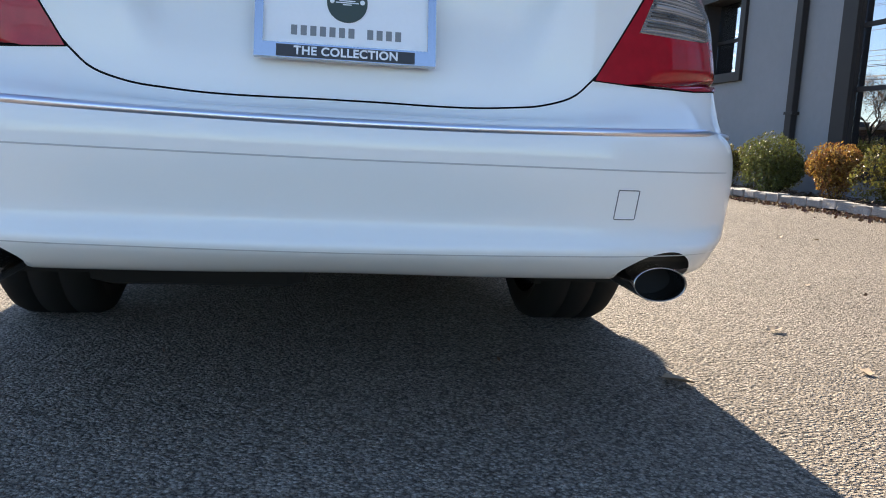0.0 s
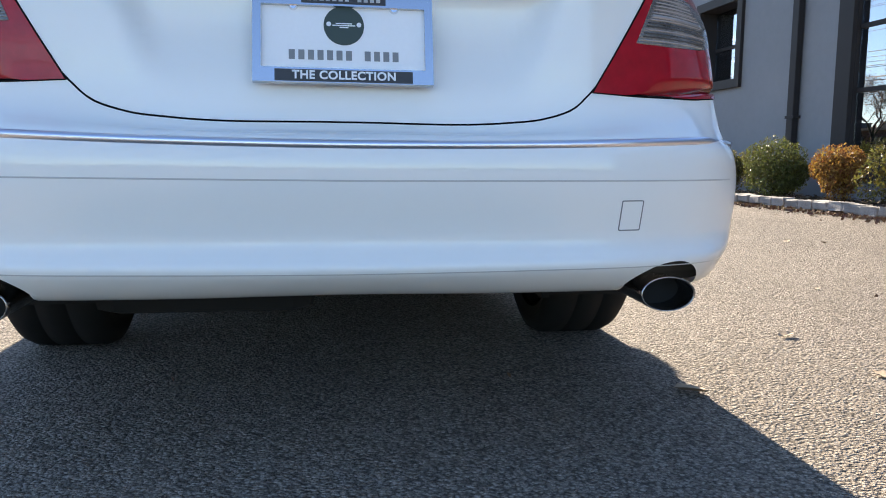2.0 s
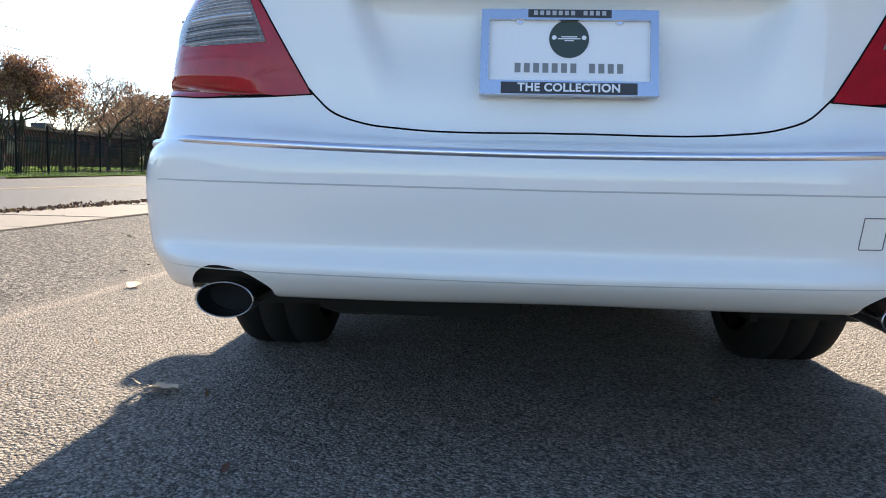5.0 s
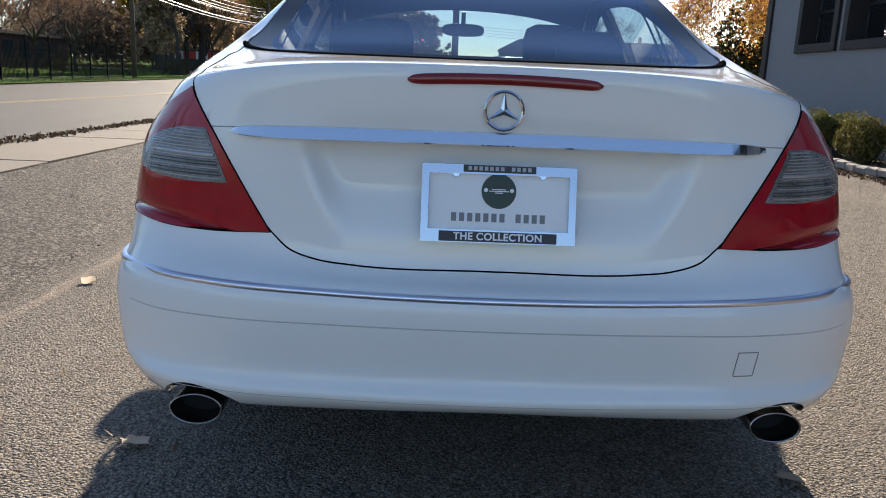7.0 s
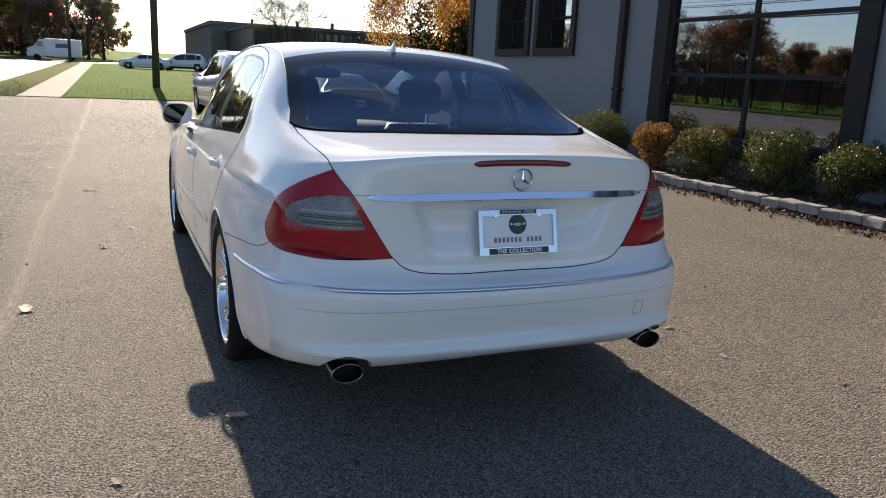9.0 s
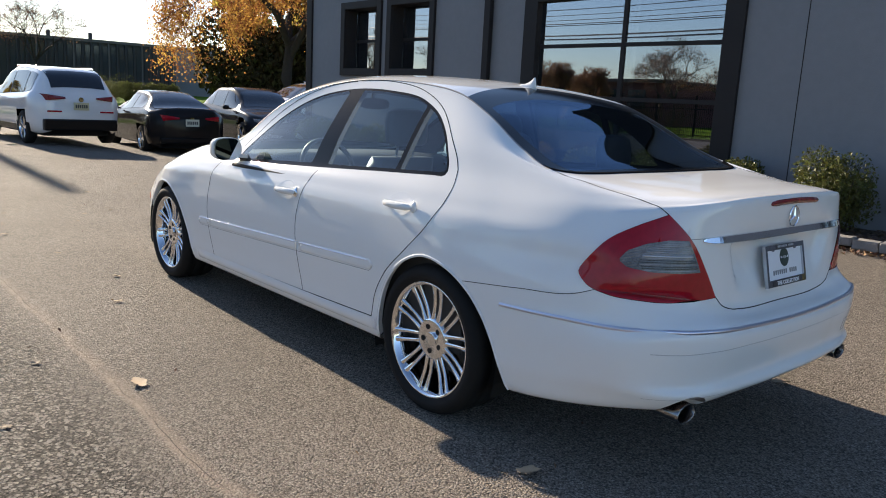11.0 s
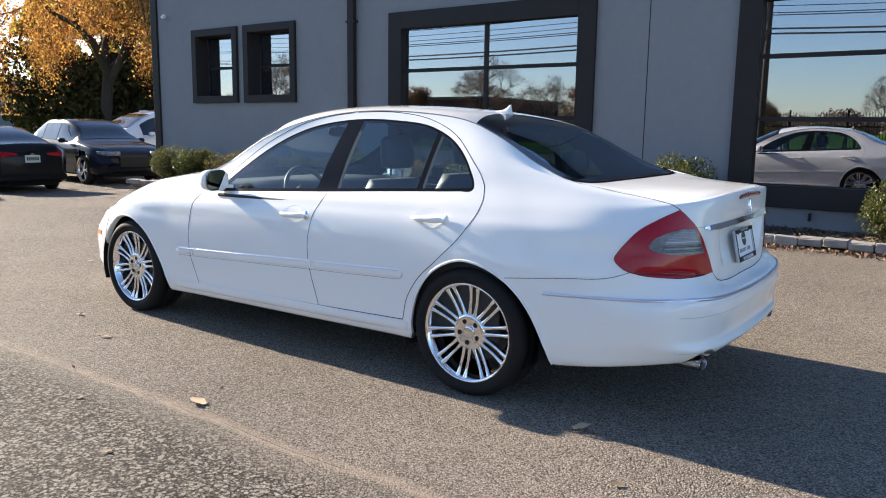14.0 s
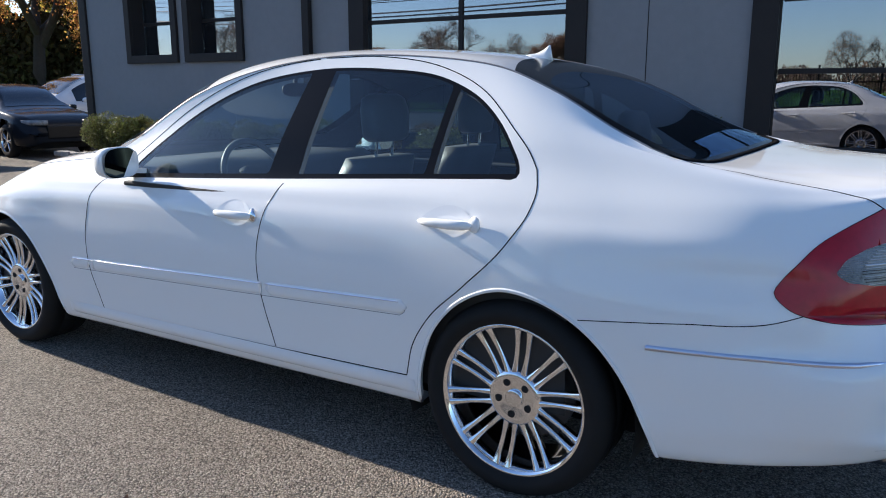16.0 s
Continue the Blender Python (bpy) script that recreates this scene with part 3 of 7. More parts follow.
def put(ob, x, y, s=1.0, turn=0.0, z=None, first=False):
    m = pose(x, y, rise(y) - 0.03 if z is None else z, 0, 0, turn) @ Matrix.Scale(s, 4)
    if first:
        ob.matrix_basis = m
        return ob
    keep = ob.scale.copy()
    ob.scale = (1, 1, 1)
    got = copy_thing(ob, m)
    ob.scale = keep
    return got


oak = tagged(tree(11, 12.5, 6.8, OAK, 90000, 0.06, 0.33, 0.16, 0.8, 1.1, 7), "large oak with thinning golden autumn leaves", "tree")
put(oak, 17.0, 34, 1, 40, first=True)
second = tagged(tree(12, 12, 6.0, OLIVE, 14000, 0.20, 0.3, 0.22), "broad tree with olive and brown leaves", "tree")
put(second, 25, 47, 1, 0, first=True)
for x, y, s, a in ((-34, 112, 1.25, 30), (-26, 121, 1.35, 80), (-18.5, 128, 1.2, 130), (-42, 118, 1.3, 200), (-50, 128, 1.4, 250), (33, 52, 1.0, 77), (-30, 126, 1.5, 170), (-13, 132, 1.25, 70), (-6, 136, 1.1, 10)):
    put(second, x, y, s, a)
brown = tagged(tree(15, 13, 5.5, leaf_mat("dull_brown_leaf", (0.42, 0.30, 0.20), 0.8, 0.5, 0.55), 14000, 0.19, 0.26, 0.2), "tall dark brown autumn tree", "tree", "trees along the street")
put(brown, -27, 80, 0.8, 0, first=True)
rng = random.Random(41)
for k in range(26):
    if k < 13:
        y = 74 + 4.6 * k + rng.uniform(-2, 2)
        x = min(-25.0, -y * rng.uniform(0.29, 0.37))
    else:
        x, y = -44 + 3.6 * (k - 13) + rng.uniform(-1.5, 1.5), 126 + rng.uniform(0, 22)
    put(brown, x, y, rng.uniform(0.7, 1.2), rng.uniform(0, 360))
bare = tagged(tree(13, 9, 4.6, RUSSET, 5200, 0.045, 0.17, 0.22, depth=7), "nearly bare tree with a few russet leaves", "tree")
put(bare, 13.6, 70, 0.9, 0, first=True)
for x, y, s, a in ((-33, 48, 0.82, 0), (-40, 59, 0.95, 60), (-46, 39, 0.9, 140), (-37, 20, 0.55, 220), (-44, 5, 0.6, 280), (-36, -9, 0.5, 15), (-34, 72, 0.95, 33), (-24.5, 84, 1.1, 99), (-30, 92, 1.2, 190), (-40, -24, 0.6, 310), (-35, 27, 0.6, 100), (-33, 12, 0.45, 50), (-38, -2, 0.5, 210), (-33, -16, 0.5, 280), (-35, 33, 0.62, 330), (-25.3, 47.6, 0.78, 12), (-25.5, 42.5, 0.6, 84)):
    put(bare, x, y, s, a)
rus = tagged(tree(14, 8, 4.6, RUSSET, 13000, 0.095, 0.2, 0.2, depth=6), "full tree with dull russet leaves", "tree")
put(rus, -38, 42, 0.6, 0, first=True)
for x, y, s, a in ((-27.0, 40.5, 0.82, 15), (-44, 50, 0.7, 100), (-52, 30, 0.8, 50), (-42, 13, 0.45, 190), (-55, 0, 0.55, 250), (-46, -18, 0.45, 300), (-10.5, 122, 1.15, 60), (-30, 100, 1.1, 140), (-50, 66, 1.0, 200)):
    put(rus, x, y, s, a)
HEDGE = mat("hedge_leaf", (0.062, 0.056, 0.030), 0.9, spec=0.05, spread=0.5, island=True)
thick = tagged(bush(8, HEDGE, 3000, 0.9, 0.75), "dark overgrown shrub behind a fence", "bush", "shrubs behind the fence")
put(thick, -23.2, 30, 1.3, 0, 0.0, first=True)
rng = random.Random(31)
for k in range(38):
    put(thick, -23.4 - rng.uniform(0, 1.6), -20 + 2.9 * k + rng.uniform(-0.6, 0.6), rng.uniform(0.95, 1.5), rng.uniform(0, 360))
tall = tagged(bush(10, HEDGE, 6500, 0.9, 0.75, 0.055), "tall dark evergreen hedge shrub", "bush", "hedge beyond the lot")
put(tall, 18.2, 40.1, 3.4, 0, first=True)
for k in range(1, 18):
    back = k % 2
    put(tall, 18.2 + 1.15 * k, (42.5 if back else 39.5) + 1.2 * math.sin(k * 2.0), 3.4 + 0.3 * math.cos(k * 3.1), k * 57)
cone = tagged(put(bush(9, BUSH, 3000, 0.8, 0.72), 10.6, 42, 1.35, 0, first=True), "clipped dark rounded evergreen on a lawn", "bush")
for x in (12.2, 13.3, 14.4, 15.6, 7.9):
    put(kinds["round"], x, 47, 1.6, x * 40)["label"] = "clipped dark green lawn shrub"

rng = random.Random(77)
woods = []
for k in range(170):
    a = rng.uniform(-2.3, -0.05)
    d = rng.uniform(170, 260)
    woods.append((Vector((d * math.sin(a), d * math.cos(a), 0)), rng.uniform(3.5, 5.0) if a > -0.12 else rng.uniform(5.0, 8.0) if a > -0.5 else rng.uniform(2.0, 4.2), rng.uniform(5, 9)))

for k in range(90):
    a = -0.46 + 0.43 * k / 89
    d = rng.uniform(140, 185)
    woods.append((Vector((d * math.sin(a), d * math.cos(a), 0)), rng.uniform(2.6, 4.0) + 12.0 * max(0.0, -a - 0.06) ** 1.2, rng.uniform(4, 7)))


def wood_spot():
    c, h, r = woods[rng.randrange(len(woods))]
    d = Vector((rng.gauss(0, 1), rng.gauss(0, 1), rng.gauss(0, 1))).normalized() * rng.uniform(0.5, 1.0)
    return Vector((c.x + d.x * r, c.y + d.y * r, rise(c.y) + max(0.3, h + d.z * h * 0.95)))


tagged(shape("far_woods", leaf_cloud(rng, 190000, wood_spot, 0.36, 0.7), leaf_mat("far_leaf", (0.16, 0.115, 0.085), 0.8, 0.4, 0.4)), "distant brown autumn woods", "woods", kind="stuff")

# dry weeds along the pavement edge, grass tufts at the verge
rng = random.Random(21)


def tufts(count, place, h, w):
    verts, faces = [], []
    for k in range(count):
        c = place()
        a, lean = rng.uniform(0, 6.3), rng.uniform(0.0, 0.8)
        d = Vector((math.cos(a), math.sin(a), 0))
        hh, i = h * rng.uniform(0.4, 1.2), len(verts)
        side = Vector((-d.y, d.x, 0)) * w
        verts += [c - side, c + side, c + d * lean * hh + Vector((0, 0, hh))]
        faces.append((i, i + 1, i + 2))
    return verts, [], faces


tagged(shape("weeds", tufts(2600, lambda: Vector((-5.68 + rng.gauss(0, 0.09), rng.uniform(4.5, 14.4), -0.01)), 0.06, 0.007), STRAW), "dry straw weeds at the pavement edge", "weeds", kind="stuff")
tagged(shape("weed_leaves", leaf_cloud(rng, 1300, lambda: Vector((-5.66 + rng.gauss(0, 0.1), rng.uniform(5.0, 14.0), 0.012 + abs(rng.gauss(0, 0.018)))), 0.03, 0.6), BROWNLEAF), "brown leaves caught in dry weeds", "leaves", kind="stuff")
tagged(shape("grass_blades", tufts(9000, lambda: (lambda y: Vector((rng.uniform(-21.5, -19.6), y, rise(y) + 0.05)))(rng.uniform(20, 75)), 0.16, 0.012), BLADE), "uneven grass blades along the verge", "grass", kind="stuff")
tagged(shape("lawn_edge_blades", tufts(9000, lambda: (lambda y: Vector((rng.choice((rng.uniform(-2.8, 9), rng.uniform(-5.7, -4.1))), y, rise(y) + 0.02)))(26 + abs(rng.gauss(0, 6))), 0.05, 0.008), BLADE), "grass blades at the lawn edge", "grass", kind="stuff")
tagged(shape("leaf_litter", leaf_cloud(rng, 3000, lambda: Vector((5.52 - abs(rng.gauss(0, 0.15)), rng.uniform(-4, 14), 0.012 + rng.random() * 0.02)), 0.026, 0.6), BROWNLEAF), "brown leaf litter along the kerb", "leaves", kind="stuff")
tagged(shape("ground_leaf_specks", leaf_cloud(rng, 300, lambda: Vector((rng.uniform(-4.1, 5.4), rng.uniform(-1, 27), 0.010)), 0.011, 0.6), BROWNLEAF), "small leaf scraps strewn over asphalt", "leaves", kind="stuff")


def dry_leaf(seed, size):
    """A curled oak leaf with a lobed outline and a stalk."""
    rng = random.Random(seed)
    n, verts, faces = 18, [], []
    for k in range(n):
        a = 2 * math.pi * k / n
        r = size * (0.86 + 0.14 * math.cos(5 * a + seed)) * (0.75 + 0.25 * math.cos(a))
        verts.append((r * math.cos(a), r * 0.62 * math.sin(a), 0.0))
    verts.append((0, 0, 0))
    verts = [(x, y, 0.004 + abs(y) * rng.uniform(0.2, 0.5) + 3.2 * x * x * (1 if seed % 2 else 0.4)) for x, y, _ in verts]
    faces = [(k, (k + 1) % n, n) for k in range(n)]
    i = len(verts)
    verts += [(-size, -0.002, 0.004), (-size * 1.5, 0, 0.012), (-size, 0.002, 0.004)]
    faces.append((i, i + 1, i + 2))
    me = bpy.data.meshes.new("leaf")
    me.from_pydata(verts, [], faces)
    me.materials.append(DRYLEAF)
    me.shade_smooth()
    return me


leaf_meshes = [dry_leaf(k, 0.05) for k in range(6)]
rng = random.Random(17)
spots = [(-1.776, 2.05, 1.5), (-0.945, 0.46, 1.45), (0.845, 0.37, 1.35), (-1.35, 0.1, 0.8), (-2.35, 1.9, 0.7)]
spots += [(rng.uniform(-4.1, -1.2), rng.uniform(2.2, 16), rng.uniform(0.5, 1.0)) for _ in range(95)]
spots += [(rng.uniform(1.3, 5.4), rng.uniform(-1.5, 14), rng.uniform(0.5, 1.0)) for _ in range(40)]
spots += [(rng.uniform(-5.5, -3.6), rng.uniform(3, 16), rng.uniform(0.5, 1.0)) for _ in range(26)]
spots += [(rng.uniform(-4.1, 1.0), rng.uniform(6, 15.5), rng.uniform(0.5, 1.1)) for _ in range(70)]
for k, (x, y, s) in enumerate(spots):
    ob = new("leaf", leaf_meshes[k % 6])
    ob.matrix_basis = pose(x, y, 0.022 if x < -4.25 else 0.002 + dip(x, y), rng.uniform(-8, 8), rng.uniform(-8, 8), rng.uniform(0, 360)) @ Matrix.Scale(s, 4)
    tagged(ob, "curled pale dry leaf lying on asphalt", "leaf", "fallen leaves")

# ---- street furniture: fence, poles, wires, signals ----
fence = tagged(new("fence"), "tall black iron picket fence with bowed tops", "fence")
FX, F0, STEP = -21.1, 31.3, 2.44
bm = bmesh.new()
add_box(bm, (-0.04, -0.04, 0), (0.04, 0.04, 2.3), 0.006)
add_box(bm, (-0.05, -0.05, 2.3), (0.05, 0.05, 2.33), 0.006)
post_ob = shape("post", bm, IRON, fence, at=(FX, F0 - 22 * STEP, 0.03))
for k in range(-21, 9):
    ob = post_ob.copy()
    ob.location = (FX, F0 + k * STEP, rise(F0 + k * STEP) + 0.03)
    scene.collection.objects.link(ob)


def picket():
    verts, faces = [], []
    line = [(0, 0.08), (0, 1.7), (0.03, 1.95), (0.09, 2.12), (0.18, 2.22)]
    for x, z in line:
        verts += [(x - 0.009, -0.009, z), (x + 0.009, -0.009, z), (x + 0.009, 0.009, z), (x - 0.009, 0.009, z)]
    for k in range(len(line) - 1):
        for c in range(4):
            faces.append((4 * k + c, 4 * k + (c + 1) % 4, 4 * k + 4 + (c + 1) % 4, 4 * k + 4 + c))
    return verts, faces


pv, pf = picket()
pick = shape("picket", (pv, [], pf), IRON, fence, at=(FX, 51.0, rise(51.0) + 0.04))
spots = []
y = 51.0 - 0.115
while y > F0 - 22 * STEP:
    spots.append(y)
    y -= 0.115
for y in spots[:280]:
    ob = pick.copy()
    ob.location = (FX, y, rise(y) + 0.04)
    scene.collection.objects.link(ob)
verts, faces = [], []
for y in spots[280:]:
    i = len(verts)
    verts += [(FX + a, y + b, rise(y) + 0.04 + c) for a, b, c in pv]
    faces += [tuple(i + q for q in f) for f in pf]
tagged(shape("far_pickets", (verts, [], faces), IRON, fence), kind="stuff")
for z in (0.22, 1.62):
    for k in range(-22, 8):
        a, b = F0 + k * STEP, F0 + (k + 1) * STEP
        bm = bmesh.new()
        add_tube(bm, (FX + 0.02, a, rise(a) + z), (FX + 0.02, b, rise(b) + z), 0.022, seg=4)
        part("rail", bm, IRON, fence)


def utility_pole(x, y, h, arms=True):
    top = tagged(new("utility_pole"), "tall brown wooden utility pole", "utility pole", "poles along the street")
    z = rise(y)
    bm = bmesh.new()
    add_tube(bm, (x, y, z - 0.2), (x, y, z + h), 0.17, 0.12, 12)
    part("pole", bm, POLE_WOOD, top, smooth=True)
    if arms:
        box_part("crossarm", (x - 1.2, y - 0.06, z + h - 0.7), (x + 1.2, y + 0.06, z + h - 0.58), POLE_WOOD, top, 0.01)
        for dx in (-1.1, -0.4, 0.4, 1.1):
            bm = bmesh.new()
            add_tube(bm, (x + dx, y, z + h - 0.58), (x + dx, y, z + h - 0.42), 0.04, 0.025, 8)
            part("insulator", bm, CHROME, top)
    return top


for x, y, h, arms in ((-20.4, 51, 11, True), (-20.4, 8, 11, True), (-20.4, -35, 11, True), (-20.2, 92, 11, True), (0.7, 36, 11.5, False), (-13.8, 97, 9, False), (-5.2, 95, 8, False)):
    utility_pole(x, y, h, arms)


def wire(a, b, sag, r=0.012):
    a, b = Vector(a), Vector(b)
    verts, faces, n = [], [], 24
    for k in range(n + 1):
        t = k / n
        p = a.lerp(b, t) - Vector((0, 0, 4 * sag * t * (1 - t)))
        verts += [p + Vector((r, 0, -r * 0.6)), p + Vector((-r, 0, -r * 0.6)), p + Vector((0, 0, r))]
    for k in range(n):
        for c in range(3):
            faces.append((3 * k + c, 3 * k + (c + 1) % 3, 3 * k + 3 + (c + 1) % 3, 3 * k + 3 + c))
    return tagged(shape("wire", (verts, [], faces), WIRE), "thin black overhead cable", "cable", "overhead cables")


for y0, y1 in ((-35, 8), (8, 51), (51, 92)):
    for dx, h, sag, r in ((-1.1, 10.6, 0.5, 0.018), (-0.4, 10.6, 0.6, 0.018), (0.4, 10.6, 0.5, 0.018), (1.1, 10.6, 0.55, 0.018), (0.1, 8.85, 0.5, 0.022), (0.15, 7.65, 0.6, 0.026), (-0.1, 7.35, 0.6, 0.02), (0.0, 7.05, 0.6, 0.02), (0.12, 6.72, 0.5, 0.026), (0.12, 6.62, 0.5, 0.026), (0.1, 6.02, 0.5, 0.048), (0.1, 5.8, 0.5, 0.048)):
        wire((-20.4 + dx, y0, rise(y0) + h), (-20.4 + dx, y1, rise(y1) + h), sag, r)
for h, x2, y2, h2 in ((10.5, -20.2, 92, 9.8), (9.7, -20.2, 92, 9.0)):
    wire((0.7, 36, rise(36) + h), (x2, y2, rise(y2) + h2), 0.8, 0.015)
for h, h2 in ((9.6, 6.4), (8.9, 5.6), (8.4, 5.2)):
    wire((0.7, 36, rise(36) + h), (40, 30, h2), 0.7, 0.022)
for h in (6.4, 5.9):
    wire((-13.8, 97, rise(97) + h + 1.2), (-5.2, 95, rise(95) + h + 1.0), 0.5, 0.02)


for k in range(7):
    wire((-20.2 + 0.3 * (k % 3), 92, rise(92) + 10.4 - 0.45 * k), (-13.8, 97, rise(97) + 8.7 - 0.32 * k), 0.3, 0.022)
    wire((-13.8, 97, rise(97) + 8.7 - 0.32 * k), (-5.2, 95, rise(95) + 7.9 - 0.3 * k), 0.35, 0.022)
for k in range(4):
    wire((-20.4 + 0.5 * k, 51, rise(51) + 10.2 - 0.5 * k), (-5.2, 95, rise(95) + 7.8 - 0.35 * k), 0.8, 0.02)
    wire((-5.2, 95, rise(95) + 7.8 - 0.35 * k), (30, 118, rise(118) + 8.2 - 0.4 * k), 0.8, 0.02)
sign = tagged(new("street_sign"), "green street name sign hanging over the crossing", "sign")
box_part("board", (-17.6, 96.9, 6.55), (-15.4, 96.96, 7.1), mat("sign_green", (0.02, 0.16, 0.09), 0.5, var=0.2, scale=3), sign, 0.01)
for k in range(5):
    box_part("bar", (-17.3 + 0.36 * k, 96.885, 6.72), (-17.06 + 0.36 * k, 96.898, 6.94), WHITE, sign)
for x in (-17.3, -15.7):
    box_part("hanger", (x - 0.02, 96.91, 7.1), (x + 0.02, 96.95, 8.6), IRON, sign)


def signal(x, y, z):
    top = tagged(new("traffic_light"), "dark hanging traffic light showing red", "traffic light", "signals at the crossing")
    box_part("housing", (x - 0.17, y - 0.12, z), (x + 0.17, y + 0.12, z + 1.05), PLASTIC, top, 0.02)
    for k, m in enumerate((mat("lens_green", (0.02, 0.08, 0.05), 0.3), mat("lens_amber", (0.12, 0.07, 0.02), 0.3), glow("lens_red", (1.0, 0.06, 0.03), 3.0))):
        bm = bmesh.new()
        add_tube(bm, (x, y - 0.12, z + 0.2 + 0.33 * k), (x, y - 0.15, z + 0.2 + 0.33 * k), 0.12, seg=14)
        part("lens", bm, m, top)
    bm = bmesh.new()
    add_tube(bm, (x, y, z + 1.05), (x, y, z + 1.5), 0.02, seg=6)
    part("hanger", bm, IRON, top)


for x, y, z in ((-14.6, 97, 6.2), (-6.9, 96, 5.0), (-4.4, 95, 5.0), (-2.0, 97, 5.0)):
    signal(x, y, z)

# ---- far buildings ----
far = tagged(new("industrial_building"), "low stone industrial building with a dark window front", "building")
box_part("wall", (9.8, 92, 0.3), (60, 125, 5.8), FAR_STONE, far)
box_part("roof", (9.6, 91.8, 5.8), (60.2, 125, 6.2), FAR_STONE, far)
box_part("window_front", (11.5, 74, 0.3), (27, 92, 5.0), FAR_DARK, far)
box_part("parapet", (11.3, 73.8, 5.0), (27.2, 92, 5.25), FAR_STONE, far)
for k in range(20):
    box_part("window", (11.8 + 0.76 * k, 73.93, 0.9), (12.35 + 0.76 * k, 73.995, 4.7), FAR_GLASS, far)
for k in range(21):
    box_part("fin", (11.5 + 0.76 * k, 73.8, 0.4), (11.62 + 0.76 * k, 73.99, 5.0), FAR_STONE if k % 4 == 0 else FAR_DARK, far)
box_part("wing", (27, 76, 0.3), (44, 92, 5.1), STUCCO, far)
for x, y in ((17, 80), (20.5, 79), (15, 96)):
    box_part("vent", (x, y, 4.9 if y < 90 else 6.1), (x + 0.3, y + 0.3, 6.1 if y < 90 else 6.9), FAR_DARK, far)
red = tagged(new("brick_building"), "long low red brick building behind trees", "building")
box_part("wall", (-62, 40, 0), (-46, 96, 4.1), BRICK, red)
box_part("roof", (-62.3, 39.7, 4.1), (-45.7, 96.3, 4.4), FAR_DARK, red)
for k in range(16):
    box_part("window", (-45.98, 42 + 3.3 * k, 1.6), (-45.9, 44 + 3.3 * k, 3.4), FAR_GLASS, red)
for y in (70, 74, 79):
    box_part("vent", (-50, y, 4.4), (-48.4, y + 1.6, 5.2), FAR_DARK, red)
shop = tagged(new("shop"), "low roadside shop with red and white panels", "building")
box_part("wall", (-41, 112, 0.8), (-28, 120, 3.9), FAR_DARK, shop)
for k, m in enumerate((WHITE, mat("shop_red", (0.5, 0.06, 0.05), 0.6), WHITE, mat("shop_red_dark", (0.4, 0.05, 0.045), 0.6))):
    box_part("panel", (-38.5 + 1.75 * k, 111.9, 2.6), (-36.8 + 1.75 * k, 111.99, 3.7), m, shop)

# ---- the white saloon ----
PAINT = mat("white_car_paint", (0.80, 0.80, 0.79), 0.5, spec=0.0, coat=1.0, var=0.05, scale=2, tone=(0.74, 0.74, 0.73))
CARGLASS = glass("car_glass", (0.54, 0.69, 0.75), 0.06)
REARGLASS = glass("rear_glass", (0.36, 0.42, 0.47), 0.05, sheen=(0.55, 0.74, 1.0), steep=5.0)
SEAM = mat("panel_gap_black", (0.01, 0.01, 0.011), 0.9, spec=0.0)
LEATHER = mat("grey_leather", (0.085, 0.082, 0.08), 0.5, var=0.3, scale=8, bump=0.001, bscale=120)
CABIN = mat("cabin_dark", (0.020, 0.020, 0.020), 0.7, var=0.3, scale=6, bump=0.0008, bscale=200)
PAINT.node_tree.nodes["Principled BSDF"].inputs["Coat Roughness"].default_value = 0.05
LINER = mat("headliner", (0.014, 0.014, 0.014), 0.9, var=0.2, scale=6)
STRIP = mat("polished_strip", (0.68, 0.70, 0.80), 0.33, 1.0)
EXHAUST = mat("exhaust_steel", (0.33, 0.33, 0.34), 0.25, 1.0, var=0.3, scale=20)
# near-black for exhaust bores, cut-outs, undersides, wheel wells and bolt holes
NEAR_BLACK = mat("near_black", (0.006, 0.006, 0.006), 0.9)

# Half of the shell as level curves, from the sill upwards, each run from the tail's middle round the flank to the nose.
LOW = [(0, 0.03, 0.325), (0.33, 0.035, 0.322), (0.56, 0.05, 0.322), (0.68, 0.085, 0.322), (0.763, 0.16, 0.319), (0.835, 0.4, 0.279), (0.868, 0.8, 0.235), (0.872, 1.6, 0.232), (0.875, 2.3, 0.225), (0.872, 3, 0.218), (0.868, 3.5, 0.21), (0.862, 4.15, 0.19), (0.7, 4.58, 0.19), (0.42, 4.74, 0.19), (0, 4.78, 0.19)]
SKIRT = [(0, -0.04, 0.368), (0.33, -0.029, 0.368), (0.56, -0.005, 0.37), (0.708, 0.044, 0.375), (0.796, 0.138, 0.375), (0.862, 0.42, 0.345), (0.892, 0.85, 0.3), (0.895, 1.6, 0.29), (0.897, 2.3, 0.285), (0.895, 3, 0.28), (0.89, 3.5, 0.275), (0.885, 4.15, 0.27), (0.735, 4.63, 0.27), (0.44, 4.79, 0.27), (0, 4.825, 0.27)]
BULGE = [(0, -0.027, 0.43), (0.33, -0.019, 0.43), (0.56, 0.004, 0.43), (0.705, 0.053, 0.43), (0.815, 0.145, 0.44), (0.874, 0.42, 0.43), (0.899, 0.85, 0.42), (0.902, 1.6, 0.4), (0.904, 2.3, 0.4), (0.902, 3, 0.39), (0.896, 3.5, 0.38), (0.89, 4.15, 0.37), (0.75, 4.635, 0.37), (0.45, 4.8, 0.37), (0, 4.835, 0.37)]
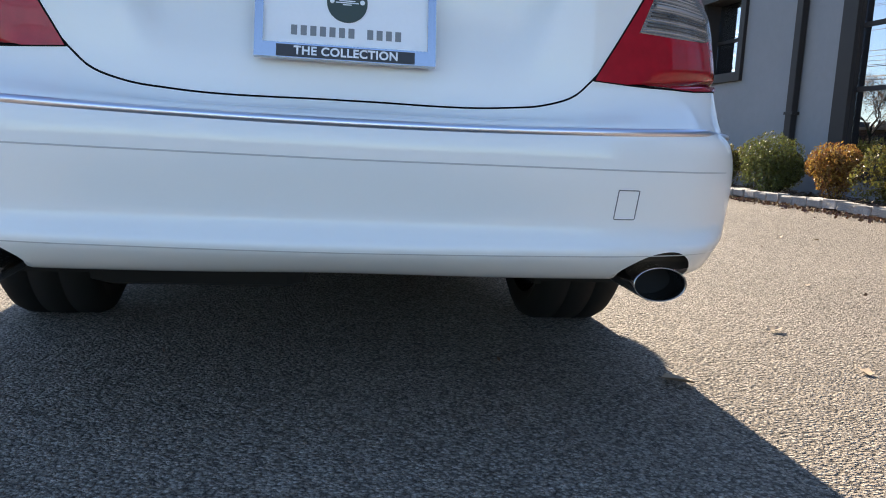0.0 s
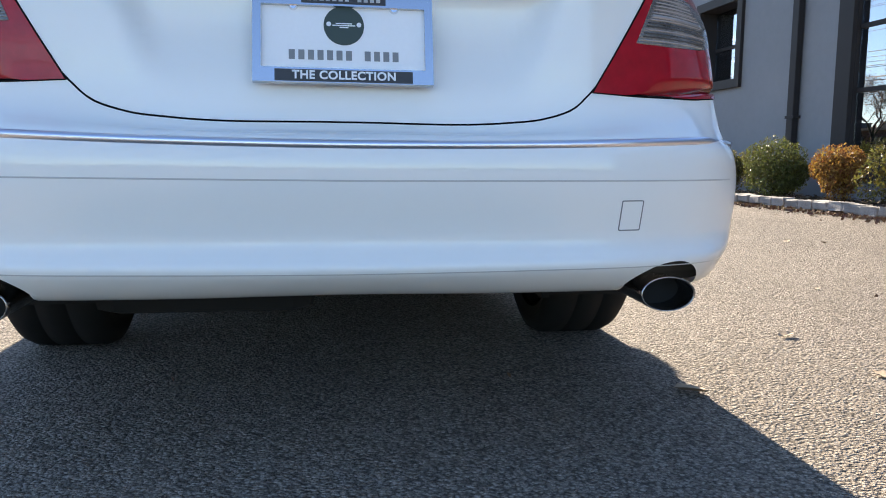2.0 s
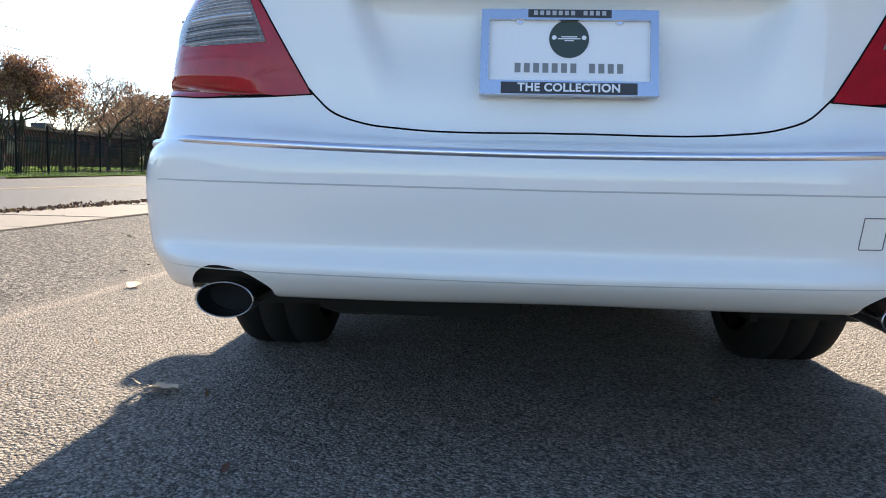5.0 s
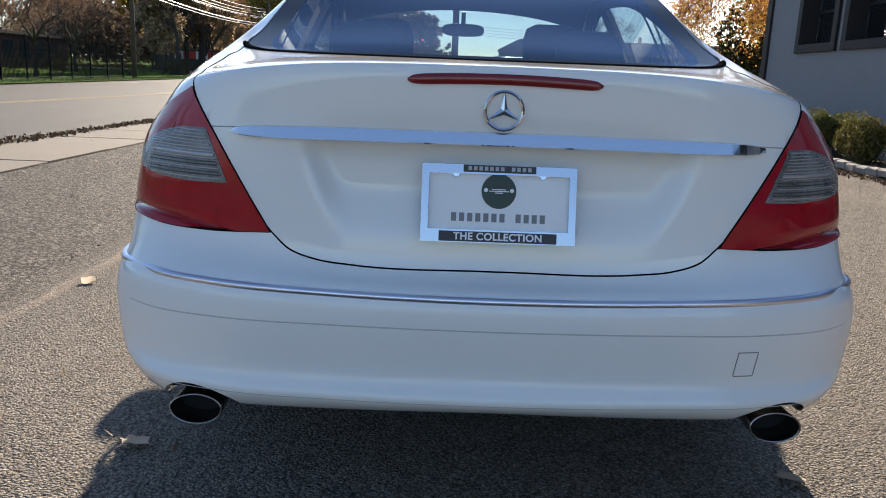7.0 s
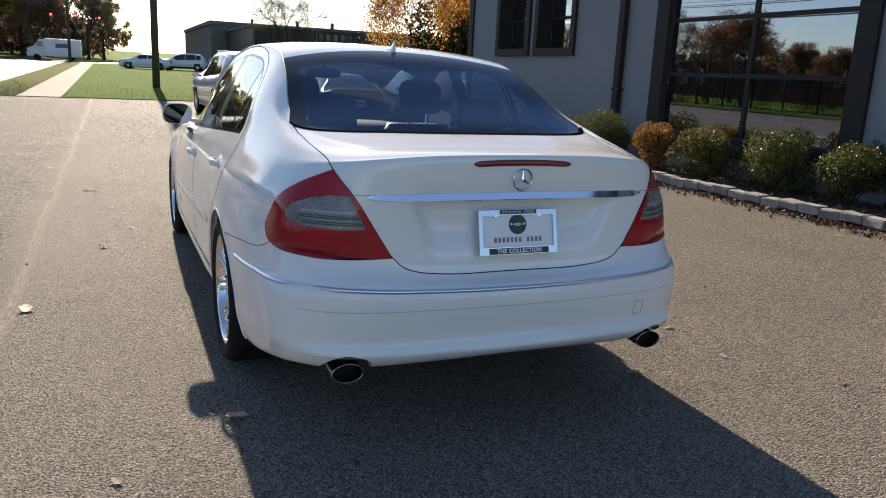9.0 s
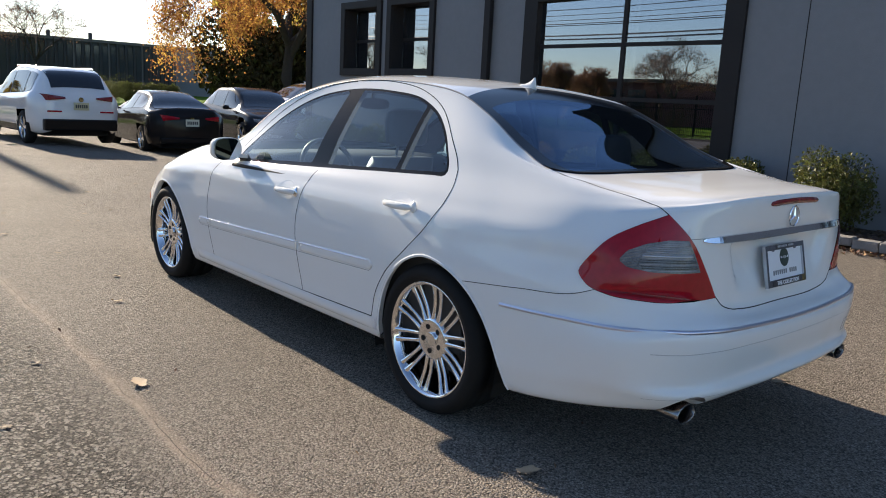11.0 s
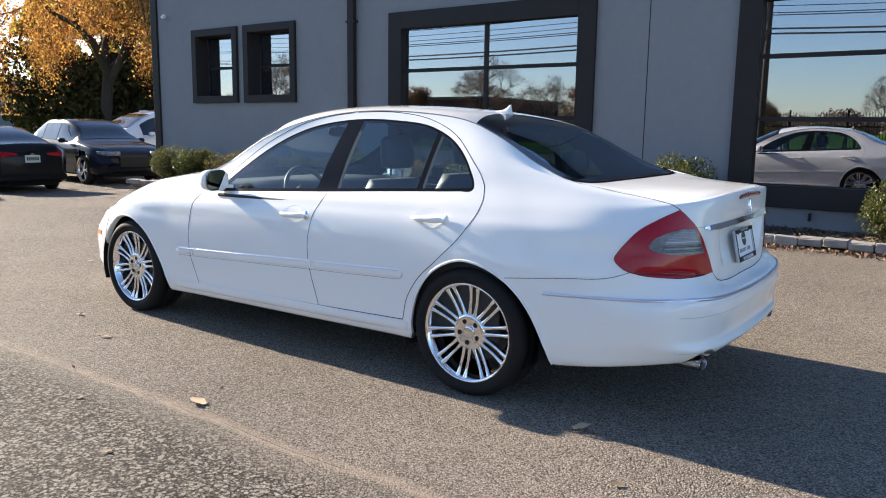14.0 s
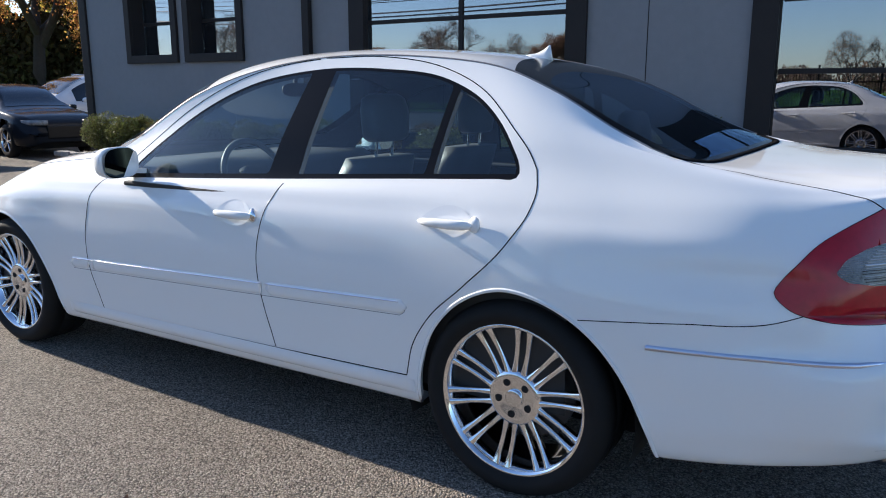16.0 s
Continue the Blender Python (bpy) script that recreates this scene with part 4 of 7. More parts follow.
CREASE = [(0, -0.045, 0.535), (0.33, -0.036, 0.537), (0.56, -0.012, 0.54), (0.71, 0.04, 0.543), (0.82, 0.142, 0.545), (0.879, 0.42, 0.54), (0.903, 0.85, 0.52), (0.907, 1.6, 0.5), (0.909, 2.3, 0.49), (0.907, 3, 0.48), (0.9, 3.5, 0.47), (0.893, 4.15, 0.46), (0.755, 4.63, 0.47), (0.455, 4.8, 0.47), (0, 4.835, 0.47)]
BAND = [(0, -0.04, 0.588), (0.33, -0.031, 0.59), (0.56, -0.006, 0.598), (0.71, 0.045, 0.602), (0.808, 0.146, 0.598), (0.872, 0.42, 0.6), (0.906, 0.85, 0.585), (0.91, 1.6, 0.575), (0.911, 2.3, 0.56), (0.909, 3.0, 0.55), (0.902, 3.5, 0.54), (0.895, 4.15, 0.55), (0.75, 4.61, 0.57), (0.455, 4.785, 0.57), (0, 4.825, 0.57)]
SHELF = [(0, -0.026, 0.606), (0.33, -0.017, 0.608), (0.56, 0.008, 0.616), (0.7, 0.058, 0.62), (0.796, 0.156, 0.617), (0.868, 0.425, 0.62), (0.907, 0.85, 0.61), (0.911, 1.6, 0.61), (0.911, 2.3, 0.6), (0.909, 3.0, 0.59), (0.902, 3.5, 0.58), (0.893, 4.15, 0.6), (0.735, 4.58, 0.62), (0.45, 4.76, 0.62), (0, 4.8, 0.62)]
FOOT = [(0, 0.045, 0.632), (0.33, 0.047, 0.636), (0.5, 0.058, 0.665), (0.655, 0.1, 0.685), (0.776, 0.185, 0.7), (0.858, 0.43, 0.7), (0.903, 0.85, 0.69), (0.909, 1.6, 0.68), (0.91, 2.3, 0.67), (0.907, 3, 0.66), (0.9, 3.5, 0.65), (0.885, 4.15, 0.67), (0.715, 4.53, 0.69), (0.44, 4.7, 0.69), (0, 4.745, 0.69)]
FACE = [(0, 0.055, 0.76), (0.33, 0.056, 0.765), (0.5, 0.068, 0.78), (0.645, 0.108, 0.79), (0.765, 0.195, 0.795), (0.836, 0.43, 0.79), (0.886, 0.85, 0.78), (0.901, 1.6, 0.765), (0.902, 2.3, 0.75), (0.899, 3, 0.735), (0.89, 3.5, 0.72), (0.865, 4.15, 0.735), (0.68, 4.46, 0.74), (0.42, 4.64, 0.745), (0, 4.69, 0.745)]
HIGH = [(0, 0.05, 0.9), (0.33, 0.055, 0.9), (0.5, 0.072, 0.905), (0.625, 0.118, 0.905), (0.736, 0.21, 0.9), (0.814, 0.43, 0.897), (0.858, 0.85, 0.895), (0.875, 1.6, 0.873), (0.877, 2.3, 0.862), (0.874, 3, 0.846), (0.866, 3.5, 0.826), (0.83, 4.1, 0.8), (0.66, 4.36, 0.79), (0.42, 4.53, 0.79), (0, 4.58, 0.79)]
EDGE = [(0.0, 0.0464, 0.9312), (0.33, 0.0526, 0.93), (0.5, 0.0727, 0.9307), (0.619, 0.1197, 0.9278), (0.7235, 0.2095, 0.9206), (0.805, 0.43, 0.915), (0.85, 0.85, 0.9099), (0.868, 1.6, 0.8876), (0.87, 2.3, 0.8747), (0.867, 3.0, 0.857), (0.858, 3.5, 0.837), (0.818, 4.076, 0.8144), (0.6564, 4.3264, 0.8044), (0.42, 4.4988, 0.8044), (0.0, 4.5488, 0.8056)]
LIP = [(0, 0.035, 1.03), (0.33, 0.045, 1.025), (0.5, 0.075, 1.012), (0.6, 0.125, 1), (0.684, 0.208, 0.986), (0.772, 0.43, 0.972), (0.826, 0.85, 0.957), (0.848, 1.6, 0.934), (0.851, 2.3, 0.915), (0.848, 3, 0.892), (0.834, 3.5, 0.872), (0.78, 4, 0.86), (0.645, 4.22, 0.85), (0.42, 4.4, 0.85), (0, 4.45, 0.855)]
BELT = [(0, 0.065, 1.05), (0.33, 0.075, 1.046), (0.49, 0.1, 1.035), (0.58, 0.155, 1.024), (0.65, 0.24, 1.018), (0.732, 0.455, 1.024), (0.779, 0.9, 1.04), (0.806, 1.55, 1), (0.811, 2.3, 0.955), (0.807, 3, 0.915), (0.76, 3.45, 0.93), (0.68, 3.9, 0.925), (0.6, 4.08, 0.91), (0.4, 4.2, 0.915), (0, 4.25, 0.92)]
DECK = [(0, 0.25, 1.06), (0.32, 0.26, 1.058), (0.48, 0.28, 1.052), (0.565, 0.32, 1.045), (0.625, 0.4, 1.045), (0.698, 0.6, 1.075), (0.728, 1, 1.14), (0.742, 1.5, 1.13), (0.75, 2.25, 1.11), (0.755, 2.95, 1.02), (0.735, 3.35, 0.965), (0.66, 3.7, 0.96), (0.57, 3.83, 0.96), (0.39, 3.93, 0.965), (0, 3.98, 0.97)]
UPPER = [(0, 0.45, 1.068), (0.31, 0.46, 1.067), (0.47, 0.475, 1.065), (0.59, 0.51, 1.066), (0.655, 0.6, 1.074), (0.686, 0.78, 1.108), (0.668, 1.08, 1.225), (0.656, 1.5, 1.285), (0.66, 2.2, 1.29), (0.7, 2.85, 1.15), (0.715, 3.25, 1), (0.66, 3.55, 0.985), (0.56, 3.65, 0.985), (0.38, 3.75, 0.99), (0, 3.8, 0.995)]
RAIL = [(0, 0.62, 1.076), (0.31, 0.622, 1.077), (0.5, 0.625, 1.078), (0.61, 0.645, 1.082), (0.662, 0.7, 1.093), (0.648, 0.86, 1.155), (0.605, 1.12, 1.288), (0.575, 1.5, 1.398), (0.592, 2.15, 1.413), (0.666, 2.75, 1.275), (0.705, 3.18, 1.052), (0.68, 3.44, 0.985), (0.55, 3.54, 0.99), (0.36, 3.62, 1), (0, 3.66, 1.005)]
NET = np.array([LOW, SKIRT, BULGE, CREASE, BAND, SHELF, FOOT, FACE, HIGH, EDGE, LIP, BELT, DECK, UPPER, RAIL], float)
under = NET[0].copy()
under[:, 0] *= 0.9
under[:, 1] += np.where(under[:, 1] < 0.5, 0.09, np.where(under[:, 1] > 4.4, -0.08, 0))
under[:, 2] += 0.004
NET = np.concatenate([under[None], NET]).transpose(1, 0, 2)  # station, level, xyz
SK = np.r_[0, np.cumsum(np.linalg.norm(np.diff(NET[:, 5], axis=0), axis=1))]
VK = np.r_[0, np.cumsum(np.linalg.norm(np.diff(NET[5:11], axis=1), axis=2).mean(0))]
ghost = NET.copy()
ghost[:, :, 0] *= -1
CAGE = np.concatenate([ghost[1:2], NET, ghost[-2:-1]])
SKX = np.r_[-SK[1], SK, 2 * SK[-1] - SK[-2]]
CAGE = np.concatenate([2 * CAGE[:, :1] - CAGE[:, 1:2], CAGE, 2 * CAGE[:, -1:] - CAGE[:, -2:-1]], 1)
VKX = np.r_[-VK[1], VK, 2 * VK[-1] - VK[-2]]
S_END, V_END = SK[-1], VK[-1]


def weights(knots, t):
    """Four weights and the first index of a smooth curve through uneven knots."""
    i = np.clip(np.searchsorted(knots, t, "right") - 1, 1, len(knots) - 3)
    h0, h, h2 = knots[i] - knots[i - 1], knots[i + 1] - knots[i], knots[i + 2] - knots[i + 1]
    u = (t - knots[i]) / h
    a, b, c, d = 2 * u**3 - 3 * u**2 + 1, u**3 - 2 * u**2 + u, -2 * u**3 + 3 * u**2, u**3 - u**2
    w = np.zeros((4,) + np.shape(t))
    w[0] += b * (-h / h0 * h / (h0 + h))
    w[1] += a + b * (h / h0 * h / (h0 + h) - h0 / (h0 + h))
    w[2] += c + b * (h0 / (h0 + h))
    w[1] += d * (-h2 / (h + h2))
    w[2] += d * (h2 / (h + h2) - h / h2 * h / (h + h2))
    w[3] += d * (h / h2 * h / (h + h2))
    return w, i - 1


def ramp(x, a, b):
    t = np.clip((x - a) / (b - a), 0, 1)
    return t * t * (3 - 2 * t)


def skin(s, v):
    """The shell at s metres round from the tail's middle and v metres up; the plate's niche is pressed into the lid."""
    s, v = np.asarray(s, float), np.asarray(v, float)
    ws, i = weights(SKX, s)
    wv, j = weights(VKX, v)
    p = sum((ws[a] * wv[b])[..., None] * CAGE[i + a, j + b] for a in range(4) for b in range(4))
    x, z = p[..., 0], p[..., 2]
    edge = 0.325 + 0.075 * np.clip((z - 0.72) / 0.17, 0, 1)
    dip = (1 - ramp(np.abs(x), edge - 0.035, edge + 0.02)) * (1 - ramp(z, 0.888, 0.9)) * ramp(z, 0.69, 0.80)
    p[..., 1] += 0.032 * dip * (p[..., 1] < 0.4)
    return p


GS, GV = np.meshgrid(np.linspace(0, S_END, 620), np.linspace(0, V_END, 170), indexing="ij")
GP = skin(GS, GV)


def find(points, keep):
    """The (s, v) of points known in some coordinates only: None leaves one open. keep: the stretch of s to look in."""
    out = []
    ok = (GS >= keep[0]) & (GS <= keep[1])
    for pt in points:
        use = [k for k in range(3) if pt[k] is not None]
        want = np.array([pt[k] for k in use])
        d = ((GP[..., use] - want) ** 2).sum(-1) + np.where(ok, 0, 9.0)
        i = np.unravel_index(np.argmin(d), d.shape)
        q = np.array([GS[i], GV[i]])
        for _ in range(4):
            p0, e = skin(*q)[use], 1e-3
            jac = np.stack([(skin(q[0] + e, q[1])[use] - p0) / e, (skin(q[0], q[1] + e)[use] - p0) / e], 1)
            step = np.linalg.lstsq(jac.T @ jac + 1e-6 * np.eye(2), jac.T @ (want - p0), rcond=None)[0]
            q = q + np.clip(step, -0.02, 0.02)
            q = np.array([min(max(q[0], keep[0]), keep[1]), min(max(q[1], 0), V_END)])
        out.append(q)
    return np.array(out)


def dense(points, closed=False, step=0.014, smooth=True):
    """A fine line through control points."""
    p = np.array(points, float)
    if closed:
        p = np.concatenate([p, p[:1]])
    k = np.r_[0, np.cumsum(np.linalg.norm(np.diff(p, axis=0), axis=1))]
    n = max(2, int(k[-1] / step) + 1)
    t = np.linspace(0, k[-1], n)
    if not smooth or len(p) < 3:
        return np.stack([np.interp(t, k, c) for c in p.T], 1)
    first = p[-2] if closed else 2 * p[0] - p[1]
    last = p[1] if closed else 2 * p[-1] - p[-2]
    ext = np.concatenate([[first], p, [last]])
    kk = np.r_[-np.linalg.norm(p[0] - first), k, k[-1] + np.linalg.norm(last - p[-1])]
    w, i = weights(kk, t)
    return sum(w[a][:, None] * ext[i + a] for a in range(4))


def clip_line(poly, a, b):
    """The part of a polygon to the left of the line from a to b."""
    a, b, out = np.array(a, float), np.array(b, float), []
    side = lambda p: (b[0] - a[0]) * (p[1] - a[1]) - (b[1] - a[1]) * (p[0] - a[0])
    for p, q in zip(poly, np.roll(poly, -1, axis=0)):
        sp, sq = side(p), side(q)
        if sp >= 0:
            out.append(p)
        if sp * sq < 0:
            out.append(p + (q - p) * sp / (sp - sq))
    return np.array(out)


def grown(poly, d):
    """A counter-clockwise outline moved outwards by d."""
    t = np.roll(poly, -1, axis=0) - np.roll(poly, 1, axis=0)
    t /= np.linalg.norm(t, axis=1)[:, None] + 1e-9
    return poly + d * np.stack([t[:, 1], -t[:, 0]], 1)


def inside(poly, pts):
    x, y = pts[:, 0], pts[:, 1]
    hit = np.zeros(len(pts), bool)
    for (ax, ay), (bx, by) in zip(poly, np.roll(poly, -1, axis=0)):
        cross = (ay > y) != (by > y)
        hit ^= cross & (x < (bx - ax) * (y - ay) / (by - ay + 1e-12) + ax)
    return hit


SIDE = (SK[4], SK[12])
on_side = lambda yz: find([(None, y, z) for y, z in yz], SIDE)

# Outlines on the flank, as (y, z).
DLO = dense([(3.12, .912), (3.08, .95), (2.98, 1.03), (2.76, 1.175), (2.42, 1.318), (2.12, 1.366), (1.80, 1.366), (1.515, 1.328), (1.33, 1.245), (1.20, 1.125), (1.148, 1.04), (1.146, 1.028), (1.16, 1.019), (1.22, 1.015), (1.6, .993), (2.195, .957), (2.98, .914), (3.06, .910)], True, 0.02)
if (np.roll(DLO[:, 0], -1) - DLO[:, 0]) @ (np.roll(DLO[:, 1], -1) + DLO[:, 1]) > 0:
    DLO = DLO[::-1]
inner = grown(DLO, -0.011)
low_line = [(3.3, .914), (1.0, 1.042)]
B_FRONT, B_REAR = [(2.238, .9), (2.118, 1.42)], [(2.072, .9), (2.012, 1.42)]
inner = clip_line(inner, low_line[1], low_line[0]) if len(clip_line(inner, low_line[1], low_line[0])) > len(inner) // 3 and clip_line(inner, low_line[1], low_line[0])[:, 1].mean() > 1.05 else clip_line(inner, *low_line)
Q_FRONT, Q_REAR = [(1.508, .9), (1.468, 1.42)], [(1.475, .9), (1.438, 1.42)]


def piece(lo, hi):
    """Glass between the lines lo (towards the tail) and hi (towards the nose)."""
    p = inner
    if hi:
        p = clip_line(p, hi[0], hi[1])
    if lo:
        p = clip_line(p, lo[1], lo[0])
    return p


GLASSES = [piece(B_FRONT, None), piece(Q_FRONT, B_REAR), piece(None, Q_REAR)]
arch_rear = dense([(1.475, .15), (1.468, .25), (1.456, .38), (1.405, .517), (1.285, .642), (1.148, .694), (1.02, .68), (.895, .626), (.772, .511), (.695, .38), (.645, .25), (.63, .15)], False, 0.02)
arch_front = dense([(3.55, .10), (3.562, .22), (3.655, .435), (3.79, .60), (3.97, .678), (4.14, .662), (4.29, .55), (4.385, .40), (4.43, .22), (4.44, .10)], False, 0.02)
frame_line = grown(DLO, 0.04)
B_LINE = [(2.122, .318), (2.166, .46), (2.197, .62), (2.165, .85), (2.115, .955), (2.10, 1.0), (2.09, 1.2), (2.095, 1.41)]
top_front = np.array([p for p in frame_line if p[0] > 2.11 and p[1] > .99])
top_front = top_front[np.argsort(top_front[:, 0])]
b_dense = dense(B_LINE)
front_edge = dense([(3.155, .94), (3.262, .85), (3.297, .685), (3.292, .498), (3.215, .30)])
sill_front = dense([(3.215, .30), (2.122, .318)], smooth=False)
door_front = np.concatenate([front_edge, sill_front[1:], b_dense[1:], top_front[1:]])
rear_edge = dense([(1.092, 1.05), (1.075, .98), (1.087, .92), (1.139, .831), (1.285, .676), (1.410, .559), (1.482, .445), (1.508, .333)])
sill_rear = dense([(1.508, .333), (2.122, .318)], smooth=False)
top_rear = dense([(2.09, 1.41), (1.82, 1.41), (1.55, 1.368), (1.35, 1.285), (1.205, 1.17), (1.125, 1.095), (1.092, 1.05)], False, 0.02)
door_rear = np.concatenate([rear_edge, sill_rear[1:], b_dense[1:], top_rear[1:]])

# The tail lamp, the boot lid and the bumper, as points on the shell.
REAR = (0.0, SK[7])
lamp_in = dense([(.47, .056, .70), (.53, .078, .80), (.592, .11, .905), (.645, .168, .985)])
lamp_out = dense([(.645, .168, .985), (.70, .235, .94), (.765, .318, .865), (.798, .37, .80), (.806, .385, .765), (.80, .355, .73), (.785, .28, .705), (.72, .155, .694), (.60, .09, .694), (.47, .056, .70)])
lamp = find(np.concatenate([lamp_in, lamp_out[1:-1]]), REAR)
clear = find(dense([(.602, .115, .903), (.66, .155, .901), (.715, .20, .885), (.752, .245, .855), (.765, .262, .825), (.757, .235, .803), (.72, .175, .795), (.64, .112, .793), (.557, .085, .795), (.580, .096, .85)], True, 0.012, False), REAR)
lid_low = dense([(0, .045, .635), (.30, .047, .639), (.37, .05, .647), (.43, .053, .668), (.466, .056, .70)])
lid_side = dense([(.645, .168, .985), (.652, .25, 1.016), (.662, .40, 1.043), (.669, .55, 1.066), (.668, .68, 1.089)])
lid_side_sv = find(lid_side, REAR)
lid_edge = np.concatenate([find(np.concatenate([lid_low, lamp_in[1:]]), REAR), lid_side_sv[1:]])
lid = np.concatenate([lid_edge, [[lid_edge[-1, 0], V_END + 0.01], [-0.01, V_END + 0.01], [-0.01, lid_edge[0, 1]]]])
bump_edge = np.concatenate([find(np.concatenate([lid_low, lamp_out[::-1][1:12]]), REAR)[:-6], on_side(dense([(.30, .722), (.37, .694), (.60, .665), (.892, .633)]))])
bumper = np.concatenate([bump_edge, [[bump_edge[-1, 0], -0.01], [-0.01, -0.01], [-0.01, bump_edge[0, 1]]]])
notch = find([(x, None, z) for x, z in dense([(.525, .30), (.53, .335), (.56, .362), (.61, .38), (.65, .38), (.685, .362), (.705, .335), (.71, .30)], False, 0.012)], (SK[1], SK[4]))
FRONT = (SK[9], S_END)
hood_edge = find(dense([(.70, 3.42, .975), (.70, 3.7, .95), (.66, 4.05, .895), (.56, 4.30, .84), (.30, 4.52, .81), (0, 4.57, .80)]), FRONT)
hood = np.concatenate([hood_edge, [[S_END + 0.01, hood_edge[-1, 1]], [S_END + 0.01, V_END + 0.01], [hood_edge[0, 0], V_END + 0.01]]])
head = find(dense([(.78, 4.22, .80), (.70, 4.42, .76), (.56, 4.57, .735), (.46, 4.62, .73), (.45, 4.65, .66), (.60, 4.60, .63), (.76, 4.44, .67), (.84, 4.26, .74)], True), FRONT)
nose = find(dense([(.79, 4.30, .64), (.84, 4.34, .50), (.855, 4.37, .36), (.855, 4.38, .2)]), FRONT)
grille = find(dense([(0, 4.70, .73), (.28, 4.67, .73), (.25, 4.74, .62), (0, 4.79, .60)], False, smooth=False), FRONT)
SHAPES = [("gap", np.concatenate([on_side(arch_rear), [[on_side(arch_rear[-1:])[0, 0], -0.02], [on_side(arch_rear[:1])[0, 0], -0.02]]])),
          ("gap", np.concatenate([on_side(arch_front), [[on_side(arch_front[-1:])[0, 0], -0.02], [on_side(arch_front[:1])[0, 0], -0.02]]])),
          ("gap", np.concatenate([notch, [[notch[-1, 0], -0.02], [notch[0, 0], -0.02]]])),
          *[("glass", on_side(dense(g, True, 0.02, False))) for g in GLASSES],
          ("pillar_trim", on_side(DLO)), ("clear_lens", clear), ("tail_lamp", lamp), ("boot_lid", lid), ("rear_bumper", bumper),
          ("front_door", on_side(door_front)), ("rear_door", on_side(door_rear)), ("head_lamp", head), ("bonnet", hood),
          ("grille", np.concatenate([grille, [[S_END + 0.01, grille[-1, 1]], [S_END + 0.01, grille[0, 1]]]]))]

sg = np.unique(np.r_[np.arange(0, SK[4], 0.016), np.linspace(SK[4], S_END, 190)])
vg = np.unique(np.r_[np.linspace(0, VK[6], 34), np.linspace(VK[6], V_END, 52)])
pts = [Vector((a, b)) for a in sg for b in vg]
edges = []
for name, poly in SHAPES:
    q = np.clip(poly, [0, 0], [S_END, V_END])
    i = len(pts)
    pts += [Vector(p) for p in q]
    n = len(q)
    edges += [(i + k, i + (k + 1) % n) for k in range(n) if np.linalg.norm(q[k] - q[(k + 1) % n]) > 1e-6]
from mathutils.geometry import delaunay_2d_cdt

cdt = delaunay_2d_cdt(pts, edges, [], 0, 1e-5)
flat = np.array([tuple(p) for p in cdt[0]])
tris = np.array([f for f in cdt[2] if len(f) == 3])
mids = flat[tris].mean(1)
kind = np.full(len(tris), "body", dtype=object)
glass_no = np.full(len(tris), -1)
open_ = np.ones(len(tris), bool)
panes = 0
for name, poly in SHAPES:
    hit = inside(poly, mids) & open_
    if name == "glass":
        glass_no[hit] = panes
        panes += 1
    kind[hit] = name
    open_ &= ~hit
solid = skin(flat[:, 0], flat[:, 1])
solid[flat[:, 0] < 1e-6, 0] = 0
solid[flat[:, 0] > S_END - 1e-6, 0] = 0

car = tagged(new("car"), "white four-door saloon car parked on asphalt", "car")


def panel(name, pick, material, sides="both", parent=None, lift=0.0, label=""):
    """A piece of the shell, of both flanks as one mesh or of one."""
    use = tris[pick]
    if not len(use):
        return None
    ids, back = np.unique(use, return_inverse=True)
    back = back.reshape(-1, 3)
    p = solid[ids]
    verts, faces = [], []
    for sign in ((1, -1) if sides == "both" else (sides,)):
        i = len(verts)
        verts += [(sign * x, y, z) for x, y, z in p]
        faces += [tuple(int(q) + i for q in (f if sign > 0 else f[::-1])) for f in back]
    me = bpy.data.meshes.new(name)
    me.from_pydata(verts, [], faces)
    bm = bmesh.new()
    bm.from_mesh(me)
    bmesh.ops.remove_doubles(bm, verts=bm.verts, dist=1e-5)
    bmesh.ops.recalc_face_normals(bm, faces=bm.faces)
    if lift:
        for v in bm.verts:
            v.co += v.normal * lift
    bm.to_mesh(me)
    bm.free()
    me.materials.append(material)
    me.shade_smooth()
    ob = new(name, me)
    ob.parent = parent or car
    if label:
        ob["label"] = label
    return ob


body = panel("body", kind == "body", PAINT)
boot = panel("boot_lid", kind == "boot_lid", PAINT)
bump = panel("rear_bumper", kind == "rear_bumper", PAINT)
panel("bonnet", kind == "bonnet", PAINT)
panel("grille", kind == "grille", PLASTIC, label="dark radiator grille")
doors, lens_ribs = {}, []
for sign in (-1, 1):
    doors[sign, 0] = panel("front_door", kind == "front_door", PAINT, sign)
    doors[sign, 1] = panel("rear_door", kind == "rear_door", PAINT, sign)
    lamp_ob = panel("tail_lamp", kind == "tail_lamp", REDLENS, sign, lift=0.004, label="large red tail lamp lens")
    panel("clear_lens", kind == "clear_lens", GREYLENS, sign, lamp_ob, lift=0.005, label="smoky clear reversing lens")
    lens_ribs.append((sign, lamp_ob))
    panel("head_lamp", kind == "head_lamp", GREYLENS, sign, label="clear headlamp")
    panel("pillar_trim", kind == "pillar_trim", mat("pillar_black", (0.008, 0.008, 0.009), 0.12, spec=0.12), sign, label="black window surround and pillar trim")
    for k, nm in enumerate(("front_side_window", "rear_side_window", "quarter_window")):
        ob = panel(nm, glass_no == k, CARGLASS, sign, label="lightly tinted side glass")
        ob.visible_shadow = False


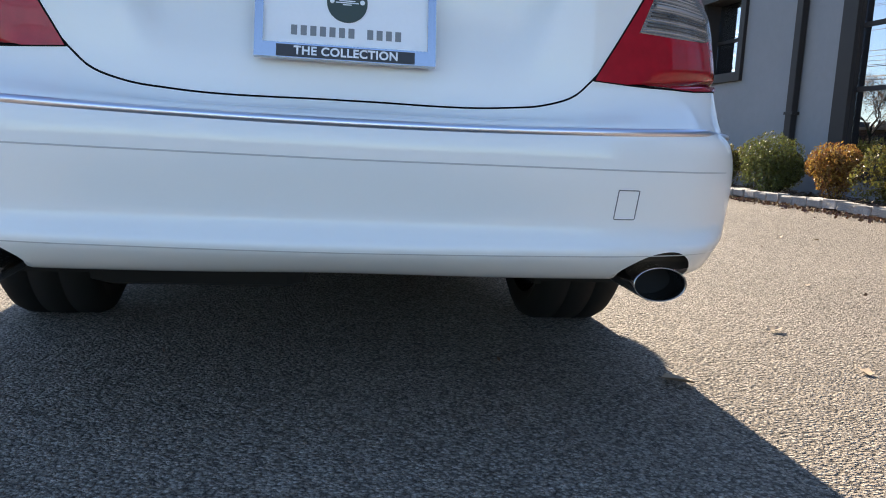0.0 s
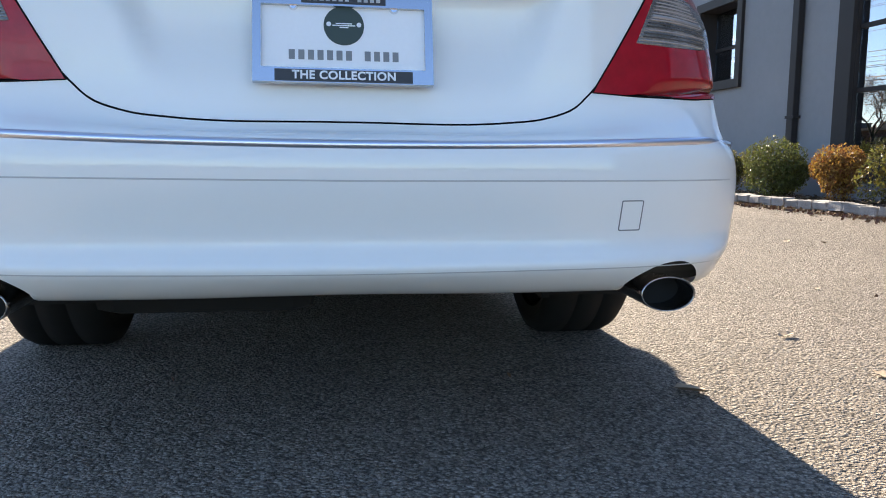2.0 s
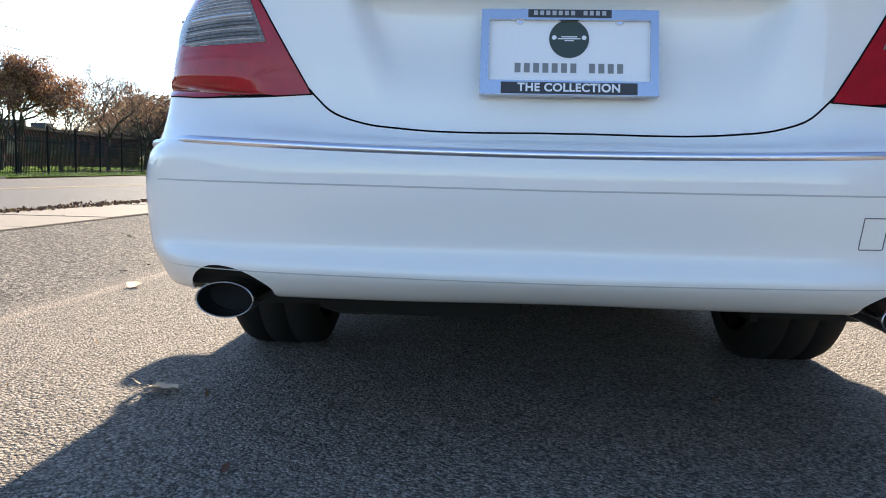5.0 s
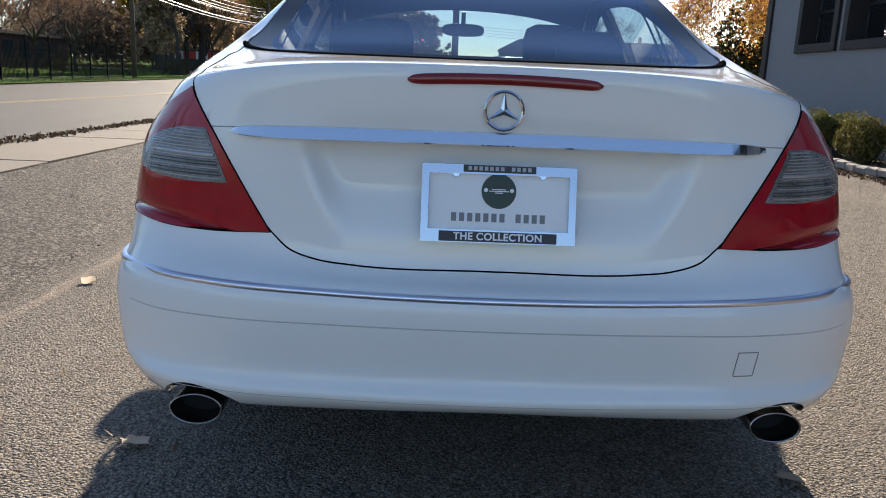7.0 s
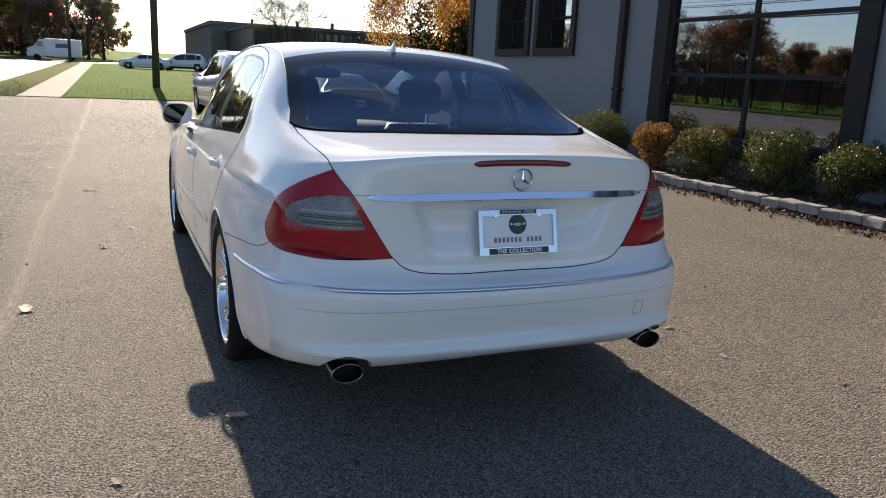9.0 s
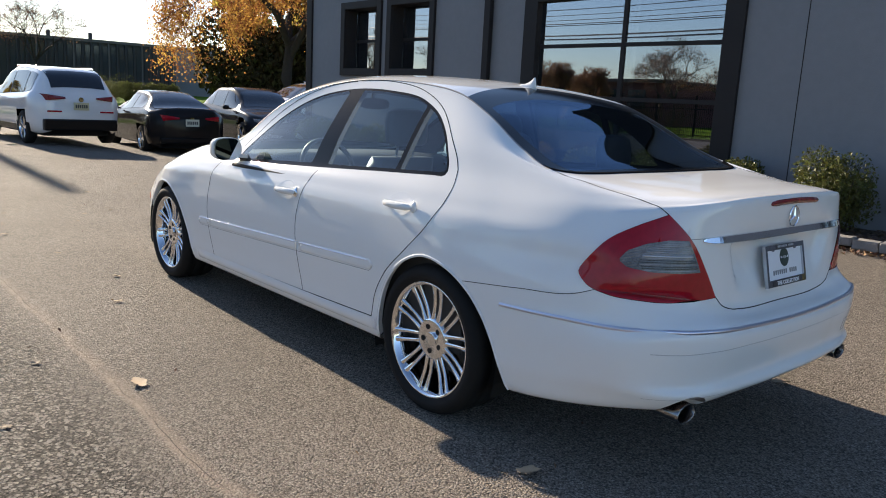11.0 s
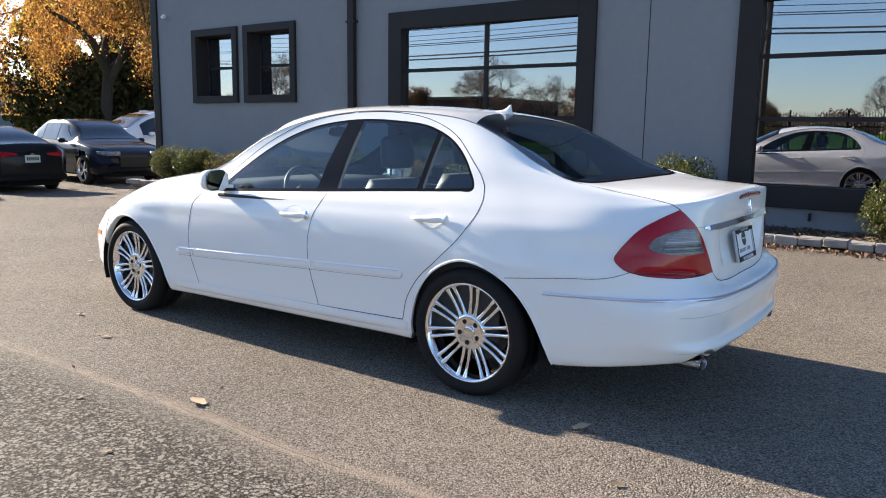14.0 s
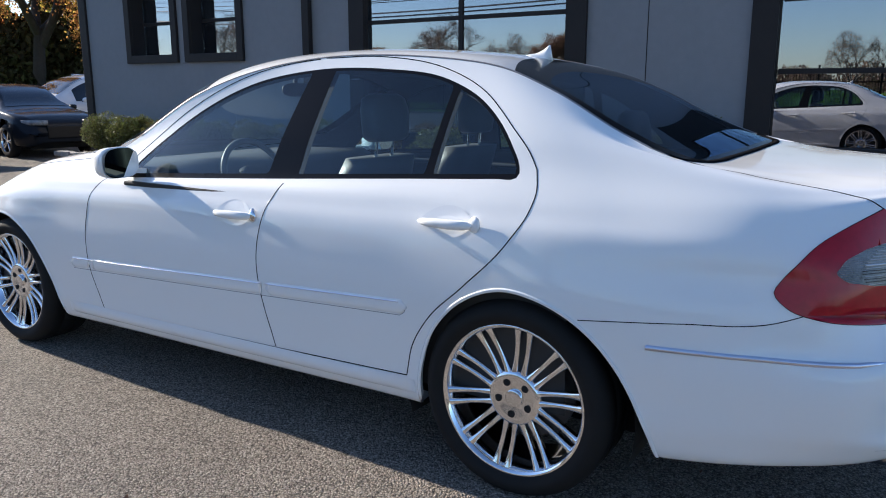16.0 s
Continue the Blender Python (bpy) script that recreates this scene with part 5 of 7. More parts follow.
lining = np.isin(kind, ["body", "front_door", "rear_door", "pillar_trim"]) & (mids[:, 1] > VK[11]) & (mids[:, 0] > SK[5]) & (mids[:, 0] < SK[11])
for sign in (-1, 1):
    panel("pillar_lining", lining, LINER, sign, lift=-0.022, label="dark cloth pillar lining")


def normal_at(sv):
    e = 2e-3
    a = skin(np.clip(sv[:, 0] + e, 0, S_END), sv[:, 1]) - skin(np.clip(sv[:, 0] - e, 0, S_END), sv[:, 1])
    b = skin(sv[:, 0], np.clip(sv[:, 1] + e, 0, V_END)) - skin(sv[:, 0], np.clip(sv[:, 1] - e, 0, V_END))
    n = np.cross(a, b)
    return n / (np.linalg.norm(n, axis=1)[:, None] + 1e-9)


def ribbon(name, sv, across, material, parent, signs=(1, -1), closed=False, label=""):
    """A strip laid along a line on the shell. across: its section as (sideways, outwards) pairs, or a function of 0..1 giving them."""
    p, n = skin(sv[:, 0], sv[:, 1]), normal_at(sv)
    t = np.roll(p, -1, 0) - np.roll(p, 1, 0)
    if not closed:
        t[0], t[-1] = p[1] - p[0], p[-1] - p[-2]
    t /= np.linalg.norm(t, axis=1)[:, None] + 1e-9
    if p[:, 0].mean() > 0 and (n[:, 0].mean() < 0 and n[:, 1].mean() > 0):
        n = -n
    c = np.cross(n, t)
    obs = []
    for sign in signs:
        verts, faces = [], []
        for k in range(len(p)):
            sec = across(k / (len(p) - 1)) if callable(across) else across
            for a, b in sec:
                q = p[k] + c[k] * a + n[k] * b
                verts.append((sign * q[0], q[1], q[2]))
        m = len(sec)
        for k in range(len(p) if closed else len(p) - 1):
            for j in range(m - 1):
                a, b = k * m + j, (k + 1) % len(p) * m + j
                faces.append((a, a + 1, b + 1, b) if sign > 0 else (a, b, b + 1, a + 1))
        if not closed and p[0][0] > 0.05:
            faces += [tuple(range(m)), tuple(range((len(p) - 1) * m, len(p) * m))]
        obs.append(shape(name, (verts, [], faces), material, parent, label, True))
    return obs


out = 1 if normal_at(np.array([[SK[8], VK[5]]]))[0, 0] > 0 else -1
GAP = [(-0.0022, -0.002 * out), (-0.0022, 0.0007 * out), (0.0022, 0.0007 * out), (0.0022, -0.002 * out)]
thick_gap = [(a * 0.85, b) for a, b in GAP]
ribbon("panel_gap", bump_edge, [(a * 0.55, b) for a, b in GAP], SEAM, body)
GAP = [(a * 0.8, b) for a, b in GAP]
for line in (on_side(front_edge), on_side(np.concatenate([sill_front, sill_rear[::-1][1:]])), on_side(b_dense[b_dense[:, 1] < 0.955]), on_side(rear_edge), on_side(top_rear), on_side(top_front), lid_edge, hood_edge, nose):
    ribbon("panel_gap", line, GAP, SEAM, body)
ribbon("panel_gap", lid_edge[:32], thick_gap, SEAM, body)
ribbon("lamp_seal", np.concatenate([lamp, lamp[:1]]), thick_gap, SEAM, body)
RIB = mat("silver_rib", (0.46, 0.46, 0.48), 0.2, 0.6)
RIB_DARK = mat("smoke_rib", (0.07, 0.068, 0.068), 0.25, 0.3)
for sign, lamp_ob in lens_ribs:
    for k, z in enumerate(np.linspace(.803, .898, 15)):
        x0 = float(np.interp(z, (.795, .85, .905), (.566, .589, .612)))
        x1 = float(np.interp(z, (.795, .803, .825, .855, .885, .905), (.70, .748, .755, .742, .704, .65)))
        line = find([(x, None, z) for x in np.linspace(x0, x1, 20)], (SK[1], SK[5]))
        wide = 0.0016 if k != 7 else 0.0045
        ribbon("lens_rib", line, [(-wide, 0.004 * out), (-wide * .4, 0.0065 * out), (wide * .4, 0.0065 * out), (wide, 0.004 * out)], RIB if k >= 7 or k % 3 == 0 else RIB_DARK, lamp_ob, (sign,))
# bumper creases: thin grey strips paint the shade along each fold
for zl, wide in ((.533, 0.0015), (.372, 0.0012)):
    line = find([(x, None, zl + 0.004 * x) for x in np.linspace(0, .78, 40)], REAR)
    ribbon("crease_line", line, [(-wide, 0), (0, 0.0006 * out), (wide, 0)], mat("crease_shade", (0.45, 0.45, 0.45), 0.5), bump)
# polished strip round the bumper, with its end caps
strip_line = np.concatenate([find([(x, None, .594 + 0.018 * (x / .71) ** 2) for x in np.linspace(0, .70, 40)], (0, SK[4])), on_side([(y, .609 - 0.045 * (y - .14)) for y in np.linspace(.17, .69, 36)])])
strip_sec = [(-0.008, -0.002 * out), (-0.006, 0.005 * out), (0, 0.0075 * out), (0.006, 0.005 * out), (0.008, -0.002 * out)]
ribbon("trim_strip", strip_line, strip_sec, STRIP, bump, label="polished bright trim strip")
# side mouldings with a bright line
mold = on_side([(y, .500 + (3.44 - y) * 0.0395) for y in np.linspace(3.44, 1.50, 90)])


def mold_sec(t):
    k = min(1.0, 26 * t + 0.15, 26 * (1 - t) + 0.15)
    return [(-0.026 * k, 0), (-0.020 * k, 0.003 * out), (0.014 * k, 0.004 * out), (0.022 * k, 0.002 * out), (0.025 * k, 0)]


for name, a, b in (("fender_moulding", 0, 8), ("front_moulding", 8, 59), ("rear_moulding", 59, 90)):
    ribbon(name, mold[a:b], mold_sec if name != "front_moulding" else mold_sec(0.5), PAINT, body)
bright = on_side([(y, .518 + (3.44 - y) * 0.0395) for y in np.linspace(3.42, 1.53, 80)])
for a, b in ((0, 8), (8, 53), (53, 80)):
    ribbon("bright_line", bright[a:b], [(-0.003, 0.001 * out), (-0.0015, 0.0055 * out), (0.002, 0.0055 * out), (0.0035, 0.001 * out)], STRIP, body, label="thin bright trim line")
outline = on_side(np.concatenate([[(y, .470 + (3.44 - y) * 0.0395) for y in np.linspace(3.42, 1.53, 70)], [(1.51, .558), (1.506, .572), (1.515, .586)]]))
ribbon("moulding_gap", outline, [(-0.001, 0), (-0.001, 0.0006 * out), (0.001, 0.0006 * out), (0.001, 0)], mat("gap_grey", (0.2, 0.2, 0.2), 0.7), body)
# wheel-arch lips
for line in (arch_rear, arch_front):
    line = line[(line[:, 1] > 0.235)]
    ribbon("arch_lip", on_side(line), [(0.012, 0.0), (0.006, 0.004 * out), (0, 0.002 * out), (0, -0.03 * out)], PAINT, body)
# moulded sill covers below the doors
sill_line = on_side([(y, .268 + (3.50 - y) * .013) for y in np.linspace(3.50, 1.475, 60)])


def sill_sec(t):
    k = min(1.0, 14 * t, 9 * (1 - t)) ** 0.5
    return [(-0.034, 0), (-0.022, 0.006 * k * out), (-0.006, 0.0105 * k * out), (0.010, 0.011 * k * out), (0.020, 0.007 * k * out), (0.026, 0)]


ribbon("sill_cover", sill_line, sill_sec, PAINT, body)
# tow-eye cover
c = np.array([(.505, .498), (.549, .498), (.546, .443), (.502, .443)])
ribbon("cover_gap", find([(x, None, z) for x, z in dense(c, True, 0.004, False)], (0, SK[3])), [(-0.0009, 0), (-0.0009, 0.0006 * out), (0.0009, 0.0006 * out), (0.0009, 0)], mat('cover_line', (0.12, 0.12, 0.13), 0.8), bump, (1,))

# ---- roof, front and rear glass ----
STN = np.arange(3, 13, dtype=float)
MID = np.array([(.62, 1.076), (.70, 1.112), (.88, 1.184), (1.17, 1.311), (1.5, 1.426), (2.15, 1.463), (2.72, 1.420), (3.15, 1.240), (3.5, 1.076), (3.66, 1.005)])


def top(t, u):
    """The roof skin: t runs from the rear glass's foot to the windscreen's, u across from -1 to 1."""
    k = np.r_[2.0, STN, 13.0]
    m = np.concatenate([[2 * MID[0] - MID[1]], MID, [2 * MID[-1] - MID[-2]]])
    w, i = weights(k, t)
    mid = sum(w[a][..., None] * m[i + a] for a in range(4))
    r = skin(np.interp(t, np.arange(15), SK), np.full(np.shape(t), V_END))
    a = np.abs(u)
    bend = 0.65 * a**2 + 0.35 * a**6
    return np.stack([u * r[..., 0], mid[..., 0] + (r[..., 1] - mid[..., 0]) * a**2, mid[..., 1] + (r[..., 2] - mid[..., 1]) * bend], -1)


def grid_panel(name, t0, t1, nt, material, pick=None, parent=None, sink=0.0, label="", nu=41):
    u = np.linspace(-1, 1, nu)
    w = np.linspace(0, 1, nt)
    U, W = np.meshgrid(u, w)
    T = t0(U) + W * (t1(U) - t0(U))
    P = top(T, U)
    P[..., 2] -= sink
    faces = []
    for r in range(nt - 1):
        for c in range(nu - 1):
            mu, mw = (u[c] + u[c + 1]) / 2, (w[r] + w[r + 1]) / 2
            if pick is None or pick(mu, mw):
                faces.append((r * nu + c, r * nu + c + 1, (r + 1) * nu + c + 1, (r + 1) * nu + c))
    bm = bmesh.new()
    vs = [bm.verts.new(p) for p in P.reshape(-1, 3)]
    for f in faces:
        bm.faces.new([vs[k] for k in f])
    bmesh.ops.delete(bm, geom=[v for v in bm.verts if not v.link_faces], context="VERTS")
    bmesh.ops.recalc_face_normals(bm, faces=bm.faces)
    if sum(f.normal.z for f in bm.faces) < 0:
        bmesh.ops.reverse_faces(bm, faces=bm.faces)
    ob = shape(name, bm, material, parent or car, label, True)
    return ob


rear_top = lambda u: 6.86 - 0.42 * u**2
screen_top = lambda u: 9.05 - 0.12 * u**2
flat_t = lambda c: (lambda u: c + 0 * u)
clear_rear = lambda u, w: abs(u) < 0.89 and 0.09 < w < 0.88
ob = grid_panel("rear_window", flat_t(3.0), rear_top, 42, REARGLASS, clear_rear, label="tinted rear window")
ob.visible_shadow = False
grid_panel("window_border", flat_t(3.0), rear_top, 42, mat("black_frit", (0.006, 0.006, 0.008), 0.12, spec=0.22), lambda u, w: not clear_rear(u, w), label="black rear window border")
grid_panel("roof", rear_top, screen_top, 40, PAINT)
ob = grid_panel("windscreen", screen_top, flat_t(12.0), 30, CARGLASS, lambda u, w: abs(u) < 0.95 and w > 0.04)
ob.visible_shadow = False
grid_panel("screen_border", screen_top, flat_t(12.0), 30, PLASTIC, lambda u, w: not (abs(u) < 0.95 and w > 0.04))
grid_panel("headliner", lambda u: rear_top(u) + 0.1, lambda u: screen_top(u) - 0.05, 16, LINER, lambda u, w: abs(u) < 0.97, sink=0.035)
rail_line = np.stack([np.interp(np.linspace(4.2, 9.8, 90), np.arange(15), SK), np.full(90, V_END - 0.004)], 1)
ribbon("roof_gap", rail_line, [(-0.003, -0.002), (-0.003, 0.0012 * out), (0.003, 0.0012 * out), (0.003, -0.002)], mat("roof_strip", (0.16, 0.16, 0.17), 0.5), body)
seal = np.stack([np.interp(np.linspace(0, 4.2, 50), np.arange(15), SK), np.full(50, V_END - 0.006)], 1)
ribbon("window_seal", seal, [(-0.012, 0), (-0.008, 0.004 * out), (0.012, 0.004 * out), (0.012, -0.01 * out)], SEAM, body)

# ---- fittings of the saloon ----
def on_tail(x, z):
    return skin(*find([(abs(x), None, z)], (0, SK[4]))[0])[1]


def lathe(profile, seg=48, axis="x"):
    """Rings turned about the x axis from (x, radius) pairs."""
    verts, faces = [], []
    for x, r in profile:
        verts += [(x, r * math.cos(2 * math.pi * k / seg), r * math.sin(2 * math.pi * k / seg)) for k in range(seg)]
    for j in range(len(profile) - 1):
        for k in range(seg):
            a, b = j * seg + k, j * seg + (k + 1) % seg
            faces.append((a, b, b + seg, a + seg))
    return verts, [], faces


def loft(rings, closed_ends=True):
    """Skin over equal rings of points."""
    n = len(rings[0])
    verts = [tuple(p) for r in rings for p in r]
    faces = [(j * n + k, j * n + (k + 1) % n, (j + 1) * n + (k + 1) % n, (j + 1) * n + k) for j in range(len(rings) - 1) for k in range(n)]
    if closed_ends:
        faces += [tuple(range(n))[::-1], tuple(range((len(rings) - 1) * n, len(rings) * n))]
    return verts, [], faces


def oval(c, a, b, n=20, power=2.0, plane="xz"):
    """A rounded ring round c with half-axes a, b."""
    got = []
    for k in range(n):
        t = 2 * math.pi * k / n
        p = math.copysign(abs(math.cos(t)) ** (2 / power), math.cos(t)) * a
        q = math.copysign(abs(math.sin(t)) ** (2 / power), math.sin(t)) * b
        i, j = "xyz".index(plane[0]), "xyz".index(plane[1])
        v = list(c)
        v[i] += p
        v[j] += q
        got.append(tuple(v))
    return got


# chrome bar over the number plate
rings = []
for x in np.linspace(-.55, .55, 70):
    k = max(0.0, 1 - abs(x / .551) ** 10) ** 0.5
    h = 0.002 + 0.0118 * k
    y, z = on_tail(x, .905) - 0.003, .909 - 0.004 * (x / .53) ** 2
    rings.append([(x, y + 0.012, z - h), (x, y - 0.010 * k, z - h), (x, y - 0.013 * k, z - h * 0.8), (x, y - 0.004 * k, z + h * 0.85), (x, y, z + h), (x, y + 0.012, z + h)])
shape("chrome_bar", loft(rings), mat("bright_bar", (0.80, 0.80, 0.82), 0.09, 1.0), boot, "long chrome bar across the boot lid")
# thin grey strip above the bar: the lid fold's shade as colour
line = find([(x, None, .921 - 0.012 * (x / .6) ** 2) for x in np.linspace(0, .598, 40)], (0, SK[4]))
ribbon("lid_line", line, [(-0.0012, 0), (-0.0012, 0.0006 * out), (0.0012, 0.0006 * out), (0.0012, 0)], mat("lid_shade", (0.3, 0.3, 0.3), 0.6), boot)
# third brake lamp
rings = []
for x in np.linspace(-.192, .192, 40):
    k = max(0.0, 1 - abs(x / .193) ** 14) ** 0.5
    z = 1.026 - 0.006 * (x / .19) ** 2
    y = on_tail(x, z)
    rings.append([(x, y + 0.012, z - 0.010 * k), (x, y - 0.004, z - 0.0105 * k), (x, y - 0.006, z), (x, y - 0.004, z + 0.0105 * k), (x, y + 0.012, z + 0.010 * k)])
shape("brake_lamp", loft(rings), mat("brake_red", (0.24, 0.012, 0.012), 0.25, coat=0.5, var=0.5, scale=60), boot, "narrow red high-level brake lamp", True)
# round emblem: a ring with three bars
ey = on_tail(0, .966) - 0.004
verts, faces = [], []
for k in range(40):
    a = 2 * math.pi * k / 40
    for r, d in ((.039, 0), (.0405, -.005), (.0375, -.007), (.0345, -.005), (.036, 0)):
        verts.append((r * math.cos(a), ey + d, .966 + r * math.sin(a)))
for k in range(40):
    for j in range(4):
        a, b = k * 5 + j, (k + 1) % 40 * 5 + j
        faces.append((a, a + 1, b + 1, b))
for k in range(3):
    a = math.pi / 2 + 2 * math.pi * k / 3
    d, s = Vector((math.cos(a), 0, math.sin(a))), Vector((-math.sin(a), 0, math.cos(a)))
    c, i = Vector((0, ey - 0.005, .966)), len(verts)
    verts += [tuple(c + s * .0075), tuple(c + d * .037), tuple(c - s * .0075), tuple(c + Vector((0, -.005, 0)))]
    faces += [(i, i + 1, i + 3), (i + 1, i + 2, i + 3)]
shape("emblem", (verts, [], faces), CHROME, boot, "round chrome emblem with three bars")

# number plate in its bright frame, leaning with the lid
plate = tagged(new("number_plate"), "white dealer plate in a chrome frame on the boot lid", "plate")
plate_lean = math.degrees(math.atan2(0.034, 0.152))
plate.matrix_basis = pose(0, 0.046, .7765, -plate_lean, 0, 0)
PLATE_WHITE = mat("plate_white", (0.86, 0.86, 0.88), 0.4, var=0.08, scale=10)
BADGE = mat("badge_green", (0.035, 0.055, 0.045), 0.5)
INK = mat("plate_ink", (0.05, 0.055, 0.055), 0.6)
BAR_BLACK = mat("frame_black", (0.035, 0.035, 0.04), 0.5)
box_part("sheet", (-.150, -.001, -.074), (.150, .001, .074), PLATE_WHITE, plate)
bm = bmesh.new()
outer, hole = [(-.1575, -.079), (.1575, -.079), (.1575, .079), (-.1575, .079)], [(-.143, -.053), (.143, -.053), (.143, .060), (-.143, .060)]
for k in range(4):
    a, b, c, d = outer[k], outer[(k + 1) % 4], hole[(k + 1) % 4], hole[k]
    v = [bm.verts.new((x, y, z)) for y in (-.009, .004) for x, z in (a, b, c, d)]
    for f in ((0, 1, 2, 3), (7, 6, 5, 4), (0, 4, 5, 1), (1, 5, 6, 2), (2, 6, 7, 3), (3, 7, 4, 0)):
        bm.faces.new([v[q] for q in f])
bmesh.ops.remove_doubles(bm, verts=bm.verts, dist=1e-5)
bmesh.ops.delete(bm, geom=[f for f in bm.faces if f.calc_area() < 1e-9], context="FACES")
bmesh.ops.recalc_face_normals(bm, faces=bm.faces)
part("frame", bm, mat("frame_chrome", (0.52, 0.53, 0.56), 0.12, 1.0), plate, "chrome plate frame")
box_part("lower_bar", (-.120, -.0105, -.0775), (.120, -.008, -.0565), BAR_BLACK, plate, 0.0008)
box_part("upper_bar", (-.074, -.0105, .0640), (.074, -.008, .0785), BAR_BLACK, plate, 0.0008)
bm = bmesh.new()
add_tube(bm, (0, -.0012, .027), (0, -.0026, .027), .0355, seg=48)
badge = part("badge", bm, BADGE, plate, "round dark green badge")
for x0, x1, z in ((-.020, .020, .027), (-.014, .014, .0305), (-.008, .008, .0235)):
    box_part("bar", (x0, -.0034, z - .0009), (x1, -.0027, z + .0009), PLATE_WHITE, badge)
for x in (-.0265, .0265):
    bm = bmesh.new()
    add_tube(bm, (x, -.0027, .029), (x, -.0034, .029), .0042, seg=14)
    part("dot", bm, PLATE_WHITE, badge)


def bars(x0, x1, z0, z1, y, gaps, material):
    """A line of lettering shown as plain upright bars."""
    n = len(gaps)
    w = (x1 - x0) / n
    for k, g in enumerate(gaps):
        if g != " ":
            box_part("bar", (x0 + w * (k + 0.18), y - .0006, z0), (x0 + w * (k + 0.82), y, z1), material, plate)


bars(-.099, .099, -.036, -.0185, -.0012, "xxxxxxx xxxx", mat("ink_thin", (0.22, 0.225, 0.235), 0.6))
bars(-.066, .066, .0675, .0755, -.0108, "xxxxxxx xxxx", mat("bar_pale", (0.45, 0.45, 0.47), 0.5))


def words(text, size, at, material, parent):
    cu = bpy.data.curves.new("lettering", "FONT")
    cu.body, cu.size, cu.align_x, cu.align_y, cu.extrude, cu.offset = text, size, "CENTER", "CENTER", 0.0006, 0.0006
    cu.space_character = 1.08
    tmp = bpy.data.objects.new("lettering", cu)
    me = bpy.data.meshes.new_from_object(tmp)
    bpy.data.objects.remove(tmp)
    me.materials.append(material)
    ob = new("lettering", me)
    ob.parent = parent
    ob.matrix_basis = Matrix.Translation(at) @ Euler((radians(90), 0, 0)).to_matrix().to_4x4()
    return ob


words("THE COLLECTION", 0.0205, (0, -.0112, -.0672), PLATE_WHITE, plate)
for x in (-.088, .089):
    bm = bmesh.new()
    add_tube(bm, (x, -.001, .0605), (x, -.006, .0605), .0085, .0065, 16)
    part("screw", bm, CHROME, plate, "bright plate screw")

# exhaust tips in dark bumper cut-outs
for sx in (-1, 1):
    cx, cz = sx * .625, .314
    rings = [oval((cx, .03 + d, cz), .056 * k, .034 * k, 28) for d, k in ((.30, .8), (.02, 1.0), (0, 1.02), (-.004, .985), (.0, .93), (.03, .90), (.12, .88))]
    tip = shape("exhaust_tip", loft(rings, False), EXHAUST, car, "oval dark steel exhaust tip", True)
    shape("bore", loft([oval((cx, .09, cz), .05, .03, 28), oval((cx, .14, cz), .05, .03, 28)]), NEAR_BLACK, tip)
    box_part("cutout", (min(sx * .50, sx * .73), .10, .33), (max(sx * .50, sx * .73), .30, .45), NEAR_BLACK, car, 0.02)
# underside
box_part("floor_pan", (-.58, 1.5, .19), (.58, 4.5, .30), NEAR_BLACK, car, 0.03)
box_part("boot_floor", (-.66, .14, .335), (.66, 1.5, .42), NEAR_BLACK, car, 0.02)
box_part("silencer", (-.50, .22, .25), (-.05, .70, .36), NEAR_BLACK, car, 0.05)
box_part("axle", (-.65, 1.06, .26), (.65, 1.18, .36), NEAR_BLACK, car, 0.03)
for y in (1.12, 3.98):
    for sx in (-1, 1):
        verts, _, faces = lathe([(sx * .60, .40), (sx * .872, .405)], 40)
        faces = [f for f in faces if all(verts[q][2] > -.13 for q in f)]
        shape("wheel_well", ([(x, yy + y, z + .31) for x, yy, z in verts], [], faces), NEAR_BLACK, car)
        box_part("well_wall", (min(sx * .58, sx * .60), y - .40, .18), (max(sx * .58, sx * .60), y + .40, .70), NEAR_BLACK, car)


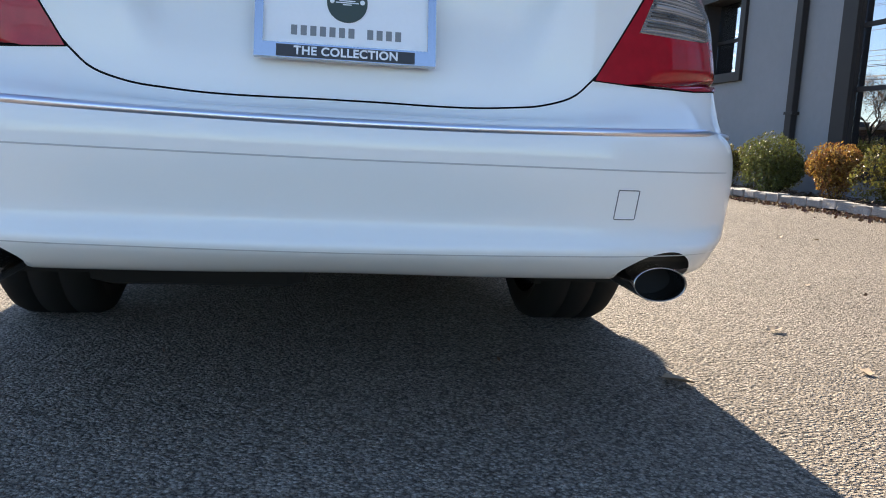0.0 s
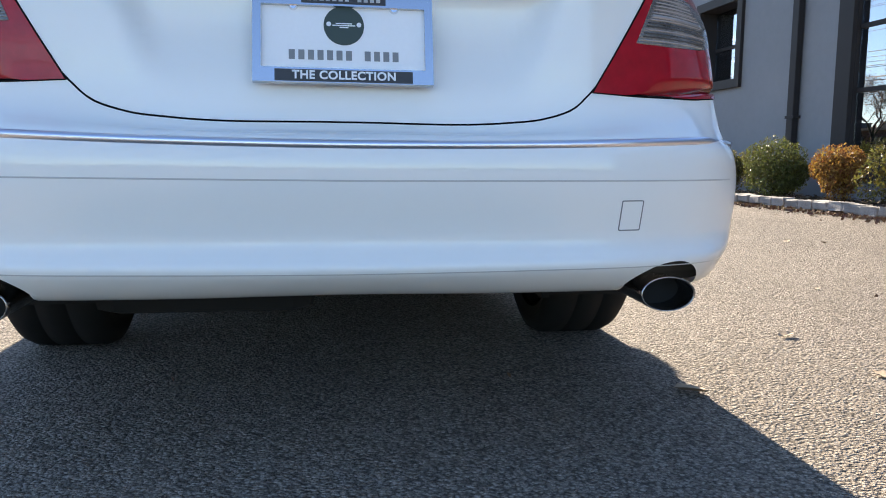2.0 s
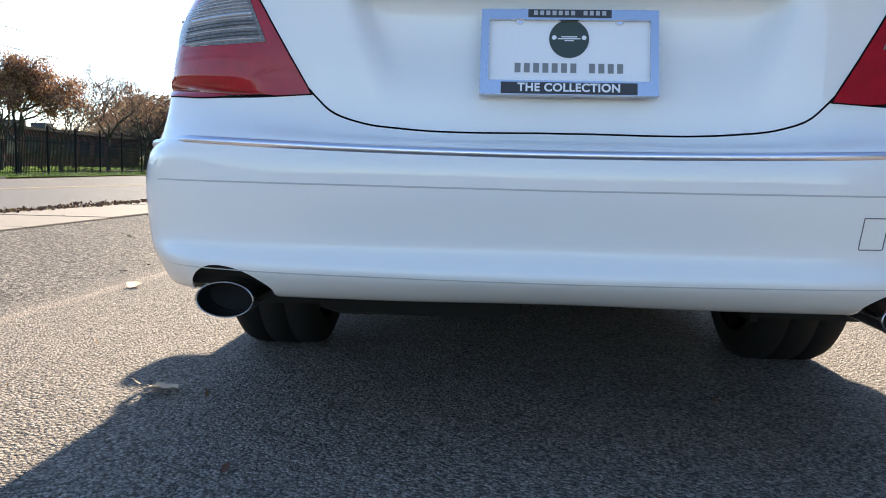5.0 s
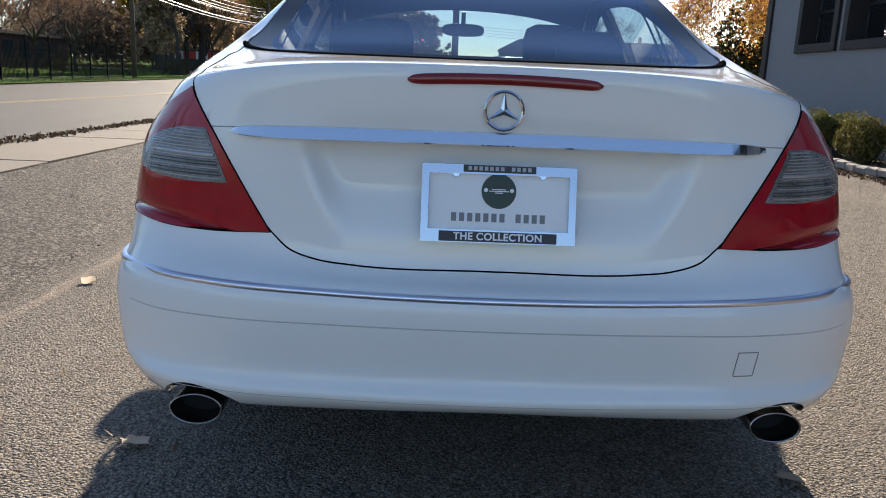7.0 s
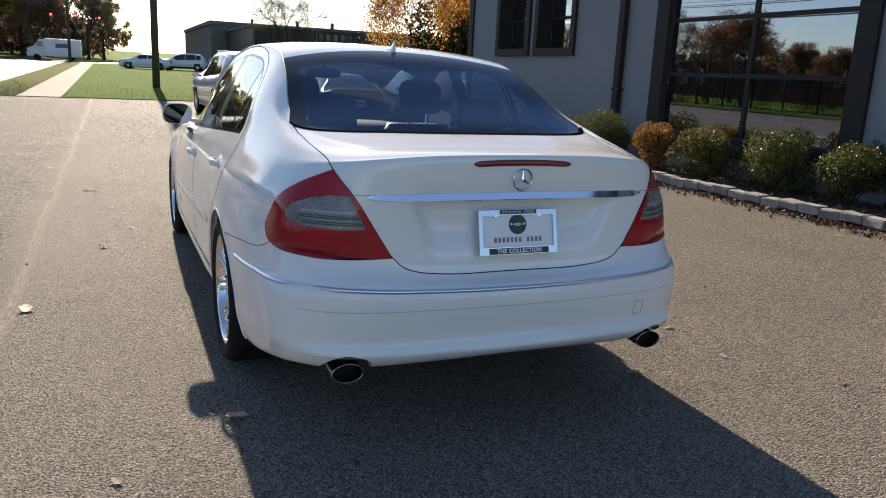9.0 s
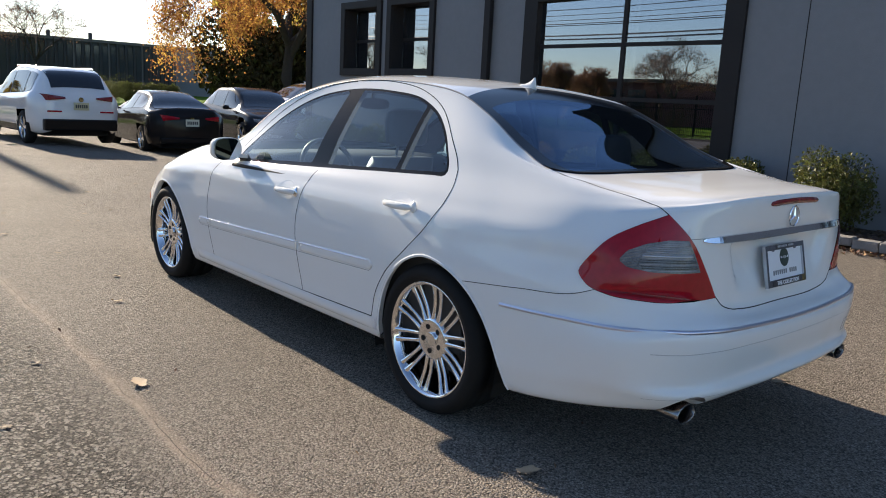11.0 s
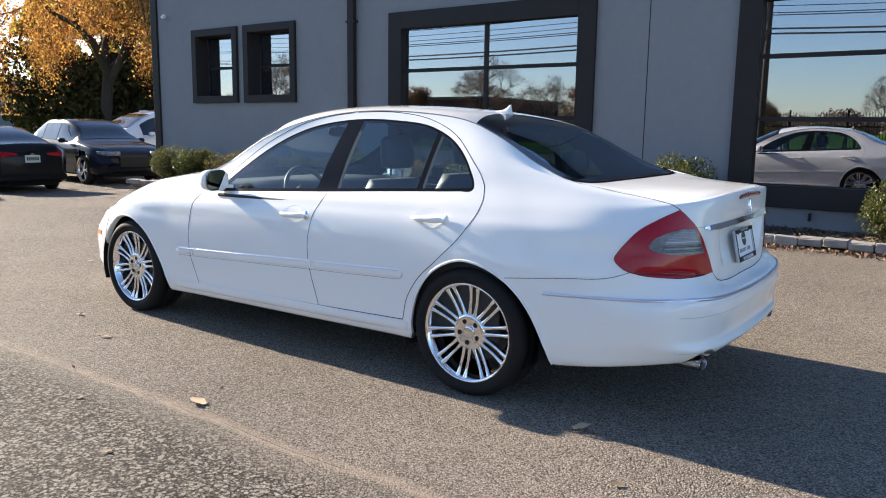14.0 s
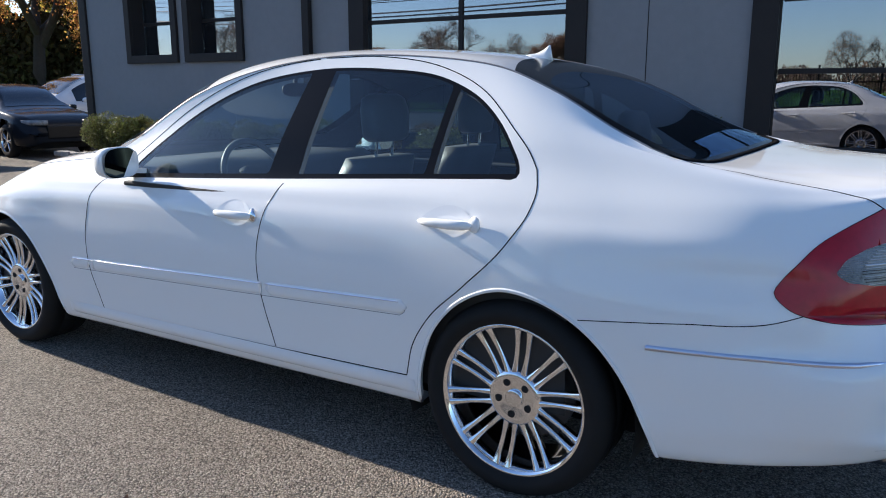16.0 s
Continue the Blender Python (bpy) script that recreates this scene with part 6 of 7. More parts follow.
# ---- wheels ----
def hero_wheel(y, sx, R=.327):
    """A low-profile tyre on a rim of ten paired chrome spokes, its face towards +x before it is turned."""
    top_ = new("wheel")
    top_.parent = car
    top_.matrix_basis = pose(sx * .772, y, R - .004, 0, 0, 0 if sx > 0 else 180) @ Euler((radians(13 * (1 + y)), 0, 0)).to_matrix().to_4x4()
    w, r = .128, .252
    prof = [(-w + .01, r - .012), (-w, r + .02), (-w - .004, R - .05), (-w + .012, R - .012), (-w + .035, R - .001), (-.045, R), (-.043, R - .006), (-.037, R - .006), (-.035, R), (.035, R), (.037, R - .006), (.043, R - .006), (.045, R), (w - .035, R - .001), (w - .012, R - .012), (w + .002, R - .03), (w + .004, R - .05), (w + .001, r + .02), (w - .004, r + .004), (w - .012, r - .004)]
    shape("tyre", lathe(prof, 72), RUBBER, top_, "black low-profile tyre", True)
    f = w - .012
    rim = [(-w + .02, r - .02), (f - .05, r - .03), (f - .028, r - .022), (f - .006, r - .014), (f + .002, r - .008), (f + .004, r - .002), (f, r + .002)]
    shape("rim", lathe(rim, 72), CHROME, top_, "bright chrome rim", True)
    hub = [(f - .029, .0), (f - .029, .028), (f - .0265, .045), (f - .0235, .062), (f - .0215, .076), (f - .0235, .086), (f - .031, .093), (f - .045, .096), (f - .07, .096)]
    shape("hub", lathe(hub, 48), CHROME, top_, smooth=True)
    shape("cap", lathe([(f - .0185, 0.0), (f - .0185, .020), (f - .0195, .027), (f - .021, .0295), (f - .029, .030)], 32), CHROME, top_, "small round hub cap", True)
    shape("brake_disc", lathe([(-.02, .03), (-.02, .165), (-.03, .165)], 40), mat("brake_iron", (0.10, 0.095, 0.09), 0.5, 0.7), top_)
    for k in range(5):
        a = 2 * math.pi * (k + 0.25) / 5
        bm = bmesh.new()
        add_tube(bm, (f - .030, .056 * math.cos(a), .056 * math.sin(a)), (f - .0228, .056 * math.cos(a), .056 * math.sin(a)), .0125, seg=14)
        part("bolt_hole", bm, NEAR_BLACK, top_)
    verts, faces = [], []
    n = 9
    for j in range(n):
        t = j / (n - 1)
        rr = .070 + t * (r - .008 - .070)
        x = f - .024 + .018 * t - .012 * math.sin(math.pi * t)
        hw = .0088 + .0060 * abs(2 * t - 1) ** 3
        verts += [(x - .022, -hw, rr), (x - .006, -hw, rr), (x, -hw * .55, rr), (x, hw * .55, rr), (x - .006, hw, rr), (x - .022, hw, rr)]
    for j in range(n - 1):
        for k in range(6):
            a, b = j * 6 + k, j * 6 + (k + 1) % 6
            faces.append((a, b, b + 6, a + 6))
    me = bpy.data.meshes.new("spoke")
    me.from_pydata(verts, [], faces)
    me.materials.append(CHROME)
    me.shade_smooth()
    for k in range(10):
        for side in (-1, 1):
            ob = new("spoke", me)
            ob.parent = top_
            a = 2 * math.pi * k / 10
            shift = Matrix.Translation((0, side * .0132, 0)) @ Euler((radians(-side * 1.9), 0, 0)).to_matrix().to_4x4()
            ob.matrix_basis = Euler((a, 0, 0)).to_matrix().to_4x4() @ shift
    return top_


for y in (1.116, 3.98):
    for sx in (-1, 1):
        hero_wheel(y, sx)

# ---- door handles, mirrors, aerial, marker lamps ----
for sx in (-1, 1):
    for k, (y, z) in enumerate(((2.33, .820), (1.365, .872))):
        rings, cups = [], []
        x0 = skin(*find([(None, y, z)], SIDE)[0])[0]
        for t in np.linspace(-1, 1, 17):
            yy = y + .105 * t
            xs = skin(*find([(None, yy, z)], SIDE)[0])[0]
            lift = .004 + .026 * (1 - abs(t) ** 3.5)
            h = .0135 * (1 - 0.35 * max(0, t)) * (1 - abs(t) ** 8) + .003
            rings.append([(sx * (xs + lift + b), yy, z + a) for a, b in ((-h, -.006), (-h * .8, .005), (0, .009), (h * .8, .005), (h, -.006), (0, -.010))])
        hd = shape("handle", loft(rings), PAINT, doors[sx, k], "body-coloured pull handle", True)
        rings = []
        for t in np.linspace(-1, 1, 9):
            yy = y - .108 + .02 * t
            xs = skin(*find([(None, yy, z)], SIDE)[0])[0]
            h = .03 * (1 - t * t) ** 0.5 + .001
            rings.append([(sx * (xs + b), yy, z + a) for a, b in ((-h, .0005), (-h * .5, .012), (h * .5, .012), (h, .0005))])
        shape("lock_cover", loft(rings), CHROME if k == 0 and sx < 0 else PAINT, hd, smooth=True)
        dish = on_side(dense([(y + .10, z), (y + .05, z + .042), (y - .06, z + .042), (y - .10, z), (y - .06, z - .034), (y + .05, z - .034)], True, 0.01))
        verts, faces = [], []
        pd, nd = skin(dish[:, 0], dish[:, 1]), normal_at(dish) * out
        mid = pd.mean(0)
        for p, q in zip(pd, nd):
            p = p + q * .0012
            verts.append((sx * p[0], p[1], p[2]))
        for p, q in zip(pd, nd):
            p = p * .55 + mid * .45 + q * .001
            verts.append((sx * (p[0]), p[1], p[2]))
        verts.append((sx * (mid[0] + .0002), mid[1], mid[2]))
        m = len(pd)
        faces = [(j, (j + 1) % m, m + (j + 1) % m, m + j) for j in range(m)] + [(m + j, m + (j + 1) % m, 2 * m) for j in range(m)]
        shape("handle_dish", (verts, [], faces), mat("dish_white", (0.74, 0.74, 0.74), 0.3, coat=0.8), doors[sx, k], smooth=True)
    # mirror: shell, glass and foot
    mc = (sx * .922, 3.02, .987)
    rings = [oval((mc[0] + sx * dx, mc[1] + dy, mc[2] + dz), a, b, 24, 3.0) for dy, a, b, dx, dz in ((-.052, .083, .060, 0, 0), (-.056, .087, .064, 0, 0), (-.040, .091, .067, 0, 0), (0, .087, .064, 0, 0), (.035, .074, .052, -.005, 0), (.060, .052, .036, -.012, -.005), (.072, .02, .012, -.015, -.008))]
    mir = shape("door_mirror", loft(rings), PAINT, car, "white door mirror with dark glass", True)
    ring = oval((mc[0], mc[1] - .0545, mc[2]), .0865, .0635, 24, 3.0)
    ring = [(x, y - .012 * sx * (x - mc[0]) / .08 - .004 * (z - mc[2]) / .05 - .004, z) for x, y, z in ring]
    # left glass coloured dark in place of the road's dim reflection
    shape("mirror_glass", ([*ring], [], [tuple(range(24))]), mat("mirror_dark_reflection", (0.06, 0.075, 0.07), 0.02, 1.0) if sx < 0 else CHROME, mir, "mirror glass")
    rings = [[(sx * x, yy, z) for yy, z in ((3.02 - w, .935 + l), (3.02 - w, .957 + l), (3.06 + w, .957 + l), (3.06 + w, .935 + l))] for x, w, l in ((.79, .045, -.004), (.85, .02, .0), (.885, .015, .008))]
    shape("mirror_foot", loft(rings), PAINT, mir, smooth=False)
    ring = find([(None, 4.44, .535), (None, 4.54, .535), (None, 4.54, .505), (None, 4.44, .505)], FRONT)
    pm, nm_ = skin(ring[:, 0], ring[:, 1]), normal_at(ring) * out
    v = [tuple(p + q * .004) for p, q in zip(pm, nm_)] + [tuple(p - q * .004) for p, q in zip(pm, nm_)]
    v = [(sx * a, b, c) for a, b, c in v]
    shape("side_marker", (v, [], [(0, 1, 2, 3), (0, 4, 5, 1), (1, 5, 6, 2), (2, 6, 7, 3), (3, 7, 4, 0)]), AMBER, car, "amber side marker lamp")

fin = []
for t in np.linspace(0, 1, 30):
    y = 1.575 - .14 * t
    zr = float(np.interp(y, MID[:, 0], MID[:, 1])) - .004
    h = (.006 * min(1, t * 6) + .060 * max(0, (t - .25) / .67) ** 2.6) if t < .93 else max(.004, .066 * (1 - (t - .93) / .07))
    w = .015 * max(0.0, 1 - abs(2 * t - 1) ** 3) + .003
    fin.append([(-w, y, zr), (-w * .5, y, zr + min(h, .011)), (-.0035, y - .03 * t * t, zr + h), (.0035, y - .03 * t * t, zr + h), (w * .5, y, zr + min(h, .011)), (w, y, zr)])
shape("roof_aerial", loft(fin), PAINT, car, "white shark-fin aerial", True)

# ---- cabin ----
cab = new("interior")
cab.parent = car
for sx in (-1, 1):
    ss, vv = np.meshgrid(np.linspace(SK[6] + .1, SK[10], 30), np.linspace(VK[2], VK[12] - .015, 8), indexing="ij")
    P = skin(ss, vv)
    P[..., 0] -= .055
    verts = [(sx * p[0], p[1], p[2]) for p in P.reshape(-1, 3)]
    faces = [(a * 8 + b, a * 8 + b + 1, a * 8 + b + 9, a * 8 + b + 8) for a in range(29) for b in range(7)]
    shape("door_lining", (verts, [], faces), CABIN, cab, smooth=True)
    bm = bmesh.new()
    add_box(bm, (min(sx * .70, sx * .86), 1.3, .88), (max(sx * .70, sx * .86), 3.05, .90), 0.008)
    part("door_top", bm, CABIN, cab)


def seat(x, y, wide, head_w, label, low=0.0):
    top_ = new("seat")
    top_.parent = cab
    box_part("cushion", (x - wide, y, .38), (x + wide, y + .50, .56), LEATHER, top_, 0.05)
    rings = [oval((x, y - .02 - .20 * t, .52 + .50 * t), wide * (1 - .25 * t**3), .075, 24, 3.5, "xy") for t in np.linspace(0, 1, 8)]
    shape("backrest", loft(rings), LEATHER, top_, label, True)
    rings = [oval((x, y - .245 + dy, z - low), head_w * k, .055 * k, 24, 3.0, "xy") for z, k, dy in ((1.085, .75, 0), (1.10, .95, 0), (1.15, 1.0, 0), (1.21, 1.0, .005), (1.255, .9, .01), (1.275, .6, .012))]
    shape("headrest", loft(rings), LEATHER, top_, smooth=True)
    for dx in (-.055, .055):
        bm = bmesh.new()
        add_tube(bm, (x + dx, y - .23, 1.0), (x + dx, y - .24, 1.10), .007, seg=8)
        part("post", bm, CHROME, top_)


for x in (-.37, .37):
    seat(x, 2.22, .25, .13, "grey leather seat back")
for x in (-.38, .38):
    seat(x, 1.42, .27, .115, "grey leather rear seat back", .075)
box_part("parcel_shelf", (-.60, .72, 1.0), (.60, 1.24, 1.03), CABIN, cab, 0.01)
box_part("cabin_floor", (-.78, 1.0, .30), (.78, 3.6, .34), CABIN, cab)
rings = [[(x, 2.98 - .03 * math.cos(x * 2.2), .70), (x, 2.86, .78), (x, 2.90, .90), (x, 3.0, .945 + .02 * math.exp(-((x + .37) / .2) ** 2)), (x * .88, 3.25, .945), (x * .74, 3.50, .945), (x * .74, 3.50, .70)] for x in np.linspace(-.77, .77, 28)]
shape("dashboard", loft(rings), CABIN, cab, "dark moulded dashboard", True)
wheel_m = pose(-.37, 2.74, .885, 68, 0, 0)
verts, faces = [], []
for k in range(40):
    a = 2 * math.pi * k / 40
    for j in range(8):
        b = 2 * math.pi * j / 8
        r = .182 + .015 * math.cos(b)
        verts.append(tuple(wheel_m @ Vector((r * math.cos(a), r * math.sin(a), .015 * math.sin(b)))))
for k in range(40):
    for j in range(8):
        faces.append((k * 8 + j, (k + 1) % 40 * 8 + j, (k + 1) % 40 * 8 + (j + 1) % 8, k * 8 + (j + 1) % 8))
sw = shape("steering_wheel", (verts, [], faces), LEATHER, cab, "grey leather steering wheel", True)
bm = bmesh.new()
add_box(bm, (-.07, -.06, -.03), (.07, .06, .03), .02)
for a, b in (((-.17, 0, 0), (-.05, 0, 0)), ((.05, 0, 0), (.17, 0, 0)), ((0, -.17, 0), (0, -.04, 0))):
    add_tube(bm, a, b, .018, seg=8)
bm.transform(wheel_m)
part("spokes", bm, CABIN, sw)
rings = [oval((0, 2.80 + d, 1.29), .115 * k, .034 * k, 24, 3.0) for d, k in ((-.012, .94), (-.008, 1.0), (.02, .8), (.03, .3))]
rv = shape("rear_view_mirror", loft(rings), CABIN, cab, smooth=True)
bm = bmesh.new()
add_tube(bm, (0, 2.82, 1.30), (0, 2.80, 1.385), .012, seg=8)
part("stalk", bm, CABIN, rv)

# ---- other parked and standing vehicles ----
def road_wheel(R, style):
    """Tyre, rim and five spokes, face towards +x."""
    w, r = .105, R * .68
    tyre = lathe([(-w, r), (-w - .004, R - .05), (-w + .03, R - .002), (w - .03, R - .002), (w + .004, R - .05), (w - .004, r)], 32)
    rim = lathe([(w - .07, r * .95), (w - .02, r * .97), (w - .004, r)], 32)
    return tyre, rim, w, r


def curve(keys, t):
    k = np.array(keys, float)
    x = np.r_[2 * k[0, 0] - k[1, 0], k[:, 0], 2 * k[-1, 0] - k[-2, 0]]
    y = np.r_[k[0, 1], k[:, 1], k[-1, 1]]
    w, i = weights(x, np.clip(np.asarray(t, float), k[0, 0], k[-1, 0]))
    return sum(w[a] * y[i + a] for a in range(4))


def vehicle(label, category, paint, length, width, top_keys, belt_keys, roof_w, sill, wheels, R, lamps, m, side_glass, rear_glass, front_glass, rear_kind="hatch", plate_z=0.85, lamp_z=1.0, clad=None, rails=False, plate_c=(0.55, 0.5, 0.32)):
    """A car from its roofline, beltline and plan; y runs from its tail (0) to its nose."""
    body_top = tagged(new("car"), label, category, "other cars")
    hw = width / 2
    glossy = mat("dull_white" if paint[0] > .5 else "dark_gloss", paint, 0.25 if paint[0] > .2 else 0.14, coat=1.0 if paint[0] > .2 else 0.0, spec=0.5 if paint[0] > .2 else 0.15, var=0.05, scale=2)

    def section(y):
        t = min(y, length - y)
        e = 1 - 0.30 * max(0.0, 1 - t / 0.55) ** 2.4
        zt, zb = float(curve(top_keys, y)), float(curve(belt_keys, y))
        up = ramp(zt - zb, 0.06, 0.4)
        wr = hw * (0.80 * (1 - up) + roof_w * up)
        lift = 0.10 * max(0.0, 1 - t / 0.35) ** 2
        z0 = sill + lift
        return np.array([(0.84 * hw * e, z0), (0.955 * hw * e, z0 + .05), (0.985 * hw * e, z0 + .22), (hw * e, (z0 + zb) / 2 + .08), (0.985 * hw * e, zb - .12), (0.945 * hw * e, zb - .02), (0.90 * hw * e * (1 - .03 * up), zb + min(.04, .3 * (zt - zb))), ((wr * .55 + .9 * hw * .45) * e, zb + .5 * (zt - zb)), (wr * e, zt - .075 * max(.35, up)), (wr * .9 * e, zt - .022), (wr * .5 * e, zt - .004), (0, zt)])

    ys = np.r_[0, .02, .06, .12, .2, .3, np.linspace(.42, length - .42, 44), length - np.array([.3, .2, .12, .06, .02, 0])]
    rows = []
    for k, y in enumerate(ys):
        s = section(y)
        if y in (0, length) or k in (0, len(ys) - 1):
            mid = s[:, 1].mean() - .1
            s = np.stack([s[:, 0] * .96, mid + (s[:, 1] - mid) * .93], 1)
        rows.append([(x, y, z) for x, z in s] + [(-x, y, z) for x, z in s[::-1][1:]])
    n = len(rows[0])
    verts = [p for r in rows for p in r]
    faces = [(j * n + k, j * n + k + 1, (j + 1) * n + k + 1, (j + 1) * n + k) for j in range(len(rows) - 1) for k in range(n - 1)]
    faces += [tuple(range(n)), tuple(range((len(rows) - 1) * n, len(rows) * n))[::-1]]
    keep = []
    for f in faces:
        c = np.mean([verts[q] for q in f], axis=0)
        if not any(math.hypot(c[1] - wy, c[2] - R) < R * 1.14 and abs(c[0]) > hw * .8 and c[2] < R * 2.2 for wy in wheels):
            keep.append(f)
    bm = bmesh.new()
    vs = [bm.verts.new(p) for p in verts]
    for f in keep:
        bm.faces.new([vs[q] for q in f])
    bmesh.ops.recalc_face_normals(bm, faces=bm.faces)
    hull = shape("body", bm, glossy, body_top, smooth=True)

    def xat(y, z):
        s = section(y)
        k = int(np.argmax(s[:, 0]))
        return float(np.interp(z, s[k:, 1], s[k:, 0])) if z > s[k, 1] else float(np.interp(z, s[: k + 1, 1], s[: k + 1, 0]))

    for sx in (-1, 1):
        for a, b in side_glass:
            verts, faces, cols, lines = [], [], 14, 6
            for i in range(cols):
                y = a + (b - a) * i / (cols - 1)
                lo = float(curve(belt_keys, y)) + .05
                hi = max(lo + .004, float(curve(top_keys, y)) - .115)
                for j in range(lines):
                    z = lo + (hi - lo) * j / (lines - 1)
                    verts.append((sx * (xat(y, z) + .006), y, z))
            faces = [(i * lines + j, i * lines + j + 1, (i + 1) * lines + j + 1, (i + 1) * lines + j) for i in range(cols - 1) for j in range(lines - 1)]
            part("side_window", (verts, [], faces), DARKGLASS, body_top, smooth=True)
        part("sill_trim", ([(sx * (xat(y, sill + .1) + .008), y, z) for y in np.linspace(wheels[0] + R * 1.2, wheels[1] - R * 1.2, 8) for z in (sill + .03, sill + .16)], [], [(2 * k, 2 * k + 1, 2 * k + 3, 2 * k + 2) for k in range(7)]), PLASTIC if clad else glossy, body_top)
        # mirror
        my = side_glass[-1][1] - .12
        mz = float(curve(belt_keys, my)) + .08
        rings = [oval((sx * (hw + .09), my + d, mz), .085 * k, .06 * k, 14, 3.0) for d, k in ((-.05, .9), (-.04, 1), (.03, .95), (.08, .4))]
        part("door_mirror", loft(rings), PLASTIC if paint[0] < .5 else glossy, body_top, smooth=True)
        part("mirror_arm", loft([oval((sx * (hw - .06), my, mz - .03), .01, .02, 8, plane="yz"), oval((sx * (hw + .05), my, mz - .02), .01, .02, 8, plane="yz")]), PLASTIC, body_top)
        if rails:
            bm = bmesh.new()
            zr = [float(curve(top_keys, y)) for y in (side_glass[0][0] + .3, side_glass[-1][1] - .8)]
            add_tube(bm, (sx * hw * .62, side_glass[0][0] + .3, zr[0] + .004), (sx * hw * .62, side_glass[-1][1] - .8, zr[1] + .004), .016, seg=6)
            part("roof_rail", bm, ALLOY, body_top)

    def cross(name, y0, y1, frac, material, lift=.006, wide=.93):
        verts, faces, nr, nc = [], [], 8, 15
        for r in range(nr):
            y = y0 + (y1 - y0) * r / (nr - 1)
            s = section(y)
            for c in range(nc):
                u = -wide + 2 * wide * c / (nc - 1)
                a = abs(u)
                x = a * s[8, 0]
                z = float(np.interp(x, s[:7:-1, 0], s[:7:-1, 1]))
                sgn = -1 if y0 < length / 2 else 1
                verts.append((math.copysign(x, u), y + sgn * lift, z + lift))
        faces = [(r * nc + c, r * nc + c + 1, (r + 1) * nc + c + 1, (r + 1) * nc + c) for r in range(nr - 1) for c in range(nc - 1)]
        return part(name, (verts, [], faces), material, body_top, smooth=True)

    cross("rear_window", *rear_glass, 0, DARKGLASS)
    cross("windscreen", *front_glass, 0, DARKGLASS)
    # tail: lamps, plate, lower valance
    for sx in (-1, 1):
        rings = []
        for t in np.linspace(0, 1, 10):
            x = hw * (.34 + .36 * min(1, t * 1.25))
            y = -.012 + (0 if t < .8 else (t - .8) * 1.2)
            if t >= .8:
                x = hw * (.70 + (t - .8) * .55)
            h = .02 + .05 * t
            rings.append([(sx * x, y - .012, lamp_z - h), (sx * x, y - .02, lamp_z), (sx * x, y - .012, lamp_z + h), (sx * x, y + .06, lamp_z + h), (sx * x, y + .06, lamp_z - h)])
        part("tail_lamp", loft(rings), REDLENS if paint[0] < .5 else mat("dark_red_lens", (0.16, 0.01, 0.02), 0.15, coat=.6), body_top, "red tail lamp")
        rings = []
        for t in np.linspace(0, 1, 8):
            x = hw * (.42 + .45 * t)
            y = length + .012 - .30 * t**2.2
            rings.append([(sx * x, y, lamps - .06), (sx * x, y + .01, lamps), (sx * x, y - .02, lamps + .055), (sx * x, y - .08, lamps + .05), (sx * x, y - .08, lamps - .06)])
        part("head_lamp", loft(rings), GREYLENS, body_top, "clear headlamp", True)
        if clad:
            box_part("reflector", (min(sx * hw * .42, sx * hw * .72), -.02, .70), (max(sx * hw * .42, sx * hw * .72), .02, .735), REDLENS, body_top, 0.006)
    tag = box_part("plate", (-.155, -.026, plate_z - .08), (.155, -.014, plate_z + .08), mat("tag_" + category, plate_c, 0.5, var=.2, scale=12), body_top, 0.004)
    for k in range(6):
        box_part("bar", (-.12 + .042 * k, -.029, plate_z - .035), (-.09 + .042 * k, -.0265, plate_z + .035), INK, tag)
    box_part("valance", (-hw * .80, -.028, sill + .08), (hw * .80, .14, .56 if clad else .40), PLASTIC, body_top, 0.03)
    box_part("front_grille", (-hw * .45, length - .10, .42), (hw * .45, length + .016, .70), PLASTIC, body_top, 0.03)
    box_part("underside", (-hw * .72, .3, sill - .05), (hw * .72, length - .3, sill + .12), NEAR_BLACK, body_top, 0.03)
    bm = bmesh.new()
    add_tube(bm, (0, -.012, lamp_z - .03), (0, -.02, lamp_z - .03), .05, seg=20)
    part("emblem", bm, CHROME, body_top)
    tyre, rim, w, r = road_wheel(R, 0)
    shared = []
    for data, mm in ((tyre, RUBBER), (rim, ALLOY)):
        me = bpy.data.meshes.new("tyre" if mm is RUBBER else "rim")
        me.from_pydata(*data)
        me.materials.append(mm)
        me.shade_smooth()
        shared.append(me)
    bm = bmesh.new()
    for k in range(5):
        a = 2 * math.pi * k / 5
        d = Vector((0, math.cos(a), math.sin(a)))
        for da in (-.16, .16):
            d2 = Vector((0, math.cos(a + da), math.sin(a + da)))
            add_tube(bm, Vector((w - .04, 0, 0)) + d * .04, Vector((w - .03, 0, 0)) + d2 * r * .96, .022, .016, 6)
    add_tube(bm, (w - .06, 0, 0), (w - .03, 0, 0), .06, seg=16)
    me = bpy.data.meshes.new("spokes")
    bm.to_mesh(me)
    bm.free()
    me.materials.append(ALLOY)
    shared.append(me)
    back = bpy.data.meshes.new("hub")
    back.from_pydata(*lathe([(w - .09, .0), (w - .09, r)], 24))
    back.materials.append(NEAR_BLACK)
    shared.append(back)
    for wy in wheels:
        for sx in (-1, 1):
            wh = new("wheel")
            wh.parent = body_top
            wh.matrix_basis = pose(sx * (hw - .115), wy, R - .003, 0, 0, 0 if sx > 0 else 180)
            for me in shared:
                ob = new(me.name.split(".")[0], me)
                ob.parent = wh
    body_top.matrix_basis = m
    return body_top


